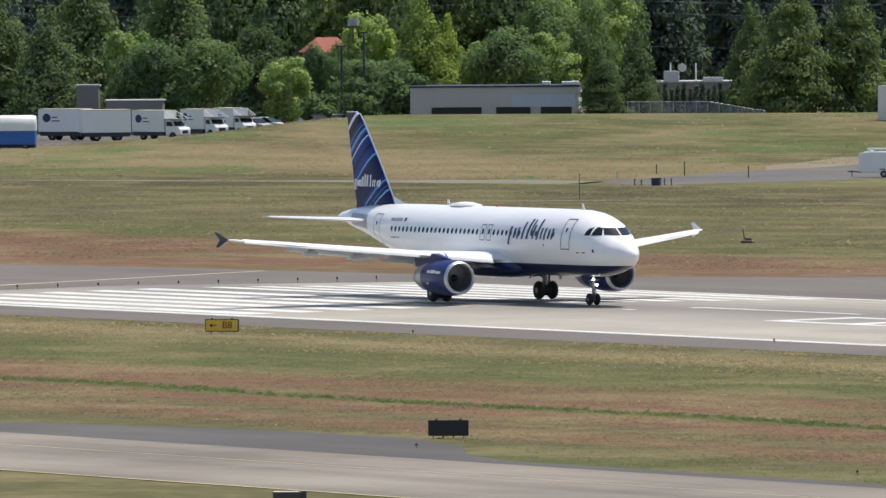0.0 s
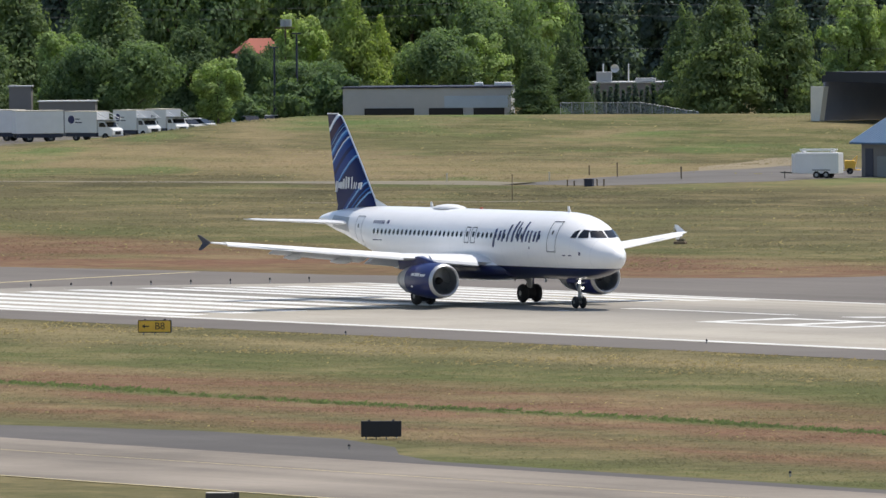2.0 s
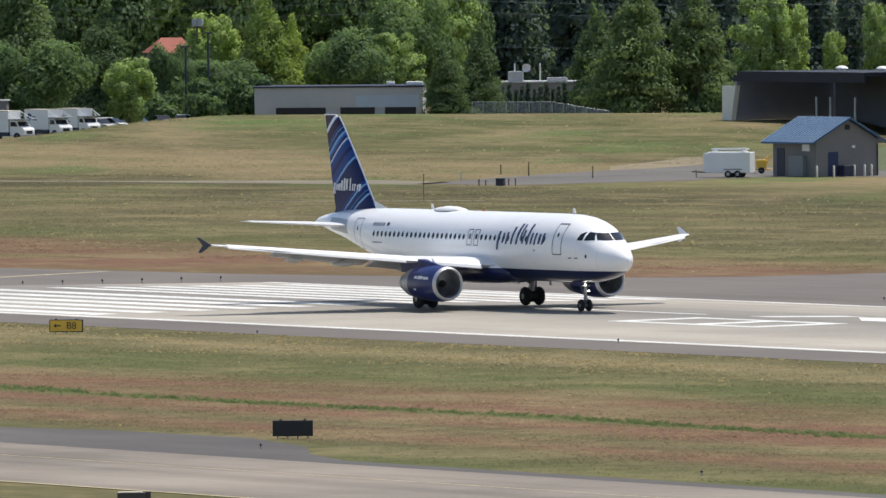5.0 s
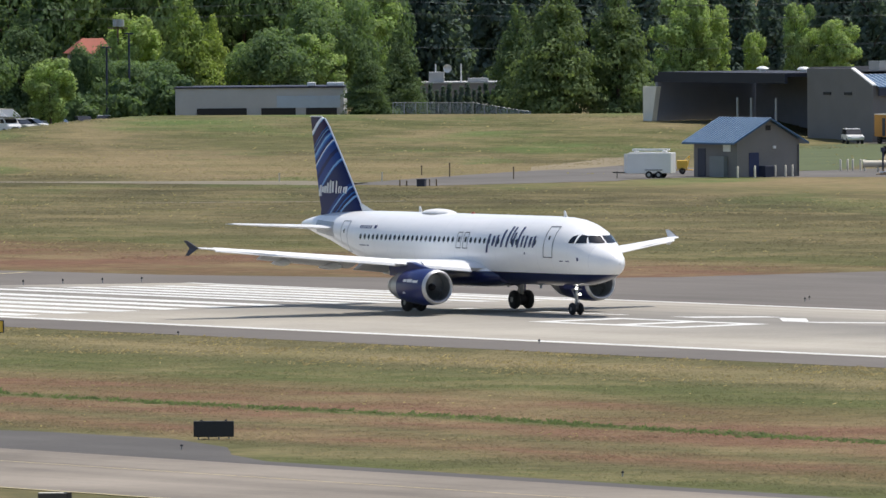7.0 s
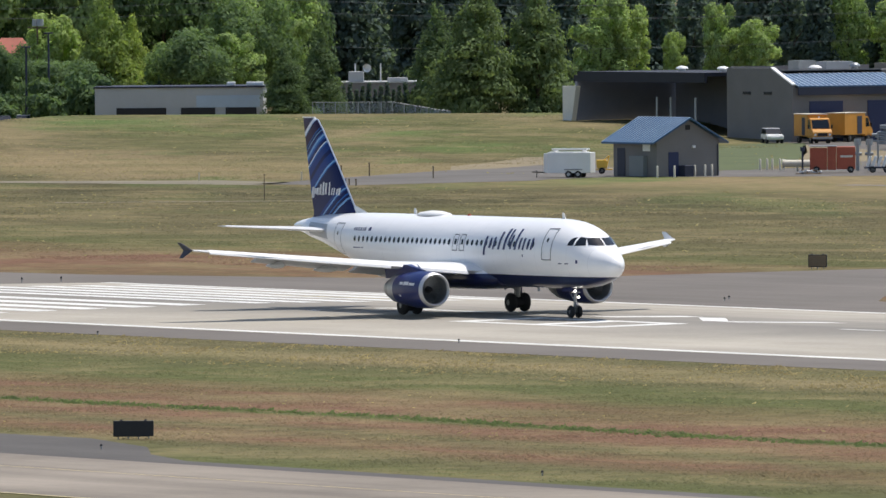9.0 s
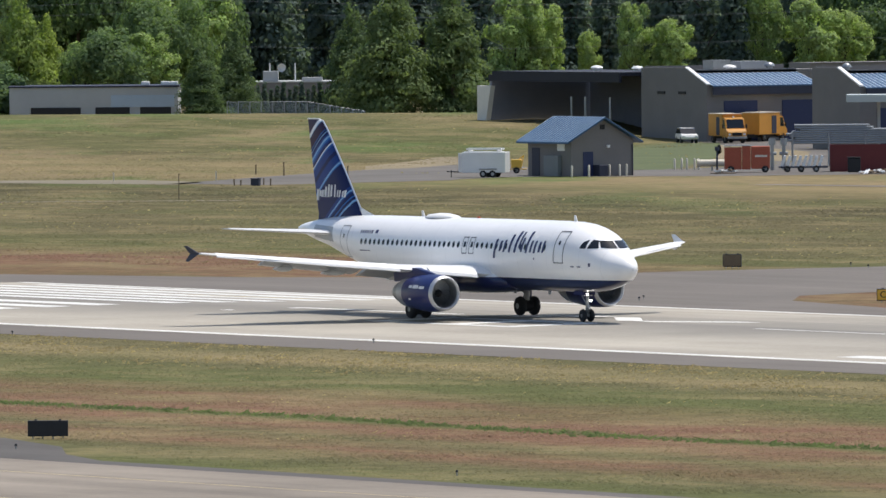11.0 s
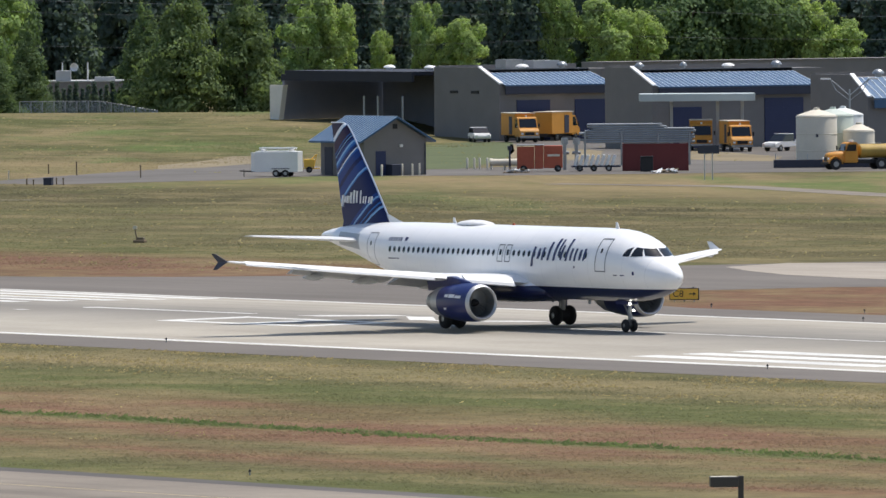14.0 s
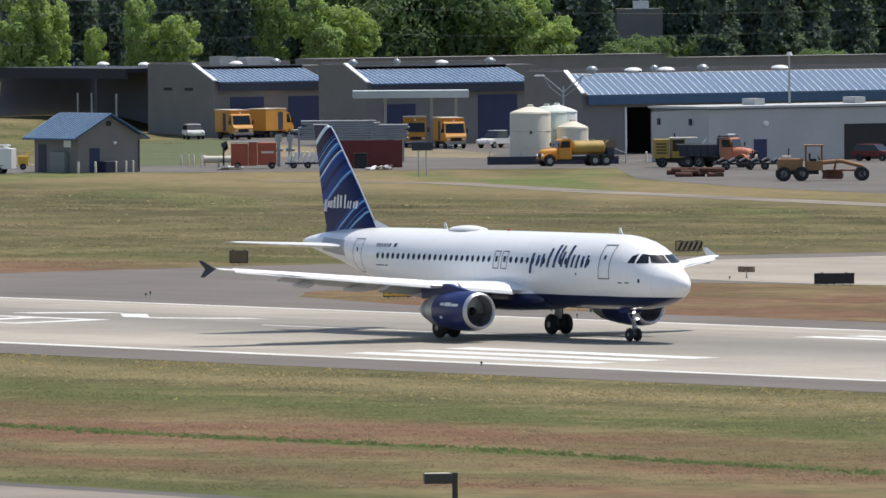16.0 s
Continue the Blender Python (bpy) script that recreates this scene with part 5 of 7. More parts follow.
def yard_hut():
    b = thing("utility_hut", "small tan block hut with a blue metal gable roof", "hut")
    x0, x1, y0, y1, h, ridge = -334.6, -327.3, 232.7, 239.6, 3.35, 5.25
    ym = (y0 + y1) / 2
    bm = bmesh.new()
    loft(bm, [[(xx, y0, 0), (xx, y1, 0), (xx, y1, h), (xx, ym, ridge), (xx, y0, h)] for xx in (x0, x1)])
    part("block_wall", fixed(bm), "wall", b)
    for s in (-1, 1):
        bm = bmesh.new()
        ye = y0 - 0.75 if s < 0 else y1 + 0.75
        ze = h - 0.35
        loft(bm, [[(xx, ye, ze), (xx, ym, ridge + 0.04), (xx, ym, ridge + 0.2), (xx, ye, ze + 0.16)] for xx in (x0 - 0.9, x1 + 0.55)])
        roof = part("roof", fixed(bm), "roof_blue", b, "blue standing-seam roof slope")
        for i in range(18):
            x = x0 - 0.85 + 0.5 * i
            bm = bmesh.new()
            loft(bm, [[(x + o, ye, ze + 0.16), (x + o, ym, ridge + 0.2), (x + o, ym, ridge + 0.26), (x + o, ye, ze + 0.22)] for o in (0, 0.05)])
            # hut seams carry the same painted glint
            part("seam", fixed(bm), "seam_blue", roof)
    wall_box("door", x1 - 0.02, x1 + 0.05, 234.0, 235.1, 0, 2.25, "door_blue", b, "blue steel door")
    wall_box("door", -333.9, -332.6, y0 - 0.05, y0 + 0.02, 0, 2.6, "trim_dark", b)
    wall_box("meter_cabinet", -331.3, -328.9, y0 - 0.45, y0 - 0.02, 0, 1.9, "cabinet_grey", b, "grey electrical cabinet")
    wall_box("notice_board", -329.6, -328.4, y0 - 0.05, y0 + 0.0, 2.35, 3.0, "white", b)
    part("gable_vent", boxes((x1 - 0.02, x1 + 0.06, ym - 0.25, ym + 0.25, 4.3, 4.75)), "dark", b)
    part("downpipe", tubes(((x1 + 0.08, y1 - 0.15, 0), (x1 + 0.08, y1 - 0.15, 2.9), 0.05)), "trim_dark", b)
    part("wall_lamp", boxes((x1, x1 + 0.2, 236.6, 236.9, 2.6, 2.85)), "white", b)
    return b


maintenance_building()
yard_hut()


def white_shed():
    b = thing("pale_workshop", "pale grey rendered workshop with flat dark roof edge", "building")
    x0, x1, y0, y1 = -322.7, -313.5, 295.0, 330.0
    bm = bmesh.new()
    loft(bm, [[(xx, y0, 0), (xx, y1, 0), (xx, y1, 5.0), (xx, y0 + 0.0, zz)] for xx, zz in ((x0, 4.7), (x1, 5.05))])
    part("rendered_wall", fixed(bm), "wall_light", b)
    wall_box("roof_edge", x0 - 0.2, x1 + 0.25, y0 - 0.25, y1, 5.06, 5.28, "wall_light", b)
    # dark band that paints the shade under the roof edge
    wall_box("roof_edge_shadow_gap", x0 - 0.1, x1 + 0.12, y0 - 0.12, y1, 4.98, 5.06, "trim_dark", b)
    wall_box("door", x1, x1 + 0.06, 300.3, 301.8, 0.0, 2.1, "door_blue", b, "faded blue door")
    # flat dark plate on the wall in place of a shaded bay interior
    wall_box("open_bay", x1 - 0.1, x1 + 0.03, 311.0, 320, 0.0, 3.4, "dark", b, "flat dark panel for the shade of an open bay")
    part("wall_lamp", tubes(((x1, 301.6, 3.6), (x1 + 0.35, 301.6, 3.6), 0.25)), "white", b)
    for x in (-321.4, -316.3):
        wall_box("wall_lamp", x - 0.15, x + 0.15, y0 - 0.2, y0, 3.5, 4.1, "trim_dark", b)
    for y in (303.0, 315):
        wall_box("roof_unit", -319, -317, y, y + 1.2, 5.2, 5.9, "wall_light", b)
    return b


white_shed()


def warehouse():
    b = thing("long_warehouse", "long low pale grey warehouse behind the grassy bank", "building")
    # frontage square to the line of sight
    c = spot(-58.1, 1455)
    m = Matrix.Translation((c[0], c[1], 0)) @ pose(0, 0, 0, 0, 0, math.degrees(math.atan2(SIDE.y, SIDE.x)))
    b.matrix_basis = m
    part("wall", boxes((-9.8, 9.8, 0, 12, 0, 4.6)), "wall_light", b)
    part("roof_edge", boxes((-9.95, 9.95, -0.15, 12.1, 4.61, 4.8)), "trim_dark", b)
    part("wall_panel", boxes((2.0, 9.4, -0.06, 0.0, 2.3, 3.7)), "pale_blue", b, "pale blue wall panel")
    # flat dark boxes stand in for the hedges along the wall's foot
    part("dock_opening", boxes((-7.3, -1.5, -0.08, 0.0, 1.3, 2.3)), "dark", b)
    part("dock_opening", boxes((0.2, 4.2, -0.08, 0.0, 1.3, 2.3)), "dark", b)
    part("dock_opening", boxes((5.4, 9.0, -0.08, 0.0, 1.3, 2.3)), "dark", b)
    for x in (5.5, 7.8, 8.8):
        part("roof_unit", boxes((x, x + 1.0, 1, 2, 4.8, 5.25), bevel=0.1), "white", b)
    return b


warehouse()


def lot_sheds():
    c = spot(-103.3, 1424)
    b = thing("lot_shed", "narrow tan-grey shed behind the parked trucks", "shed", pose(c[0], c[1], 0, 0, 0, 56.5))
    part("wall", boxes((-1.25, 1.25, 0, 3, 0, 5.5)), "wall", b)
    part("roof_edge", boxes((-1.4, 1.4, -0.15, 3.1, 5.5, 5.66)), "wall_light", b)
    c = spot(-97.4, 1416)
    b = thing("lot_building", "low pale grey building half hidden under trees", "building", pose(c[0], c[1], 0, 0, 0, 56.5))
    part("wall", boxes((-3.2, 3.2, 0, 4, 0, 3.9)), "wall", b)
    part("roof_edge", boxes((-3.35, 3.35, -0.15, 4.1, 3.9, 4.02)), "white", b)


lot_sheds()


# ---- airfield furniture
RIGHT = 56.5   # heading that runs across the view; TOWARDS: to the camera
TOWARDS = -33.5


def sitting(x, y, heading=0.0, lift=0.0):
    return pose(x, y, ground_z(x, y) + lift, 0, 0, heading)


def lettering(parent, text, x, y, z, size, material, m):
    """Built-in font, made into a mesh."""
    cu = bpy.data.curves.new("lettering", "FONT")
    cu.body, cu.size, cu.extrude, cu.align_x, cu.align_y = text, size, 0.004, "CENTER", "CENTER"
    ob = bpy.data.objects.new("lettering", cu)
    me = bpy.data.meshes.new_from_object(ob)
    bpy.data.objects.remove(ob)
    me.transform(m @ Matrix.Translation((x, y, z)) @ pose(0, 0, 0, 90, 0, 0))
    me.materials.clear()
    me.materials.append(M[material])
    t = new("lettering", me)
    t.parent = parent
    return t


def guidance_sign(label, x, y, w, h, turn, face="sign_yellow", text="", stripes=False, legs=3):
    """A boxed airfield sign: local -y is its front."""
    s = thing("taxiway_sign", label, "airfield sign", sitting(x, y, turn))
    part("housing", boxes((-w / 2, w / 2, -0.13, 0.13, 0.12, 0.12 + h), bevel=0.025), "sign_black", s)
    if face:
        part("face_panel", boxes((-w / 2 + 0.05, w / 2 - 0.05, -0.142, -0.13, 0.17, 0.07 + h)), face, s)
    for i in range(legs):
        k = -w / 2 + w * (i + 0.5) / legs
        part("leg", tubes(((k, 0, -0.02), (k, 0, 0.14), 0.035)), "dull_metal", s)
    for k in (-w * 0.3, w * 0.3):
        part("lifting_eye", boxes((k - 0.06, k + 0.06, -0.03, 0.03, 0.12 + h, 0.18 + h), bevel=0.01), "sign_black", s)
    if text:
        size = h * 0.78
        lettering(s, text, (0.16 if text == "B8" else -0.2) * w, -0.148, 0.12 + h * 0.5, size, "sign_black", Matrix())
        d = -1 if text == "B8" else 1
        c = -0.24 * w if d < 0 else 0.26 * w
        bm = boxes((c - 0.16, c + 0.16, -0.15, -0.143, 0.12 + h * 0.46, 0.12 + h * 0.55))
        vs = [bm.verts.new((c + d * 0.10, -0.147, 0.12 + h * 0.68)), bm.verts.new((c + d * 0.26, -0.147, 0.12 + h * 0.505)), bm.verts.new((c + d * 0.10, -0.147, 0.12 + h * 0.33))]
        bm.faces.new(vs)
        part("arrow", bm, "sign_black", s)
    if stripes:
        for i in range(5):
            bm = bmesh.new()
            k = -w / 2 + 0.12 + i * w * 0.19
            loft(bm, [[(k, yy, 0.2), (k + 0.17, yy, 0.2), (k + 0.45, yy, 0.04 + h), (k + 0.28, yy, 0.04 + h)] for yy in (-0.15, -0.143)])
            part("stripe", fixed(bm), "sign_black", s)
    return s


guidance_sign("yellow boxed taxiway sign with black arrow and B8", 5.8, -39.5, 1.98, 0.74, 50.0, text="B8")
guidance_sign("yellow boxed taxiway sign with C8 and black arrow", 3.5, 38.3, 1.85, 0.74, 50.0, text="C8")
guidance_sign("black back of a boxed taxiway sign on short legs", 141.8, -105.8, 1.88, 0.74, 58.0, face="", legs=4)
guidance_sign("dark blue-black back of a boxed airfield sign", 3.2, 72.3, 2.55, 0.68, 57.0, face="", legs=5)
guidance_sign("boxed sign with slanted black and tan stripes", -65.5, 111.1, 1.85, 0.72, 58.0, face="sign_tan", stripes=True)
guidance_sign("small dark yellow boxed sign on the verge", -66.3, 73.7, 1.28, 0.85, 48.0, face="wood")


def edge_light(x, y, z, h=0.36, label="small runway edge light on a short stake", glass="white"):
    s = thing("runway_light", label, "airfield light", pose(x, y, z), "lights along the runway")
    part("stake", tubes(((0, 0, 0), (0, 0, h * 0.65), 0.035)), "dull_metal", s)
    part("lamp_head", tubes(((0, 0, h * 0.6), (0, 0, h * 0.8), 0.065), ((0, 0, h * 0.8), (0, 0, h), 0.055, 0.025)), "sign_black", s)
    return s


first = edge_light(-79.5, -15.0, -0.02, 0.36, "black threshold light on a stake")
for i in range(1, 13):
    copy_thing(first, pose(-79.5, -15.0 + 3.05 * i, -0.02))
first = edge_light(160.0, 24.3, -0.02, 0.25)
for x, y in ((42, -24.3), (101, -24.3), (160, -24.3), (42, 24.3), (101, 24.3), (-11.5, 29.5), (-14, 31.5), (-60, 80.6), (-11.8, 75.1), (-65.4, 82.9), (150.6, -112.8), (187.3, -112.6), (15.0, -32.0), (14, 33), (30, 33)):
    copy_thing(first, pose(x, y, -0.02))


def verge_box():
    s = thing("approach_light_box", "two-headed grey light unit on a post beside the taxiway", "airfield light", sitting(-13.9, 78.0, 20))
    part("post", tubes(((0, 0, 0), (0, 0, 0.5), 0.05)), "dull_metal", s)
    for k in (-0.33, 0.33):
        part("light_head", boxes((k - 0.26, k + 0.26, -0.15, 0.15, 0.4, 0.78), bevel=0.04), "wood", s)


verge_box()


def survey_box():
    s = thing("concrete_junction_box", "weathered concrete junction box with a marker stake in dry grass", "junction box", sitting(-143.1, 91.3, 40))
    part("plinth", boxes((-0.45, 0.45, -0.3, 0.3, 0, 0.22), bevel=0.06), "wood", s)
    part("lid", boxes((-0.2, 0.35, -0.2, 0.2, 0.22, 0.42), bevel=0.06), "track", s)
    part("stake", tubes(((-0.2, 0, 0.1), (-0.38, 0, 1.15), 0.05)), "wood", s)
    part("marker", boxes((-0.52, -0.22, -0.05, 0.05, 1.0, 1.25), bevel=0.03), "tank", s)


survey_box()


def area_lamp(x, y, top, turn):
    s = thing("car_park_lamp", "bronze box lamp on a square pole", "street lamp", pose(x, y, ground_z(x, y), 0, 0, turn))
    part("pole", boxes((0.66, 0.79, -0.065, 0.065, 0, top + 0.02), bevel=0.012), "bronze", s)
    part("lamp_head", boxes((-0.02, 0.66, -0.2, 0.2, top - 0.24, top), bevel=0.015), "bronze", s)
    part("top_cover", boxes((0.0, 0.6, -0.18, 0.18, top, top + 0.012)), "tank", s)
    part("lens", boxes((0.08, 0.5, -0.15, 0.15, top - 0.25, top - 0.24)), "white", s)


area_lamp(394.2, -233.1, 10.54, 60)
area_lamp(380.7, -254.2, 10.38, 60)


# ---- vehicles
def wheel_pair(v, x, half, r, w=0.26, both=True):
    for s in (-1, 1):
        t = part("wheel", tubes(((x, s * half - w / 2, r), (x, s * half + w / 2, r), r), n=18), "black", v)
        part("hub", tubes(((x, s * (half + w / 2 - 0.02) - 0.02, r), (x, s * (half + w / 2 - 0.02) + 0.04, r), r * 0.5), n=12), "dull_metal", t)


def cab(v, x0, x1, half, z0, z1, material, nose=0.0, hood=1.2):
    """A cab with raked windscreen; the bonnet sticks out by nose."""
    bm = bmesh.new()
    prof = [(x0, z0), (x1 + nose, z0), (x1 + nose + 0.05, z0 + hood * 0.7), (x1 + nose - 0.15, z0 + hood), (x1 + 0.02, z0 + hood + 0.08), (x1 - 0.38, z1 - 0.1), (x1 - 0.6, z1), (x0, z1)]
    loft(bm, [[(x, y, z) for x, z in prof] for y in (-half, half)])
    bmesh.ops.bevel(bm, geom=list(bm.edges), offset=0.05, segments=2, affect="EDGES")
    c = part("cab", fixed(bm), material, v)
    zb, zt = z0 + hood + 0.14, z1 - 0.18
    bm = bmesh.new()

    def sx(z):
        return x1 + 0.02 - 0.40 * (z - z0 - hood - 0.08) / (z1 - 0.1 - z0 - hood - 0.08)

    bm.faces.new([bm.verts.new(p) for p in ((sx(zb) + 0.02, -half + 0.12, zb), (sx(zb) + 0.02, half - 0.12, zb), (sx(zt) + 0.02, half - 0.16, zt), (sx(zt) + 0.02, -half + 0.16, zt))])
    part("windscreen", bm, "glass", c)
    for s in (-1, 1):
        bm = bmesh.new()
        y = s * (half + 0.008)
        bm.faces.new([bm.verts.new(p) for p in ((x0 + 0.15, y, zb), (sx(zb) - 0.15, y, zb), (sx(zt) - 0.15, y, zt), (x0 + 0.15, y, zt))])
        part("side_window", bm, "glass", c)
        part("headlight", boxes((x1 + nose - 0.02, x1 + nose + 0.06, s * half * 0.75 - 0.13, s * half * 0.75 + 0.13, z0 + 0.25, z0 + 0.45), bevel=0.02), "white", c)
        part("mirror", boxes((x1 - 0.35, x1 - 0.27, s * (half + 0.22) - 0.09, s * (half + 0.22) + 0.09, zb, zb + 0.42), bevel=0.02), "dark", c)
    part("grille", boxes((x1 + nose + 0.04, x1 + nose + 0.075, -half * 0.5, half * 0.5, z0 + 0.2, z0 + hood * 0.62)), "dark", c)
    part("bumper", boxes((x1 + nose, x1 + nose + 0.14, -half, half, z0 - 0.12, z0 + 0.12), bevel=0.03), "dull_metal", c)
    return c


def box_truck(x, y, heading, label, length=7.2, overhang=True, disc=True, cab_on=True):
    v = thing("box_truck", label, "truck", sitting(x, y, heading), "parked catering trucks")
    half = 1.2
    part("chassis", boxes((-length / 2, length / 2, -0.5, 0.5, 0.55, 0.85)), "dark", v)
    b = part("cargo_box", boxes((-length / 2, length / 2 - (2.2 if cab_on else 0), -half, half, 0.95, 3.45), bevel=0.04), "white", v)
    part("roof_rail", boxes((-length / 2, length / 2 - (2.2 if cab_on else 0), -half - 0.03, half + 0.03, 3.40, 3.5)), "tank", b)
    part("skirt", boxes((-length / 2 + 0.2, length / 2 - (2.3 if cab_on else 0.2), -half + 0.05, half - 0.05, 0.5, 0.95)), "trim_dark", b)
    for s in (-1, 1):
        if disc:
            bm = tubes(((-length / 2 + 1.0, s * half, 2.5), (-length / 2 + 1.0, s * (half + 0.012), 2.5), 0.48), n=24)
            part("round_mark", bm, "navy", b, "dark blue round mark")
            for i, w in enumerate((0.7, 1.0)):
                part("lettering_bar", boxes((-length / 2 + 1.6, -length / 2 + 1.6 + w, s * (half + 0.006) - 0.004, s * (half + 0.006) + 0.004, 2.5 - 0.4 * i, 2.62 - 0.4 * i)), "trim_dark", b)
    if cab_on:
        cab(v, length / 2 - 2.1, length / 2 - 0.75, 1.05, 0.55, 2.35, "white", 0.75, 0.95)
        if overhang:
            part("loading_platform", boxes((length / 2 - 2.2, length / 2 - 0.3, -1.15, 1.15, 2.42, 2.5)), "dull_metal", v)
            for s in (-1, 1):
                part("platform_rail", tubes(((length / 2 - 2.2, s * 1.12, 3.35), (length / 2 - 0.3, s * 1.12, 2.5), 0.045), ((length / 2 - 2.2, s * 1.12, 3.0), (length / 2 - 1.0, s * 1.12, 2.5), 0.03)), "white", v)
    wheel_pair(v, -length / 2 + 1.6, 1.0, 0.46)
    wheel_pair(v, length / 2 - (1.0 if cab_on else 1.4), 1.0, 0.46)
    return v


LOT = "white catering box truck parked on the lot"
box_truck(-574.5, 275.1, 40, "white box truck body with round dark mark, rear lot", 5.6, False, True, False)
box_truck(-565.4, 275.0, 70, "long white box trailer parked in the lot", 5.4, False, False, False)
for px_x, px_y, h, k in ((-548.4, 272.5, 22, 0.93), (-565.2, 287.6, 8, 0.88), (-575.6, 297.5, 4, 0.85)):
    box_truck(px_x, px_y, h, LOT, 7.0).scale = (k, k, k)


def tarped_bus():
    v = thing("covered_trailer", "blue trailer with a rounded white top in the lot", "trailer", sitting(-531.9, 244.8, 56.5))
    bm = bmesh.new()
    prof = [(-1.2, 1.95), (1.2, 1.95), (1.25, 2.6), (1.05, 3.25), (0.6, 3.6), (-0.6, 3.6), (-1.05, 3.25), (-1.25, 2.6)]
    loft(bm, [[(x, y * k, 1.95 + (z - 1.95) * k) for y, z in prof] for x, k in ((-3.5, 0.9), (-3.2, 1), (2.2, 1), (2.5, 0.88))])
    smooth(part("white_cover", fixed(bm), "white", v), 40)
    part("blue_side", boxes((-3.4, 2.45, -1.24, 1.24, 0.45, 1.96), bevel=0.06), "bright_blue", v, "blue lower side")
    part("skirt", boxes((-3.3, 2.4, -1.1, 1.1, 0.12, 0.46)), "dark", v)
    wheel_pair(v, -2.2, 1.0, 0.42)
    wheel_pair(v, 1.4, 1.0, 0.42)


tarped_bus()


def car(x, y, heading, label, material="white", pickup=False, length=4.8, kind="car", hi=1.55):
    v = thing("pickup_truck" if pickup else "car", label, "car", sitting(x, y, heading), "parked cars")
    L, half = length / 2, 0.88
    bm = bmesh.new()
    prof = [(-L, 0.45), (L - 0.1, 0.42), (L, 0.62), (L - 0.15, 0.88), (L - 1.25, 1.0), (-L, 1.0)]
    loft(bm, [[(a, s, b) for a, b in prof] for s in (-half, half)])
    bmesh.ops.bevel(bm, geom=list(bm.edges), offset=0.06, segments=2, affect="EDGES")
    b = smooth(part("body", fixed(bm), material, v), 45)
    roof = [(-L + 0.1, 1.0), (-L + 0.5, hi), (0.35, hi), (L - 1.2, 1.0)] if not pickup else [(-0.75, 1.0), (-0.65, hi + 0.2), (0.55, hi + 0.2), (L - 1.2, 1.0)]
    bm = bmesh.new()
    loft(bm, [[(a, s * (1 - 0.08 * (z > 1.01)), z) for a, z in roof] for s in (-half + 0.05, half - 0.05)])
    part("glasshouse", fixed(bm), "glass", b)
    zz = roof[1][1]
    part("roof", boxes((roof[1][0], roof[2][0], -half + 0.1, half - 0.1, zz - 0.02, zz + 0.05), bevel=0.02), material, b)
    if pickup:
        part("bed", boxes((-L + 0.05, -0.85, -half + 0.1, half - 0.1, 1.0, 1.04)), "dark", b)
        for s in (-1, 1):
            part("bed_side", boxes((-L, -0.8, s * half - 0.05, s * half + 0.02, 0.9, 1.22)), material, b)
    for s in (-1, 1):
        part("headlight", boxes((L - 0.12, L + 0.0, s * 0.65 - 0.14, s * 0.65 + 0.14, 0.68, 0.82), bevel=0.02), "white", b)
    wheel_pair(v, L - 0.9, half - 0.1, 0.34, 0.22)
    wheel_pair(v, -L + 0.9, half - 0.1, 0.34, 0.22)
    return v


car(-610.5, 325.0, 40, "silver pickup parked behind the bank", "wall_light", True, 5.4)
car(-606.7, 319.7, 30, "white car parked in the lot", "white")
car(-602.1, 315.5, 10, "grey car parked in the lot", "wall_light")
car(-612.3, 329.9, -20, "dark car parked under the trees", "trim_dark")
car(-611.1, 331.9, -33, "pale blue car with a glinting windscreen", "wall_light")
car(-612.5, 337.3, 60, "white car parked beyond the bank", "white")
car(-392.1, 326.2, -70, "white pickup parked by the workshop doors", "white", True, 5.3)
car(-460.8, 335.4, -25, "white van with purple markings and glinting glass", "white", False, 4.6)
car(-306.6, 309.5, 20, "dark red car inside the open bay", "maroon", False, 4.4)


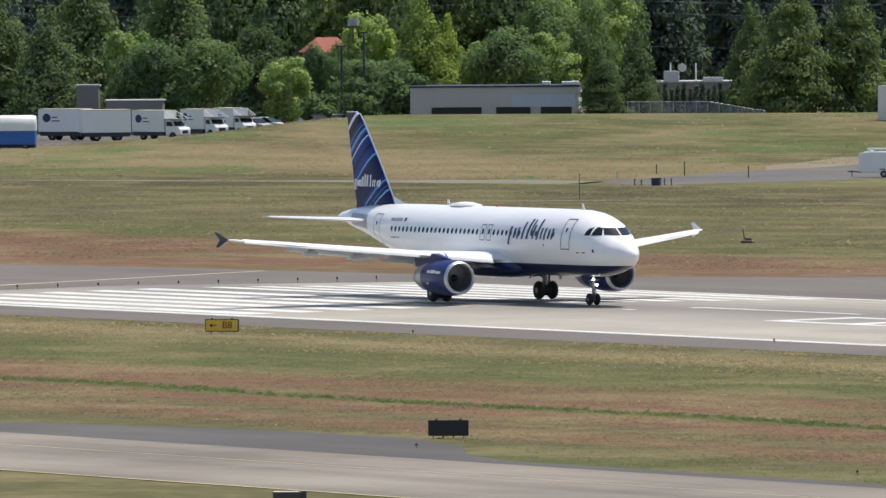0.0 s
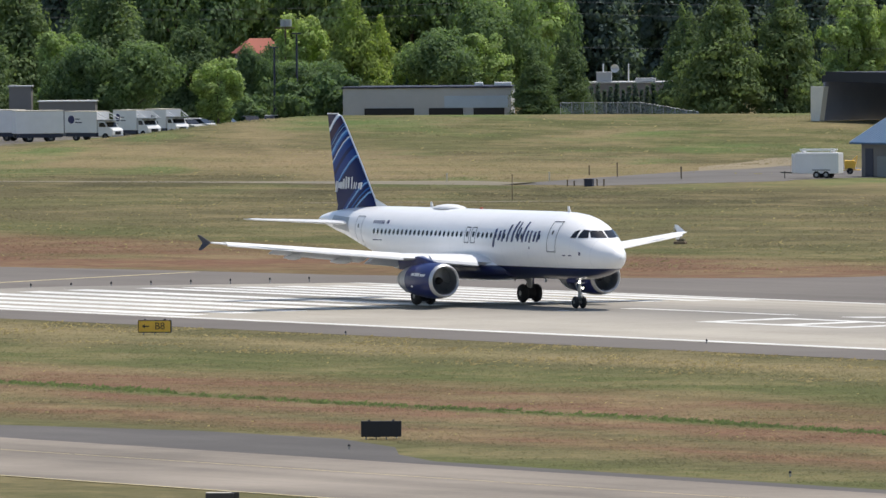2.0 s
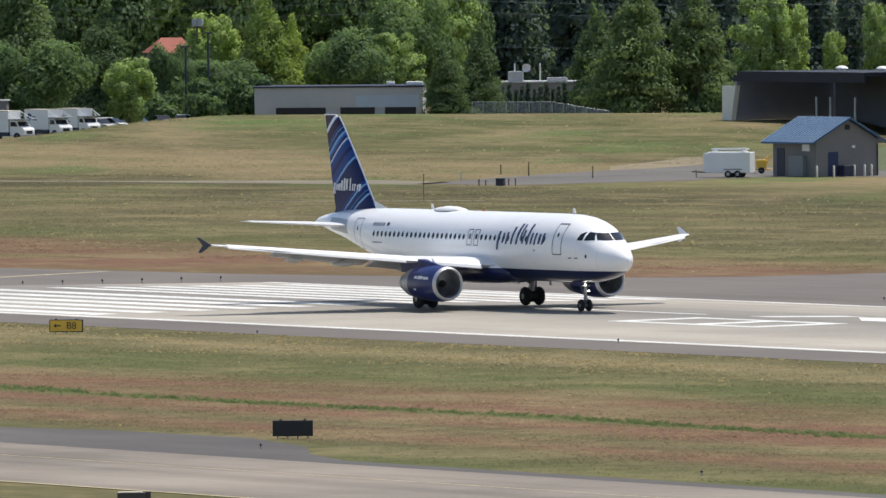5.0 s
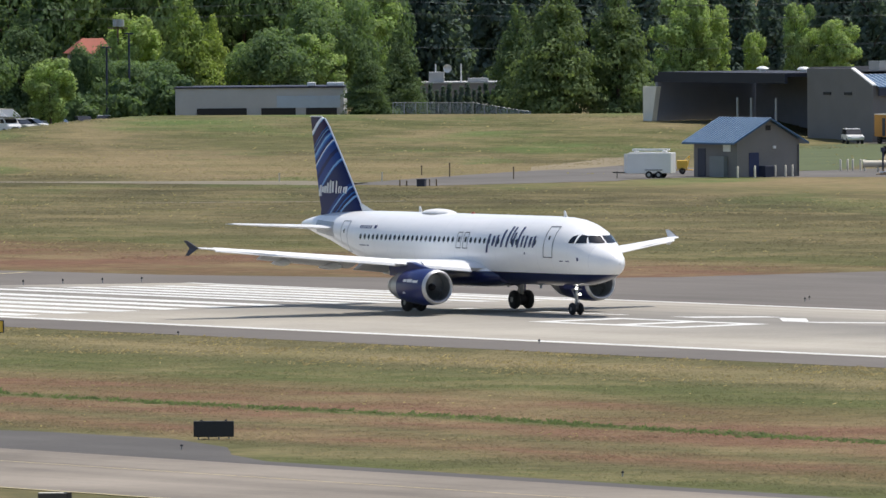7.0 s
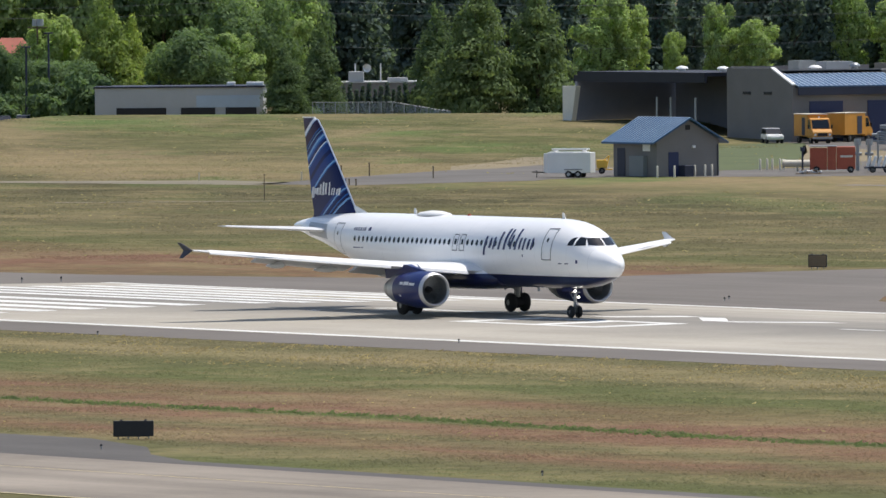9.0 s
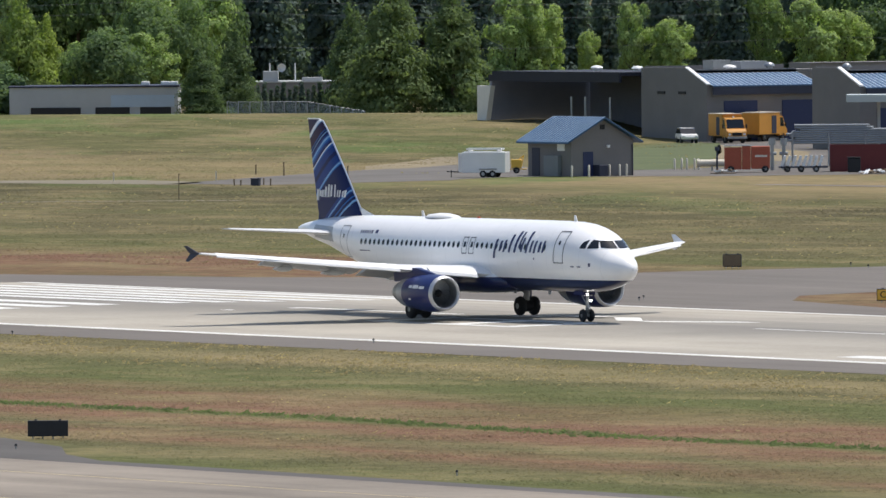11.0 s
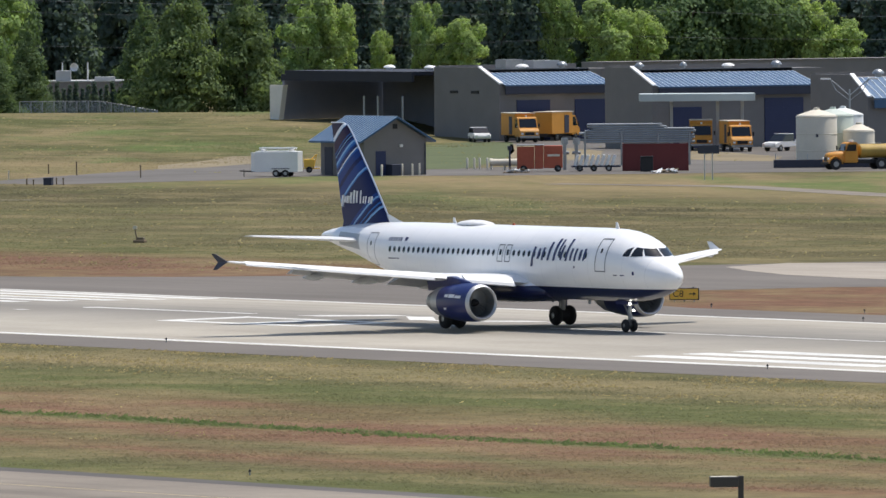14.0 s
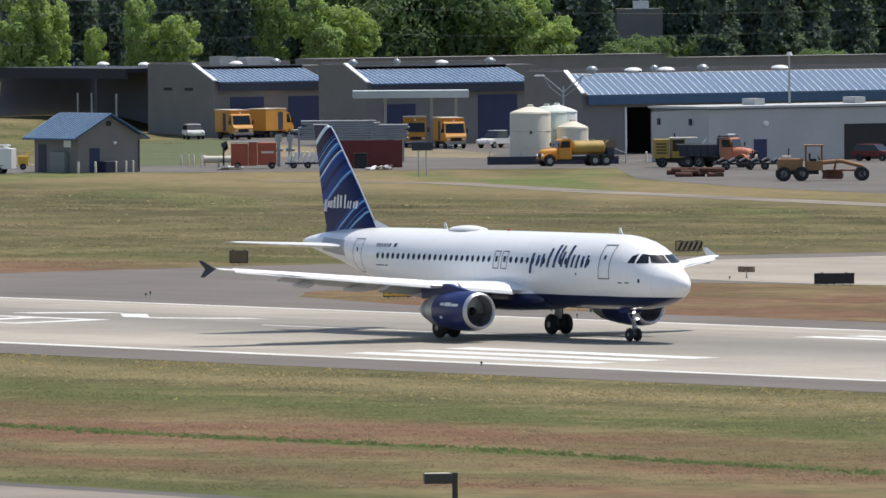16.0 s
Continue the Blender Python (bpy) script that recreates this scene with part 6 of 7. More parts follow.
def cargo_trailer():
    v = thing("cargo_trailer", "white enclosed two-axle cargo trailer on the service road", "trailer", sitting(-331.8, 226.2, RIGHT - 12 + 180))
    b = part("body", boxes((-2.05, 2.05, -1.05, 1.05, 0.45, 2.35), bevel=0.05), "white", v)
    bm = bmesh.new()
    loft(bm, [[(2.05, -1.0, z), (2.05, 1.0, z), (2.55, 0.35, z), (2.55, -0.35, z)] for z in (0.5, 2.25)])
    part("vee_nose", fixed(bm), "white", b)
    part("roof_rack", boxes((-1.5, 1.9, -0.8, 0.8, 2.36, 2.42), (-1.3, -1.2, -0.85, 0.85, 2.42, 2.62), (1.4, 1.5, -0.85, 0.85, 2.42, 2.62), (-1.6, 1.7, -0.7, -0.3, 2.56, 2.72), (-1.6, 1.7, 0.2, 0.7, 2.56, 2.72)), "white", b)
    part("fender", boxes((-1.25, 0.45, 1.0, 1.14, 0.72, 0.84), bevel=0.03), "dull_metal", b)
    part("drawbar", tubes(((2.3, 0.5, 0.5), (3.7, 0, 0.55), 0.05), ((2.3, -0.5, 0.5), (3.7, 0, 0.55), 0.05), ((3.3, 0, 0.0), (3.3, 0, 0.7), 0.04)), "dark", v)
    wheel_pair(v, -0.85, 0.98, 0.33, 0.2)
    wheel_pair(v, 0.05, 0.98, 0.33, 0.2)
    g = thing("yellow_compressor", "small yellow trailer-mounted machine beside the hut", "machine", sitting(-344.4, 237.8, RIGHT))
    part("engine_box", boxes((-0.5, 0.5, -0.4, 0.4, 0.5, 1.3), bevel=0.06), "sign_yellow", g)
    part("frame", tubes(((-0.8, 0, 0.4), (1.0, 0, 0.4), 0.05), ((0.4, 0, 0.4), (0.7, 0, 1.7), 0.04), ((0.7, 0, 1.7), (0.1, 0, 1.2), 0.04)), "sign_yellow", g)
    wheel_pair(g, 0, 0.5, 0.3, 0.18)


cargo_trailer()


def yellow_van(x, y, heading, label, length=6.2):
    v = thing("service_van", label, "truck", sitting(x, y, heading), "yellow airfield service vans")
    part("chassis", boxes((-length / 2, length / 2 - 0.3, -0.6, 0.6, 0.45, 0.8)), "dark", v)
    part("van_body", boxes((-length / 2, length / 2 - 1.7, -1.12, 1.12, 0.75, 3.1), bevel=0.06), "orange", v)
    part("roof_edge", boxes((-length / 2, length / 2 - 1.6, -1.15, 1.15, 3.06, 3.14)), "tank", v)
    cab(v, length / 2 - 1.75, length / 2 - 0.5, 1.08, 0.6, 2.7, "orange", 0.45, 0.85)
    part("beacon", tubes(((length / 2 - 1.2, 0, 2.7), (length / 2 - 1.2, 0, 2.9), 0.1)), "white", v)
    part("side_door", boxes((-0.4, 0.6, -1.15, -1.11, 0.85, 2.75)), "trim_dark", v)
    wheel_pair(v, -length / 2 + 1.3, 0.95, 0.45)
    wheel_pair(v, length / 2 - 1.0, 0.95, 0.45)


yellow_van(-456.9, 338.0, TOWARDS + 18, "yellow-orange airfield van parked by the doors")
yellow_van(-461.6, 345.9, RIGHT + 60, "yellow-orange van with an open side door")
yellow_van(-403.2, 323.8, TOWARDS, "yellow van parked behind the fuel canopy")
yellow_van(-395.0, 322.4, TOWARDS + 10, "yellow-orange van standing under the fuel canopy")
yellow_van(-466.5, 362.9, TOWARDS + 30, "yellow van parked far under the canopy")


def fuel_canopy():
    c = spot(31.6, 1272)
    b = thing("fuel_canopy", "flat grey fuel-station canopy on steel columns", "canopy", pose(c[0], c[1], 0, 0, 0, RIGHT))
    top = 5.76
    part("roof_slab", boxes((-5.85, 5.85, -3, 3, top - 0.75, top), bevel=0.03), "canopy_grey", b)
    for x in (-2.6, 2.1, 4.6):
        part("column", boxes((x - 0.16, x + 0.16, -0.16, 0.16, 0, top - 0.75), bevel=0.02), "wall_light", b)
    for x in (-1.4, 0.9):
        part("fuel_pump", boxes((x - 0.4, x + 0.4, -0.4, 0.4, 0.15, 1.9), bevel=0.04), "wall_light", b)
    part("island", boxes((-4.5, 5.4, -0.8, 0.8, 0, 0.15), bevel=0.04), "wall_light", b)


fuel_canopy()


def storage_tank(x, y, r, h, material, label):
    t = thing("storage_tank", label, "tank", sitting(x, y), "liquid storage tanks")
    bm = bmesh.new()
    prof = [(r, 0), (r, h), (r * 0.96, h + 0.15), (r * 0.45, h + 0.5), (0.3, h + 0.68), (0.28, h + 0.85), (0.02, h + 0.88)]
    loft(bm, [[(p * math.cos(a), p * math.sin(a), z) for a in [2 * math.pi * j / 36 for j in range(36)]] for p, z in prof])
    b = smooth(part("shell", fixed(bm), material, t), 35)
    for z in (h * 0.33, h * 0.66, h):
        bm = bmesh.new()
        loft(bm, [[(p * math.cos(a), p * math.sin(a), zz) for a in [2 * math.pi * j / 36 for j in range(36)]] for p, zz in ((r + 0.005, z - 0.05), (r + 0.03, z - 0.03), (r + 0.03, z + 0.03), (r + 0.005, z + 0.05))], cap0=False, cap1=False)
        part("hoop", fixed(bm), material, b)
    part("lettering_bar", boxes((r * 0.82, r * 0.86, -r * 0.62, -r * 0.2, h * 0.6, h * 0.66)), "trim_dark", b)
    return t


storage_tank(-325.0, 282.5, 1.95, 4.75, "tank", "tall cream plastic liquid tank in the yard")
storage_tank(-327.5, 286.2, 1.95, 4.75, "tank_green", "tall pale green liquid tank in the yard")
storage_tank(-330.6, 289.6, 1.95, 4.75, "tank_white", "tall white liquid tank in the yard")
storage_tank(-324.0, 286.7, 1.5, 3.3, "tank", "squat cream liquid tank beside the tall ones")
wall = thing("containment_wall", "low dark containment wall round the tanks", "wall", pose(*spot(42.7, 1180), 0, 0, 0, RIGHT))
part("kerb", boxes((-6.2, 6.2, -0.15, 0.15, -0.05, 0.75), bevel=0.03), "trim_dark", wall)
for k in (-6.0, -3.0, 5.5):
    part("guard_rail", tubes(((k, -0.1, 0.7), (k, -0.1, 1.3), 0.04)), "wall_light", wall)


def bonneted_cab(v, x0, x1, half, z0, z1, nose, paint, bonnet):
    """A square cab behind a rounded bonnet with arched front mudguards."""
    zm = z0 + (z1 - z0) * 0.55
    bm = bmesh.new()
    loft(bm, [[(x, y, z) for x, z in ((x0, z0), (x1, z0), (x1, zm), (x1 - 0.28, z1 - 0.1), (x1 - 0.5, z1), (x0 + 0.1, z1), (x0, z1 - 0.1))] for y in (-half, half)])
    bmesh.ops.bevel(bm, geom=list(bm.edges), offset=0.07, segments=2, affect="EDGES")
    c = smooth(part("cab", fixed(bm), paint, v), 50)
    bm = bmesh.new()
    bm.faces.new([bm.verts.new(p) for p in ((x1 + 0.0, -half + 0.14, zm + 0.08), (x1 + 0.0, half - 0.14, zm + 0.08), (x1 - 0.24, half - 0.18, z1 - 0.16), (x1 - 0.24, -half + 0.18, z1 - 0.16))])
    part("windscreen", bm, "glass", c)
    for s in (-1, 1):
        y = s * (half + 0.006)
        bm = bmesh.new()
        bm.faces.new([bm.verts.new(p) for p in ((x0 + 0.2, y, zm + 0.04), (x1 - 0.14, y, zm + 0.04), (x1 - 0.36, y, z1 - 0.2), (x0 + 0.2, y, z1 - 0.2))])
        part("side_window", bm, "glass", c)
        part("mirror", tubes(((x1 - 0.1, s * half, zm + 0.3), (x1 + 0.05, s * (half + 0.25), zm + 0.3), 0.02), ((x1 + 0.05, s * (half + 0.25), zm + 0.1), (x1 + 0.05, s * (half + 0.25), zm + 0.5), 0.07)), "dark", c)
    bm = bmesh.new()
    rings = []
    for x, w, zt in ((x1 - 0.06, half * 0.86, zm + 0.02), (x1 + nose * 0.35, half * 0.80, zm), (x1 + nose * 0.75, half * 0.70, zm - 0.08), (x1 + nose * 0.94, half * 0.62, zm - 0.2), (x1 + nose, half * 0.52, zm - 0.36)):
        zb = z0 + 0.05
        rings.append([(x, w * math.copysign(abs(math.cos(q)) ** 0.55, math.cos(q)), zb + (zt - zb) * math.sin(q) ** 0.55) for q in [math.pi * k / 14 for k in range(15)]])
    loft(bm, rings)
    hood = smooth(part("bonnet", fixed(bm), bonnet, v, "rounded sun-bleached bonnet"), 50)
    part("grille", boxes((x1 + nose - 0.02, x1 + nose + 0.03, -half * 0.4, half * 0.4, z0 + 0.12, zm - 0.5), bevel=0.01), "dark", hood)
    part("bumper", boxes((x1 + nose + 0.02, x1 + nose + 0.16, -half, half, z0 - 0.16, z0 + 0.06), bevel=0.03), "dark", hood)
    for s in (-1, 1):
        bm = bmesh.new()
        cx, cz = x1 + nose * 0.55, z0 - 0.12
        loft(bm, [[(cx + r * math.cos(q), y, cz + r * math.sin(q)) for r, y in ((0.70, s * (half - 0.42)), (0.70, s * (half + 0.06)), (0.63, s * (half + 0.06)), (0.63, s * (half - 0.42)))] for q in [math.pi * (0.02 + 0.98 * k / 12) for k in range(13)]])
        smooth(part("mudguard", fixed(bm), bonnet, v), 40)
        part("headlight", tubes(((cx + 0.62, s * (half - 0.2), cz + 0.5), (cx + 0.72, s * (half - 0.2), cz + 0.5), 0.11), n=12), "white", hood)
    return c


def tanker_truck():
    v = thing("tanker_truck", "orange bonneted tanker truck with a long yellow tank", "truck", sitting(-312.9, 279.1, RIGHT + 180 + 16))
    part("chassis", boxes((-3.5, 3.2, -0.5, 0.5, 0.55, 0.9)), "dark", v)
    bm = bmesh.new()
    loft(bm, [[(x, 0.92 * k * math.cos(a), 1.72 + 0.66 * k * math.sin(a)) for a in [2 * math.pi * j / 24 for j in range(24)]] for x, k in ((-2.7, 0.75), (-2.55, 1), (0.35, 1), (0.5, 0.75))])
    tank = smooth(part("tank_body", fixed(bm), "truck_yellow", v), 40)
    for x in (-2.3, -1.1, 0.1):
        bm = bmesh.new()
        loft(bm, [[(x + o, 0.94 * math.cos(a), 1.72 + 0.68 * math.sin(a)) for a in [2 * math.pi * j / 24 for j in range(24)]] for o in (0.0, 0.08)])
        part("tank_strap", fixed(bm), "truck_yellow", tank)
    part("filler_hatch", tubes(((-1.6, 0, 2.35), (-1.6, 0, 2.52), 0.25), n=14), "dull_metal", tank)
    bonneted_cab(v, 0.7, 2.05, 0.98, 0.65, 2.55, 1.55, "orange", "orange")
    part("light_bar", boxes((1.0, 1.25, -0.5, 0.5, 2.55, 2.75), bevel=0.04), "white", v)
    part("pump_gear", boxes((-3.6, -2.85, -0.7, 0.7, 0.85, 1.7), bevel=0.08), "trim_dark", v)
    part("hose_reel", tubes(((-3.3, -0.5, 1.95), (-3.3, 0.5, 1.95), 0.4), ((-3.3, -0.6, 1.95), (-3.3, -0.5, 1.95), 0.52), ((-3.3, 0.5, 1.95), (-3.3, 0.6, 1.95), 0.52), n=16), "wood", v)
    part("spray_boom", tubes(((-3.9, -1.0, 0.7), (-3.9, 1.0, 0.7), 0.05), ((-3.5, -0.6, 0.8), (-3.9, -0.6, 0.7), 0.05), ((-3.5, 0.6, 0.8), (-3.9, 0.6, 0.7), 0.05)), "dark", v)
    part("side_step", boxes((0.75, 1.7, -1.12, -0.98, 0.5, 0.62), (0.75, 1.7, 0.98, 1.12, 0.5, 0.62)), "dark", v)
    wheel_pair(v, 2.9, 0.92, 0.52, 0.3)
    wheel_pair(v, -1.55, 0.92, 0.52, 0.4)
    wheel_pair(v, -2.65, 0.92, 0.52, 0.4)


tanker_truck()


def dump_truck():
    v = thing("dump_truck", "black-bodied dump truck with a faded red-orange bonneted cab", "truck", sitting(-296.0, 283.3, RIGHT - 30))
    part("chassis", boxes((-3.6, 3.2, -0.5, 0.5, 0.6, 1.0)), "dark", v)
    bm = bmesh.new()
    loft(bm, [[(-3.7, s * 1.15, 1.05), (0.3, s * 1.15, 1.05), (0.4, s * 1.2, 2.2), (-3.9, s * 1.2, 2.1)] for s in (-1, 1)])
    bed = part("dump_body", fixed(bm), "trim_dark", v, "black steel dump body")
    for k in range(6):
        for s in (-1, 1):
            part("body_rib", boxes((-3.5 + 0.7 * k, -3.4 + 0.7 * k, s * 1.2 - 0.05, s * 1.2 + 0.05, 1.1, 2.1)), "trim_dark", bed)
    for s in (-1, 1):
        part("top_rail", boxes((-3.95, 0.45, s * 1.2 - 0.06, s * 1.2 + 0.06, 2.1, 2.22), bevel=0.02), "dull_metal", bed)
    part("headboard", boxes((0.42, 0.52, -1.2, 1.2, 1.05, 2.75)), "trim_dark", bed)
    part("cab_guard", boxes((0.42, 1.5, -1.15, 1.15, 2.86, 2.96), bevel=0.02), "trim_dark", bed)
    bonneted_cab(v, 0.65, 2.0, 1.05, 0.7, 2.8, 1.5, "plough_red", "plough_red")
    part("light_bar", boxes((1.1, 1.35, -0.7, 0.7, 2.98, 3.12), bevel=0.03), "white", v)
    part("plough_frame", tubes(((3.8, -1, 0.5), (3.8, 1, 0.5), 0.08), ((3.8, -0.8, 0.5), (3.8, -0.5, 1.6), 0.06), ((3.8, 0.8, 0.5), (3.8, 0.5, 1.6), 0.06), ((3.8, -0.6, 1.5), (3.8, 0.6, 1.5), 0.06), ((3.4, 0, 0.6), (3.8, 0, 1.5), 0.07)), "dark", v)
    part("exhaust_stack", tubes(((0.6, -1.0, 1.2), (0.6, -1.0, 3.2), 0.06)), "galvanised", v)
    wheel_pair(v, 2.82, 0.98, 0.52, 0.3)
    wheel_pair(v, -1.5, 0.98, 0.52, 0.42)
    wheel_pair(v, -2.65, 0.98, 0.52, 0.42)


dump_truck()


def sweeper_truck():
    v = thing("sweeper_truck", "yellow runway sweeper truck with a dark chassis", "truck", sitting(-299.4, 281.2, RIGHT))
    part("chassis", boxes((-2.2, 2.6, -0.5, 0.5, 0.5, 0.9)), "dark", v)
    part("engine_housing", boxes((-2.4, -0.9, -1.0, 1.0, 0.85, 2.65), bevel=0.06), "truck_yellow", v, "dull yellow engine housing")
    for k in range(4):
        part("louvre", boxes((-2.15, -1.2, -1.03, -0.99, 1.3 + 0.28 * k, 1.42 + 0.28 * k)), "dark", v)
    part("cab_frame", boxes((-0.75, -0.65, -0.95, -0.85, 0.9, 2.7), (0.45, 0.55, -0.95, -0.85, 0.9, 2.7), (-0.75, -0.65, 0.85, 0.95, 0.9, 2.7), (0.45, 0.55, 0.85, 0.95, 0.9, 2.7), (-0.75, 0.55, -0.95, 0.95, 0.9, 1.5)), "truck_yellow", v)
    part("cab_glass", boxes((-0.68, 0.48, -0.88, 0.88, 1.5, 2.6)), "glass", v)
    part("cab_roof", boxes((-0.85, 1.7, -1.0, 1.0, 2.68, 2.8), bevel=0.03), "tank", v)
    part("beacon", tubes(((-0.4, 0, 2.8), (-0.4, 0, 3.2), 0.09)), "dark", v)
    part("hydraulic_tank", boxes((0.7, 2.3, -0.8, 0.8, 0.9, 1.35), bevel=0.05), "wall_light", v)
    part("lift_arm", tubes(((1.6, -0.6, 1.3), (2.5, -0.6, 2.6), 0.06), ((1.6, 0.6, 1.3), (2.5, 0.6, 2.6), 0.06)), "white", v)
    wheel_pair(v, -1.6, 0.9, 0.48, 0.34)
    wheel_pair(v, 0.4, 0.9, 0.48, 0.34)
    wheel_pair(v, 1.9, 0.9, 0.48, 0.34)


sweeper_truck()


def road_grader():
    v = thing("motor_grader", "weathered yellow motor grader with tall cab", "grader", sitting(-242.0, 254.2, RIGHT))
    part("engine_hood", boxes((-3.4, -1.2, -0.65, 0.65, 0.9, 2.0), bevel=0.1), "grader_yellow", v)
    part("rear_frame", boxes((-3.2, 0.2, -0.5, 0.5, 0.6, 0.95)), "dark", v)
    part("exhaust", tubes(((-2.4, 0.3, 1.9), (-2.4, 0.3, 2.9), 0.06)), "dark", v)
    c = part("cab_frame", boxes((-0.95, -0.85, -0.8, -0.7, 1.0, 3.1), (-0.95, -0.85, 0.7, 0.8, 1.0, 3.1), (0.45, 0.55, -0.7, -0.6, 1.0, 3.1), (0.45, 0.55, 0.6, 0.7, 1.0, 3.1), (-0.95, 0.55, -0.75, 0.75, 0.95, 1.75)), "grader_yellow", v)
    part("cab_seat", boxes((-0.6, 0.0, -0.3, 0.3, 1.75, 1.95), (-0.65, -0.5, -0.3, 0.3, 1.9, 2.45), bevel=0.04), "dark", c)
    part("steering_column", tubes(((0.35, 0, 1.75), (0.2, 0, 2.2), 0.05)), "dark", c)
    part("fuel_cap", boxes((-3.0, -2.2, -0.35, 0.35, 2.0, 2.25), bevel=0.06), "tank", v)
    part("cab_roof", boxes((-1.05, 0.65, -0.85, 0.85, 3.05, 3.2), bevel=0.04), "grader_yellow", c)
    part("main_beam", tubes(((0.4, 0, 1.6), (2.2, 0, 1.75), 0.2), ((2.2, 0, 1.75), (4.1, 0, 1.25), 0.18), ((4.0, 0, 1.3), (4.0, 0, 0.7), 0.15), ((4.0, -0.9, 0.65), (4.0, 0.9, 0.65), 0.1)), "grader_yellow", v)
    part("draw_circle", tubes(((1.6, 0, 0.9), (1.6, 0, 1.0), 0.75), ((4.0, 0, 0.9), (2.2, 0.5, 0.95), 0.08), ((4.0, 0, 0.9), (2.2, -0.5, 0.95), 0.08), ((1.6, 0.5, 1.0), (1.8, 0.5, 1.9), 0.06), ((1.6, -0.5, 1.0), (1.8, -0.5, 1.9), 0.06), n=16), "grader_rust", v)
    bm = bmesh.new()
    loft(bm, [[(1.3 + 0.25 * math.sin(a), s * 1.7, 0.55 - 0.4 * math.cos(a)) for a in (0.2, 0.8, 1.6, 2.4, 3.0)] + [(1.25 + 0.25 * math.sin(a), s * 1.7, 0.55 - 0.4 * math.cos(a)) for a in (3.0, 2.4, 1.6, 0.8, 0.2)] for s in (-1, 1)])
    bmesh.ops.rotate(bm, cent=(1.3, 0, 0.5), matrix=Matrix.Rotation(0.5, 3, "Z"), verts=bm.verts)
    part("blade", fixed(bm), "grader_rust", v)
    for x in (-2.9, -1.35):
        wheel_pair(v, x, 0.95, 0.64, 0.38)
    wheel_pair(v, 4.0, 0.95, 0.62, 0.36)


road_grader()


# ---- the yard beside the hut
def shipping_container():
    v = thing("shipping_container", "maroon corrugated twenty-foot container", "container", sitting(-323.2, 262.7, RIGHT))
    b = part("shell", boxes((-3.05, 3.05, 0, 2.4, 0.1, 2.5)), "maroon", v)
    part("corner_frame", boxes((-3.08, -2.95, -0.06, 2.44, 0, 2.56), (2.95, 3.08, -0.06, 2.44, 0, 2.56), (-3.08, 3.08, -0.06, 0.04, 2.42, 2.56), (-3.08, 3.08, -0.06, 0.04, 0.0, 0.14)), "maroon", v)
    for i in range(20):
        part("corrugation", boxes((-2.85 + 0.29 * i, -2.70 + 0.29 * i, -0.035, 0.0, 0.16, 2.4)), "maroon", b)
    t = thing("black_bin", "black bin standing against the container", "bin", sitting(-321.2, 260.3, RIGHT))
    part("bin_body", boxes((-0.6, 0.6, -0.4, 0.4, 0.0, 1.35), bevel=0.08), "dark", t)
    part("bin_lid", boxes((-0.64, 0.64, -0.44, 0.44, 1.35, 1.45), bevel=0.03), "dark", t)


shipping_container()


def rail_stack():
    v = thing("steel_rail_rack", "rack of long galvanised rails and pipes stored above the container", "rack", sitting(-347.2, 277.2, RIGHT))
    for x in (-5.0, -1.5, 2.0, 5.0):
        for y in (-0.9, 0.9):
            part("upright", boxes((x - 0.08, x + 0.08, y * 1.12 - 0.08, y * 1.12 + 0.08, 0, 3.3)), "dull_metal", v)
    for x in (-5.0, -1.5, 2.0, 5.0):
        part("cross_arm", boxes((x - 0.06, x + 0.06, -1.0, 1.0, 2.05, 2.13)), "dull_metal", v)
    k = 0
    for z, n, L, o in ((2.24, 7, 5.3, 0.2), (2.45, 7, 5.4, -0.1), (2.66, 7, 5.2, 0.3), (2.87, 7, 5.4, 0.1), (3.07, 7, 5.4, -0.2), (3.28, 7, 5.3, 0.3), (3.49, 6, 5.0, 0.5), (3.70, 5, 3.8, -1.0), (3.91, 4, 3.6, -1.2)):
        for i in range(n):
            part("steel_pipe", tubes(((-L + o + 0.2 * ((k * 7) % 5) * 0.3, -0.85 + 0.26 * i, z), (L + o - 0.2 * ((k * 3) % 5) * 0.3, -0.85 + 0.26 * i, z), 0.11), n=8), "galvanised", v)
            k += 1


rail_stack()


def red_enclosure():
    v = thing("pump_trailer", "faded red two-box pump trailer on small wheels", "trailer", sitting(-329.3, 253.7, RIGHT))
    part("pump_box", boxes((-2.1, -0.5, -0.8, 0.8, 0.3, 2.35), bevel=0.04), "rust", v)
    part("pump_box", boxes((-0.45, 0.35, -0.85, 0.85, 0.3, 2.5), bevel=0.04), "rust", v)
    b = part("pump_box", boxes((0.4, 2.15, -0.8, 0.8, 0.35, 2.45), bevel=0.04), "rust", v)
    part("lettering_bar", boxes((0.75, 1.9, -0.815, -0.8, 1.45, 1.65)), "tank", b)
    part("lid", boxes((-2.15, 0.4, -0.9, 0.9, 2.48, 2.56)), "dull_metal", v)
    wheel_pair(v, 1.7, 0.75, 0.32, 0.2)
    wheel_pair(v, -1.5, 0.75, 0.32, 0.2)


red_enclosure()


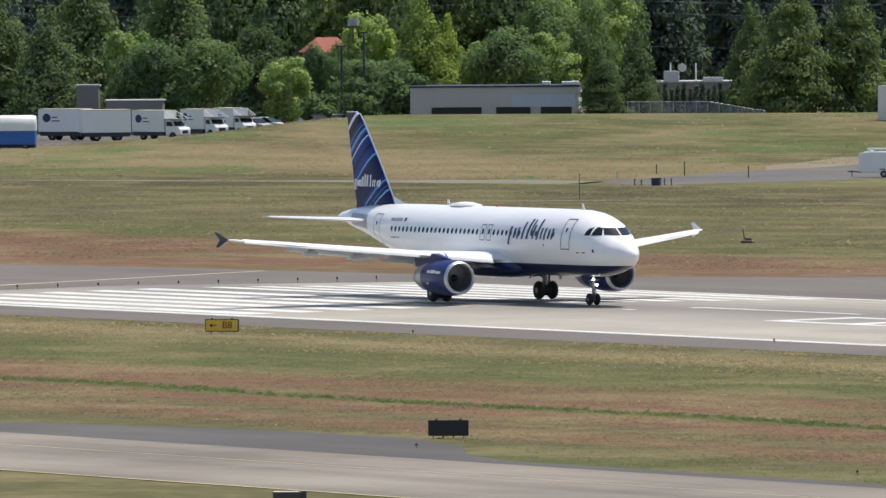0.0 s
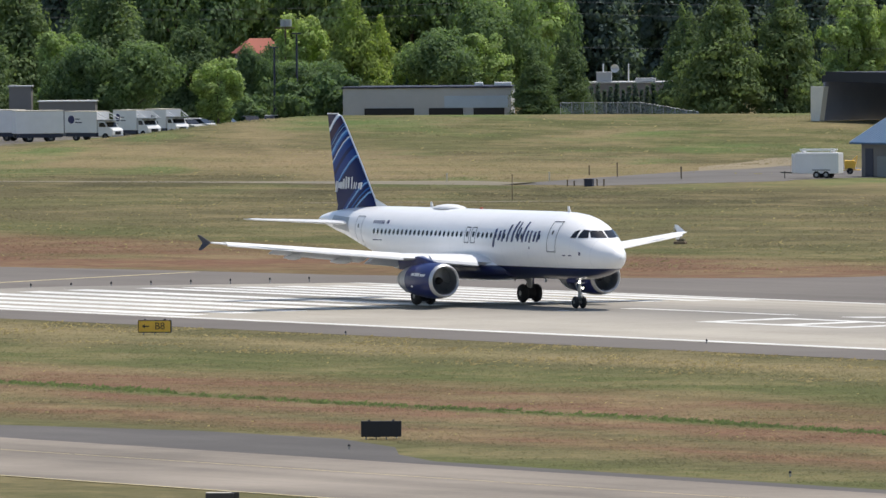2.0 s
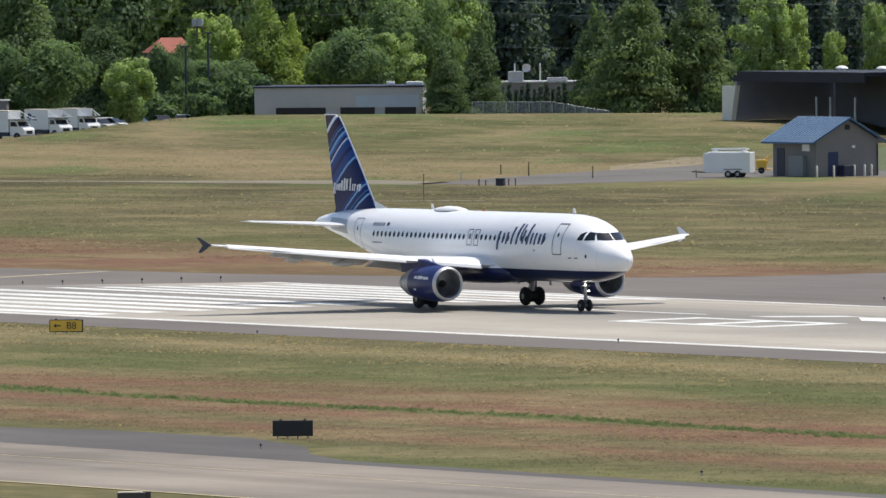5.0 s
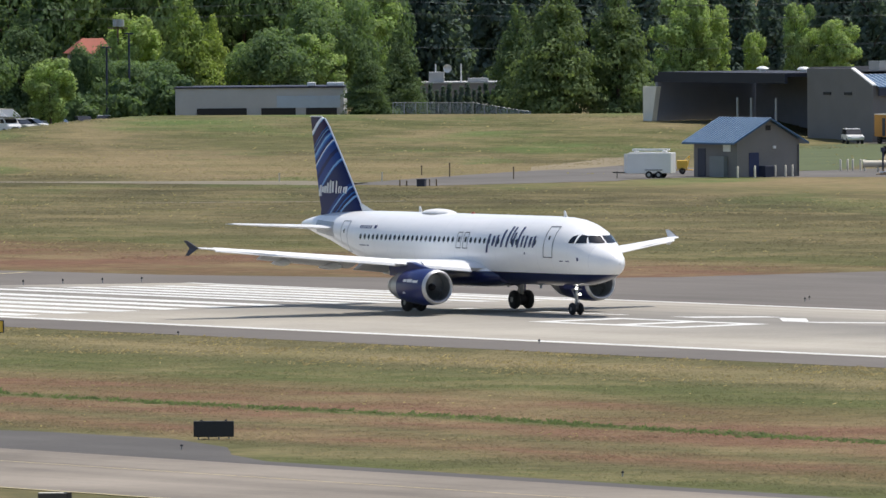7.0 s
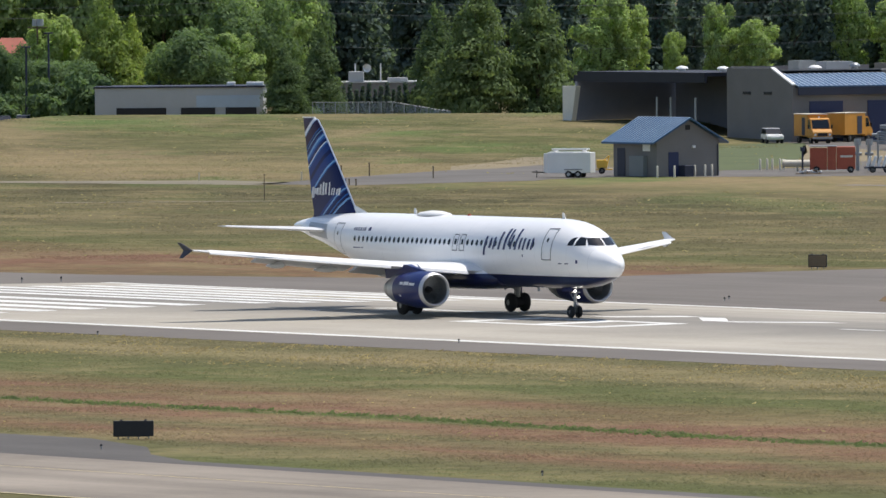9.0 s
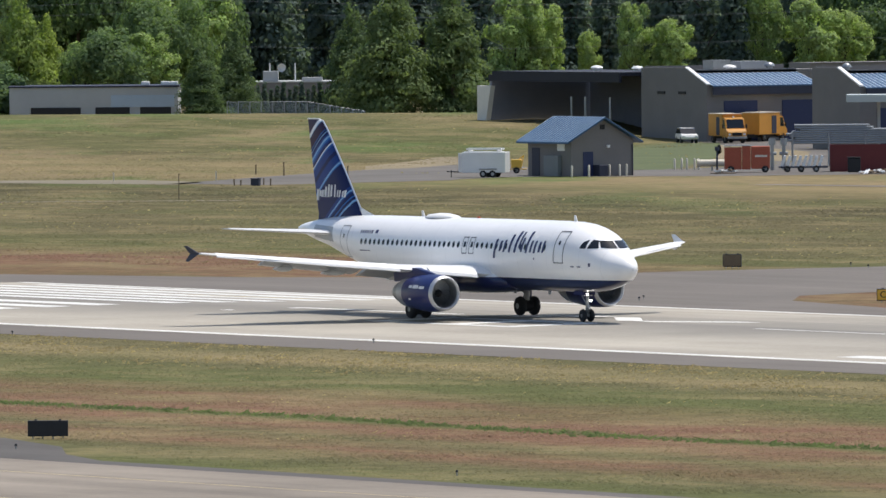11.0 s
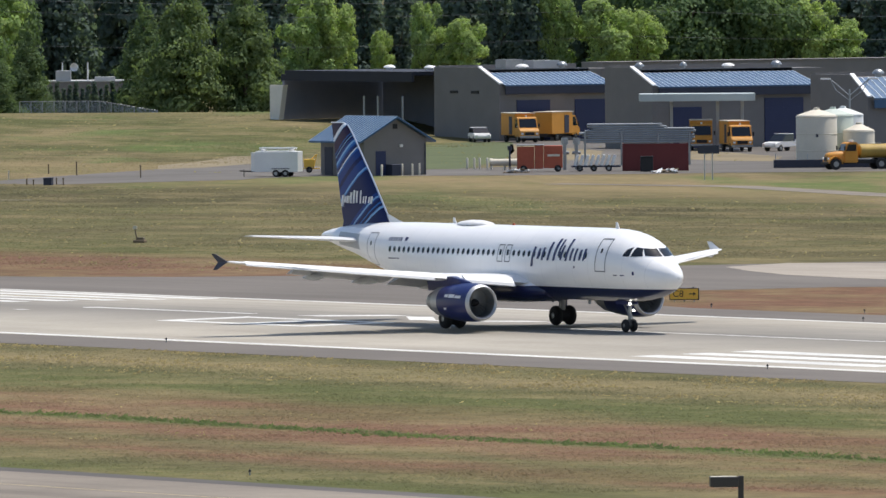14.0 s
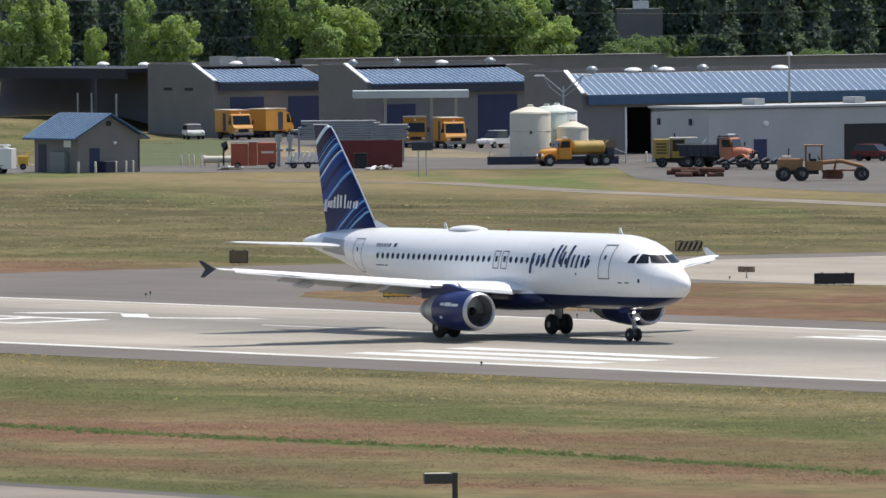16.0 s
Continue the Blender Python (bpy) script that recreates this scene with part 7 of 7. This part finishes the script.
def pipework():
    v = thing("valve_station", "cream pipes with grey upright valves by the pump", "pipework", sitting(-338.2, 254.9, RIGHT))
    part("pipe", tubes(((-0.6, 0, 0.75), (3.2, 0.2, 0.75), 0.33), n=18), "tank", v)
    part("flange", tubes(((-0.7, 0, 0.75), (-0.6, 0, 0.75), 0.42), n=18), "tank", v)
    part("valve_stem", tubes(((1.2, -0.4, 0), (1.2, -0.4, 1.9), 0.09), ((1.2, -0.4, 1.9), (1.2, -0.4, 2.3), 0.22), n=12), "trim_dark", v)
    for x in (6.4, 7.5):
        part("grey_valve", tubes(((x, 0.5, 0), (x, 0.5, 2.5), 0.18), ((x, 0.5, 2.4), (x, 0.5, 3.0), 0.34), ((x - 0.4, 0.5, 1.6), (x + 0.4, 0.5, 1.6), 0.16), n=14), "galvanised", v)
    w = thing("barricade_trailer", "trailer stacked with white and striped barricades", "trailer", sitting(-326.4, 258.1, RIGHT))
    part("flatbed", boxes((-2.3, 2.3, -0.8, 0.8, 0.4, 0.55)), "trim_dark", w)
    for i in range(8):
        bm = boxes((-0.12, 0.12, -0.7, 0.7, 0.0, 1.0))
        bmesh.ops.transform(bm, matrix=pose(-2.0 + 0.5 * i, 0, 0.58, 0, 18, 0), verts=bm.verts)
        part("barricade", bm, "white", w)
    for x in (-1.5, -0.2, 1.2):
        wheel_pair(w, x, 0.75, 0.3, 0.2)


pipework()


def bollard(x, y, h=1.1, material="tank"):
    b = thing("bollard", "pale yellow steel bollard beside the hut", "bollard", sitting(x, y), "bollards in the yard")
    bm = bmesh.new()
    loft(bm, [[(r * math.cos(a), r * math.sin(a), z) for a in [2 * math.pi * j / 12 for j in range(12)]] for r, z in ((0.1, 0), (0.1, h - 0.06), (0.07, h - 0.015), (0.02, h))])
    smooth(part("post", fixed(bm), material, b), 50)
    return b


first = bollard(-325.1, 231.3)
for x, y in ((-325.1, 233.2), (-326.5, 236.4), (-326.0, 237.2), (-326.5, 238.3), (-344.7, 255.9), (-344.4, 256.5), (-344.1, 256.9), (-343.7, 257.5), (-341.8, 256.7), (-317.9, 290.9), (-337.8, 255.5)):
    copy_thing(first, sitting(x, y))
box_ = thing("transformer_box", "dark green transformer box behind bollards", "electrical box", sitting(-327.0, 235.6, RIGHT - 90 + 33))
part("cabinet", boxes((-0.8, 0.8, -0.5, 0.5, 0.0, 1.05), bevel=0.05), "trim_dark", box_)


def notice_board():
    v = thing("yard_sign", "grey board on two tall posts beside the yard road", "sign", sitting(-287.7, 243.9, RIGHT))
    for k in (-0.35, 0.35):
        part("post", tubes(((k, 0, 0), (k, 0, 3.0), 0.06)), "wall_light", v)
    part("board", boxes((-0.95, 0.95, -0.06, 0.06, 2.35, 3.1), bevel=0.02), "trim_dark", v)


notice_board()


def light_mast(x, y, h, arms, label):
    v = thing("yard_light", label, "street lamp", sitting(x, y, RIGHT))
    part("pole", tubes(((0, 0, 0), (0, 0, h), 0.13, 0.09)), "galvanised", v)
    if arms:
        for s in (-1, 1):
            part("arm", tubes(((0, 0, h - 0.6), (s * 1.9, 0, h + 1.0), 0.06), ((0, 0, h - 1.1), (s * 1.3, 0, h - 0.1), 0.04), ((s * 1.3, 0, h - 0.1), (s * 1.9, 0, h + 1.0), 0.04)), "galvanised", v)
            part("lamp_head", boxes((s * 2.3 - 0.5, s * 2.3 + 0.5, -0.15, 0.15, h + 0.95, h + 1.1), bevel=0.03), "white", v)
    else:
        part("lamp_head", tubes(((0, 0, h), (0, 0, h + 0.35), 0.3, 0.2)), "white", v)


light_mast(-345.0, 300.7, 6.95, True, "galvanised yard light mast with two raised arms")
light_mast(-319.5, 309.0, 9.93, False, "grey lamp post above the blue roof")
steps = thing("steel_steps", "grey steel steps with handrails beside the tank wall", "steps", sitting(-320.8, 290.1, RIGHT))
for k in range(4):
    part("tread", boxes((-1.0 + 0.3 * k, -0.7 + 0.3 * k, -0.5, 0.5, 0.62 - 0.18 * k, 0.67 - 0.18 * k)), "galvanised", steps)
for k in (-0.5, 0.5):
    part("stringer", tubes(((-1.0, k, 0.65), (0.4, k, 0.0), 0.05)), "galvanised", steps)
    part("handrail", tubes(((-1.0, k, 1.55), (0.4, k, 0.9), 0.035), ((-1.0, k, 0.6), (-1.0, k, 1.55), 0.035), ((0.4, k, 0.0), (0.4, k, 0.9), 0.035), ((-2.2, k, 1.55), (-1.0, k, 1.55), 0.035), ((-2.2, k, 0.0), (-2.2, k, 1.55), 0.035)), "wall_light", steps)
tyres = thing("brush_pile", "low pile of rusty brown sweeper brushes", "pile", sitting(-265.1, 258.1, RIGHT))
rnd = random.Random(8)
for i in range(15):
    x, y, z = rnd.uniform(-2.2, 2.2), rnd.uniform(-0.7, 0.7), 0.2 + 0.22 * (i % 3)
    a = rnd.uniform(-0.7, 0.7)
    part("brush_roll", tubes(((x - 0.75 * math.cos(a), y - 0.75 * math.sin(a), z), (x + 0.75 * math.cos(a), y + 0.75 * math.sin(a), z + rnd.uniform(-0.06, 0.06)), rnd.uniform(0.17, 0.24)), n=10), "brush", tyres)
flat = thing("equipment_trailer", "low dark trailer loaded with plough parts", "trailer", sitting(-284.9, 278.4, RIGHT))
part("deck", boxes((-3.2, 3.2, -0.9, 0.9, 0.5, 0.65)), "dark", flat)
for i in range(6):
    part("plough_part", tubes(((-2.8 + i, -0.6, 0.75), (-2.2 + i, 0.5, 1.05), 0.14), ((-2.6 + i, 0.3, 0.7), (-2.0 + i, -0.3, 0.95), 0.1), n=8), "trim_dark" if i % 2 else "dark", flat)
for x in (-2.0, 0.2, 1.6):
    wheel_pair(flat, x, 0.8, 0.34, 0.24)


# ---- yard paving and roads
sheet("yard_paving", [(-346, 214), (-332.0, 227.2), (-317.7, 242.7), (-309.6, 262.5), (-302.3, 276.1), (-263.2, 250.0), (-230.1, 236.5), (-196.9, 227.8), (-205, 282), (-215, 330), (-313, 330), (-346, 352), (-414, 352), (-464, 356), (-470, 338), (-462, 330), (-440, 318), (-400, 305), (-352, 270), (-346, 250)], -0.014, "road", "worn grey asphalt of the maintenance yard", "pavement")
sheet("yard_lawn", [(-475.9, 338.1), (-461.4, 332.8), (-458.6, 338.1), (-416.2, 309.7), (-387.3, 289.3), (-353.1, 262.5), (-345.9, 255.4), (-348.7, 253.5)], -0.008, "lawn", "green mown grass between the hut and the doors", "grass")
sheet("yard_dry_grass", [(-447.9, 330.6), (-433.3, 325.9), (-408.0, 314.9), (-374.3, 291.5), (-369.2, 282.3), (-384.7, 287.8)], -0.008, "dry_lawn", "dry straw-coloured grass in the yard", "grass")
sheet("yard_dry_grass", [(-400.7, 319.6), (-391.6, 318.8), (-367.4, 308.6), (-350.0, 295.0), (-357.2, 293.3), (-366.9, 296.3)], -0.008, "dry_lawn", "dry straw-coloured grass in the yard", "grass")
sheet("bank_foot", [(-385.6, 247.2), (-400.7, 262.1), (-431.2, 287.5), (-405.8, 271.5), (-384.5, 257.3), (-372.4, 244.0), (-369.5, 236.9)], -0.009, "dry_lawn", "bare straw-coloured foot of the bank", "grass")
sheet("dirt_track", [(-388.9, 163.7), (-361.7, 178.5), (-332.7, 189.0), (-328.2, 190.2), (-335.7, 198.1), (-348.4, 198.6), (-366.1, 181.0), (-391.6, 165.2)], -0.012, "track", "faint sandy track worn through the grass", "track")
sheet("dirt_rut", [(-281.7, 140.8), (-273.9, 153.1), (-268.9, 160.4), (-270.4, 161.3), (-275.7, 154.2), (-283.2, 141.7)], -0.012, "track", "bare sandy rut in the grass", "track")
sheet("apron_line", [(-88.3, -4.7), (-93.6, 4.8), (-106.3, 28.1), (-105.8, 28.5), (-92.3, 4.0), (-87.0, -5.4)], -0.012, "yellow_mark", "faded line across the asphalt turning area", "marking")
sheet("service_road", [(-332.1, 191.7), (-320.3, 195.3), (-323.1, 216.6), (-327.2, 220.8), (-330.6, 230.1), (-365.7, 253.1), (-386.3, 263.7), (-381.2, 252.8), (-375.7, 244.0), (-352.0, 215.1), (-337.9, 198.9)], -0.012, "road", "narrow grey service road across the grass", "road")
sheet("perimeter_road", [(-285, 226), (-262, 231), (-225, 220), (-180.7, 210), (-120, 196), (-60, 180), (-60, 176), (-120, 191.5), (-181, 205), (-226, 215.5), (-262, 227), (-284, 223)], -0.010, "taxi", "pale service road in front of the yard", "road")
sheet("parking_lot", [(-532, 236), (-520, 250), (-552, 284), (-580, 304), (-640, 352), (-760, 430), (-800, 330), (-620, 215)], -0.012, "road", "grey asphalt truck parking lot", "pavement")


def marker_post(x, y, h, material="wood", label="thin weathered marker post by the service road"):
    b = thing("marker_post", label, "post", sitting(x, y), "posts along the service road")
    r = 0.028 if h > 2 else 0.045
    part("stake", boxes((-r, r, -r, r, -0.05, h), bevel=0.008), material, b)
    part("cap", boxes((-r - 0.015, r + 0.015, -r - 0.015, r + 0.015, h - 0.1, h), bevel=0.008), material, b)


for (x, y), h in (((-339.3, 215.8), 1.15), ((-353.0, 217.4), 1.3), ((-278.0, 159.7), 2.2), ((-346.7, 194.9), 0.8), ((-343.1, 203.8), 0.8), ((-320.8, 191.9), 0.6), ((-320.3, 192.3), 0.5), ((-320.7, 195.0), 0.6), ((-318.1, 194.1), 0.65), ((-361.8, 219.8), 0.9)):
    marker_post(x, y, h, "tank" if h == 0.8 else "wood")
b = thing("ground_box", "small dark steel box beside the service road", "box", sitting(-319.2, 193.2, 40))
part("housing", boxes((-0.38, 0.38, -0.3, 0.3, 0, 0.62), bevel=0.03), "trim_dark", b)
part("lid", boxes((-0.42, 0.42, -0.34, 0.34, 0.62, 0.68), bevel=0.01), "trim_dark", b)


# ---- beyond the bank: fence, second building, house, poles and wires
def chain_fence():
    f = thing("chain_link_fence", "grey chain-link fence along the top of the bank", "fence")
    prev = None
    for i in range(13):
        x, y = spot(-41.2 + i * 1.29, 1408)
        z = ground_z(x, y)
        h = 1.35 if i < 8 else 1.35 - 0.22 * (i - 7)
        part("fence_post", tubes(((x, y, z - 0.1), (x, y, z + max(0.3, h)), 0.045), n=8), "galvanised", f)
        if prev:
            part("top_rail", tubes((prev, (x, y, z + max(0.3, h) - 0.05), 0.03), n=6), "galvanised", f)
            a, b = Vector(prev), Vector((x, y, z + max(0.3, h) - 0.05))
            bm = bmesh.new()
            for k in range(9):
                for flip in (0, 1):
                    p = a.lerp(b, k / 9)
                    q = a.lerp(b, min(1, (k + 3) / 9))
                    lo, hi = Vector((p.x, p.y, z)), q.copy()
                    if flip:
                        lo, hi = Vector((q.x, q.y, z)), p
                    tube(bm, lo, hi, 0.012, n=3, caps=False)
            part("mesh_panel", bm, "galvanised", f)
        prev = (x, y, z + max(0.3, h) - 0.05)


chain_fence()


def second_building():
    c = spot(-34.6, 1478)
    b = thing("low_building", "low grey building behind a cypress row", "building", pose(c[0], c[1], 0, 0, 0, RIGHT))
    top = 4.72
    part("wall", boxes((-5.4, 5.4, 0, 9, 0, top)), "wall", b)
    part("roof_edge", boxes((-5.5, 5.5, -0.1, 9, top, top + 0.15)), "wall_light", b)
    part("roof_unit", boxes((-4.4, -2.6, 0.5, 2.2, top + 0.15, top + 1.35), bevel=0.05), "wall_light", b)
    part("roof_unit", boxes((0.2, 2.6, 0.5, 2.0, top + 0.15, top + 0.6), bevel=0.05), "wall_light", b)
    bm = bmesh.new()
    loft(bm, [[(-2.5 + 0.5 * k * math.cos(a) + 0.3 * k, 0.9 - 0.4 * k * k, top + 1.75 + 0.5 * k * math.sin(a)) for a in [2 * math.pi * j / 20 for j in range(20)]] for k in (0.05, 0.4, 0.75, 1.0)], cap1=False)
    smooth(part("dish", fixed(bm), "white", b, "white dish aerial"), 60)
    for x in (-3.6, -0.6):
        part("flue", tubes(((x, 1.0, top), (x, 1.0, top + 2.3), 0.09)), "white", b)


second_building()
for i in range(14):
    plant("cypress", *spot(-39.0 + 0.72 * i, 1458 + (i % 3)), 0.95 + 0.12 * math.sin(i * 2.1), i * 40, i % 2, 1.0, "row of cypresses")


def red_roof_house():
    c = spot(-80.9, 1520)
    top, eave = 9.95, 8.23
    b = thing("red_roofed_house", "house with a faded red tiled roof among trees", "house", pose(c[0], c[1], 0, 0, 0, RIGHT + 12))
    part("wall", boxes((-2.2, 2.4, 0, 6, 0, eave)), "wall", b)
    bm = bmesh.new()
    loft(bm, [[(x0, -0.4, eave - 0.1), (x1, 3.0, top), (x0, 6.4, eave - 0.1)] for x0, x1 in ((-2.7, -0.9), (2.9, 1.7))])
    part("roof", fixed(bm), "red_roof", b, "faded red tiled roof")


red_roof_house()


def utility_pole(x, y, h, box_on=True, lamp=False):
    v = thing("utility_pole", "dark wooden utility pole with transformer" if box_on else "dark slender lamp pole by the lot", "pole", sitting(x, y, RIGHT))
    part("pole", tubes(((0, 0, -0.2), (0, 0, h), 0.16, 0.11)), "wood" if box_on else "trim_dark", v)
    if box_on:
        part("cross_arm", boxes((-1.2, 1.2, -0.08, 0.08, h - 0.6, h - 0.45)), "wood", v)
        part("transformer", tubes(((0.35, -0.1, h - 0.35), (0.35, -0.1, h + 0.5), 0.42), ((-0.3, -0.1, h - 0.35), (-0.3, -0.1, h + 0.5), 0.3), n=14), "wall_light", v)
    if lamp:
        part("lamp_head", boxes((-0.5, 0.5, -0.2, 0.2, h, h + 0.18), bevel=0.03), "trim_dark", v)


utility_pole(-651.6, 357.8, 11.94)
utility_pole(-614.7, 337.5, 10.82, False, True)
utility_pole(-617.8, 336.3, 9.37, False, True)
v = thing("street_lamp", "slender grey street lamp with a curved arm", "street lamp", sitting(-665.4, 333.8, RIGHT))
hh = 10.66
part("pole", tubes(((0, 0, 0), (0, 0, hh), 0.1, 0.07)), "galvanised", v)
part("arm", tubes(((0, 0, hh), (-0.25, 0, hh + 0.6), 0.06), ((-0.25, 0, hh + 0.6), (-0.8, 0, hh + 0.9), 0.05)), "galvanised", v)
w = thing("power_lines", "thin dark power lines strung across the trees", "cable")
for zl, zr, d, r in ((13.61, 12.07, 1502, 0.012), (14.56, 14.24, 1502, 0.012), (8.49, 9.86, 1504, 0.011)):
    pts = []
    for i in range(25):
        x, y = spot(-125 + 230 * i / 24, d)
        pts.append((x, y, zl + (zr - zl) * i / 24 - 0.9 * math.sin(math.pi * ((i % 8) / 8))))
    bm = bmesh.new()
    loft(bm, [[(x, y, z + r), (x + r, y - r, z - r), (x - r, y + r, z - r)] for x, y, z in pts])
    part("wire", fixed(bm), "wire", w)
far = thing("distant_house", "pale distant building glimpsed between trees", "house", pose(*spot(68.7, 1590), 0, 0, 0, RIGHT))
part("wall", boxes((-2.9, 2.9, 0, 6, 0, 11.32)), "wall", far)
part("roof_unit", boxes((-0.8, 1.2, 0.5, 2, 11.32, 12.33)), "white", far)


def scrap_heap(x, y, seed, label):
    """Broken boards, offcuts and white rubbish dropped on the yard."""
    r = random.Random(seed)
    v = thing("scrap_heap", label, "scrap", sitting(x, y, RIGHT))
    for i in range(9):
        m = pose(r.uniform(-1.1, 1.1), r.uniform(-0.8, 0.8), r.uniform(0.08, 0.3), r.uniform(-25, 25), r.uniform(-25, 25), r.uniform(0, 180))
        a, b = r.uniform(0.15, 0.5), r.uniform(0.08, 0.25)
        bm = bmesh.new()
        box(bm, -a, a, -b, b, -0.06, 0.08, bevel=0.02, m=m)
        part("offcut", bm, ("white", "wood", "wall_light")[i % 3], v)
    part("bottom_board", boxes((-1.2, 1.2, -0.7, 0.7, 0.0, 0.1), bevel=0.02), "wood", v)


scrap_heap(-326.6, 249.2, 3, "heap of white and brown scrap boards in the yard")
scrap_heap(-315.0, 258.1, 4, "scattered pale rubbish beside the maroon container")


# ---- grass: tufts, weeds and dry stalks on the verges
def tuft_field(name, label, material, count, area, height, seed, lean=3.2):
    """Clumps of two ragged blades; area gives a spot (x, y) and a size factor, or None."""
    rnd = random.Random(seed)
    verts, faces = [], []
    for _ in range(count):
        got = area(rnd)
        if not got:
            continue
        x, y, k = got
        z = ground_z(x, y) - 0.02
        h = height * k * rnd.uniform(0.5, 1.3)
        w = height * k * rnd.uniform(1.0, 2.4)
        a = rnd.gauss(0.985, 0.35)
        dx, dy = math.cos(a) * w / 2, math.sin(a) * w / 2
        tilt = lean * h * rnd.uniform(0.8, 1.5)
        lx, ly = -dy / w * 2 * tilt, dx / w * 2 * tilt
        o = len(verts)
        p, q = rnd.uniform(-0.9, -0.1), rnd.uniform(0.1, 0.9)
        top = h * rnd.uniform(0.6, 1.0)
        verts += [(x - dx, y - dy, z), (x + dx, y + dy, z), (x + dx * q + lx, y + dy * q + ly, z + h), (x + lx * 0.4, y + ly * 0.4, z + h * 0.55), (x + dx * p + lx, y + dy * p + ly, z + top)]
        faces += [(o, o + 1, o + 2, o + 3), (o, o + 3, o + 4)]
    me = bpy.data.meshes.new(name)
    me.from_pydata(verts, [], faces)
    me.materials.append(M[material])
    return tagged(new(name, me), label, "grass", kind="stuff")


def near_verge(r):
    d = r.uniform(575, 755)
    x, y = spot(r.uniform(-0.082, 0.066) * d, d)
    if not -116 < y < -33 or (y < -105 and 106 < x < 164):
        return None
    if noise.noise(Vector((x * 0.035, y * 0.16, 0.0))) < r.uniform(-0.35, 0.45):
        return None
    return x, y, r.uniform(0.4, 1.2)


def trench_line(r):
    y = r.gauss(-84.5, 0.5)
    x = 640 - 1.51 * (y + 405) + r.uniform(-100, 80)
    if noise.noise(Vector((x * 0.12, 3.0, 0))) < r.uniform(-0.5, 0.2):
        return None
    return x, y + 0.8 * math.sin(x * 0.11), r.uniform(0.4, 1.3)


def far_verge(r):
    d = r.uniform(850, 1390)
    x, y = spot(r.uniform(-0.082, 0.066) * d, d)
    if y < 50 and x > -140 or y < 128 and x > -70 or x > -350 and y > 203 or x > -470 and y + 0.30 * x > 200:
        return None
    if -425 < x < -310 and abs(y - (173 + (x + 372) * 0.5)) < 17:
        return None
    if noise.noise(Vector((x * 0.02, y * 0.07, 4.0))) < r.uniform(-0.35, 0.45):
        return None
    return x, y, r.uniform(0.4, 1.3)


def near_sward(r):
    d = r.uniform(520, 765)
    x, y = spot(r.uniform(-0.082, 0.068) * d, d)
    if not -115.5 < y < -32.5 or (108 < x < 162 and y < -106.4 - 0.3 * max(0.0, x - 142)) or (y > -43 and x < -28):
        return None
    return x, y, r.uniform(0.5, 1.2) * (0.75 + 0.9 * max(0.0, noise.noise(Vector((x * 0.12, y * 0.12, 7.0)))))


def far_sward(r):
    d = r.uniform(850, 1400)
    x, y = spot(r.uniform(-0.082, 0.068) * d, d)
    if y < 50 and x > -140 or y < 128 and x > -70 or x > -350 and y > 203 or x > -470 and y + 0.30 * x > 200:
        return None
    if y < 34 and x > -200 or y < 20:
        return None
    if -362 < x < -326 and 178.5 + 0.36 * (x + 361.7) < y < min(198, 181 + 0.99 * (x + 366)):
        return None
    if y > 192 and x > -338 - 0.83 * (y - 199) - 1.5:
        return None
    return x, y, r.uniform(0.5, 1.2) * (0.75 + 0.9 * max(0.0, noise.noise(Vector((x * 0.08, y * 0.08, 2.0)))))


def shoulder_edge(r):
    x, y = r.uniform(-40, 330), -32.6 - 20 * r.random() ** 1.6
    if noise.noise(Vector((x * 0.11, y * 0.15, 9.0))) < r.uniform(-0.1, 0.45):
        return None
    return x, y, r.uniform(0.5, 1.3)


tuft_field("verge_sward", "rough patchy grass of the near verge", "standing_grass", 140000, near_sward, 0.10, 21)
tuft_field("field_sward", "rough patchy grass of the far field", "standing_grass", 140000, far_sward, 0.12, 22)
tuft_field("verge_grass", "dry tufted grass of the near verge", "straw", 4000, near_verge, 0.085, 11)
tuft_field("verge_weeds", "olive weeds scattered in the near verge", "weed", 500, near_verge, 0.08, 12)
tuft_field("trench_weeds", "line of taller green weeds along a trench", "weed_green", 3600, trench_line, 0.15, 13)
tuft_field("edge_straw", "pale dead grass along the runway shoulder", "straw", 26000, shoulder_edge, 0.12, 16)
tuft_field("far_grass", "dry tufted grass of the far field", "straw", 9000, far_verge, 0.14, 14)
tuft_field("far_weeds", "olive tufts in the far field", "weed", 800, far_verge, 0.1, 15)


def motions():
    walk(AIRLINER, [(t, pose(x, y, crown_z(y) + 0.006, 0, 0, head)) for t, x, y, head in ROLL])
    times, run = [r[0] for r in ROLL], [r[1] - ROLL[0][1] for r in ROLL]
    for tyre, centre, radius in ROLLING:
        # a row for each fifth of a turn, as far as the roll goes
        turns = int(run[-1] / radius / 1.25)
        spins = [run[-1] * i / turns for i in range(turns + 1)]
        walk(tyre, [(float(np.interp(d, run, times)), pose(*centre, 0, math.degrees(d / radius), 0)) for d in spins])


motions()
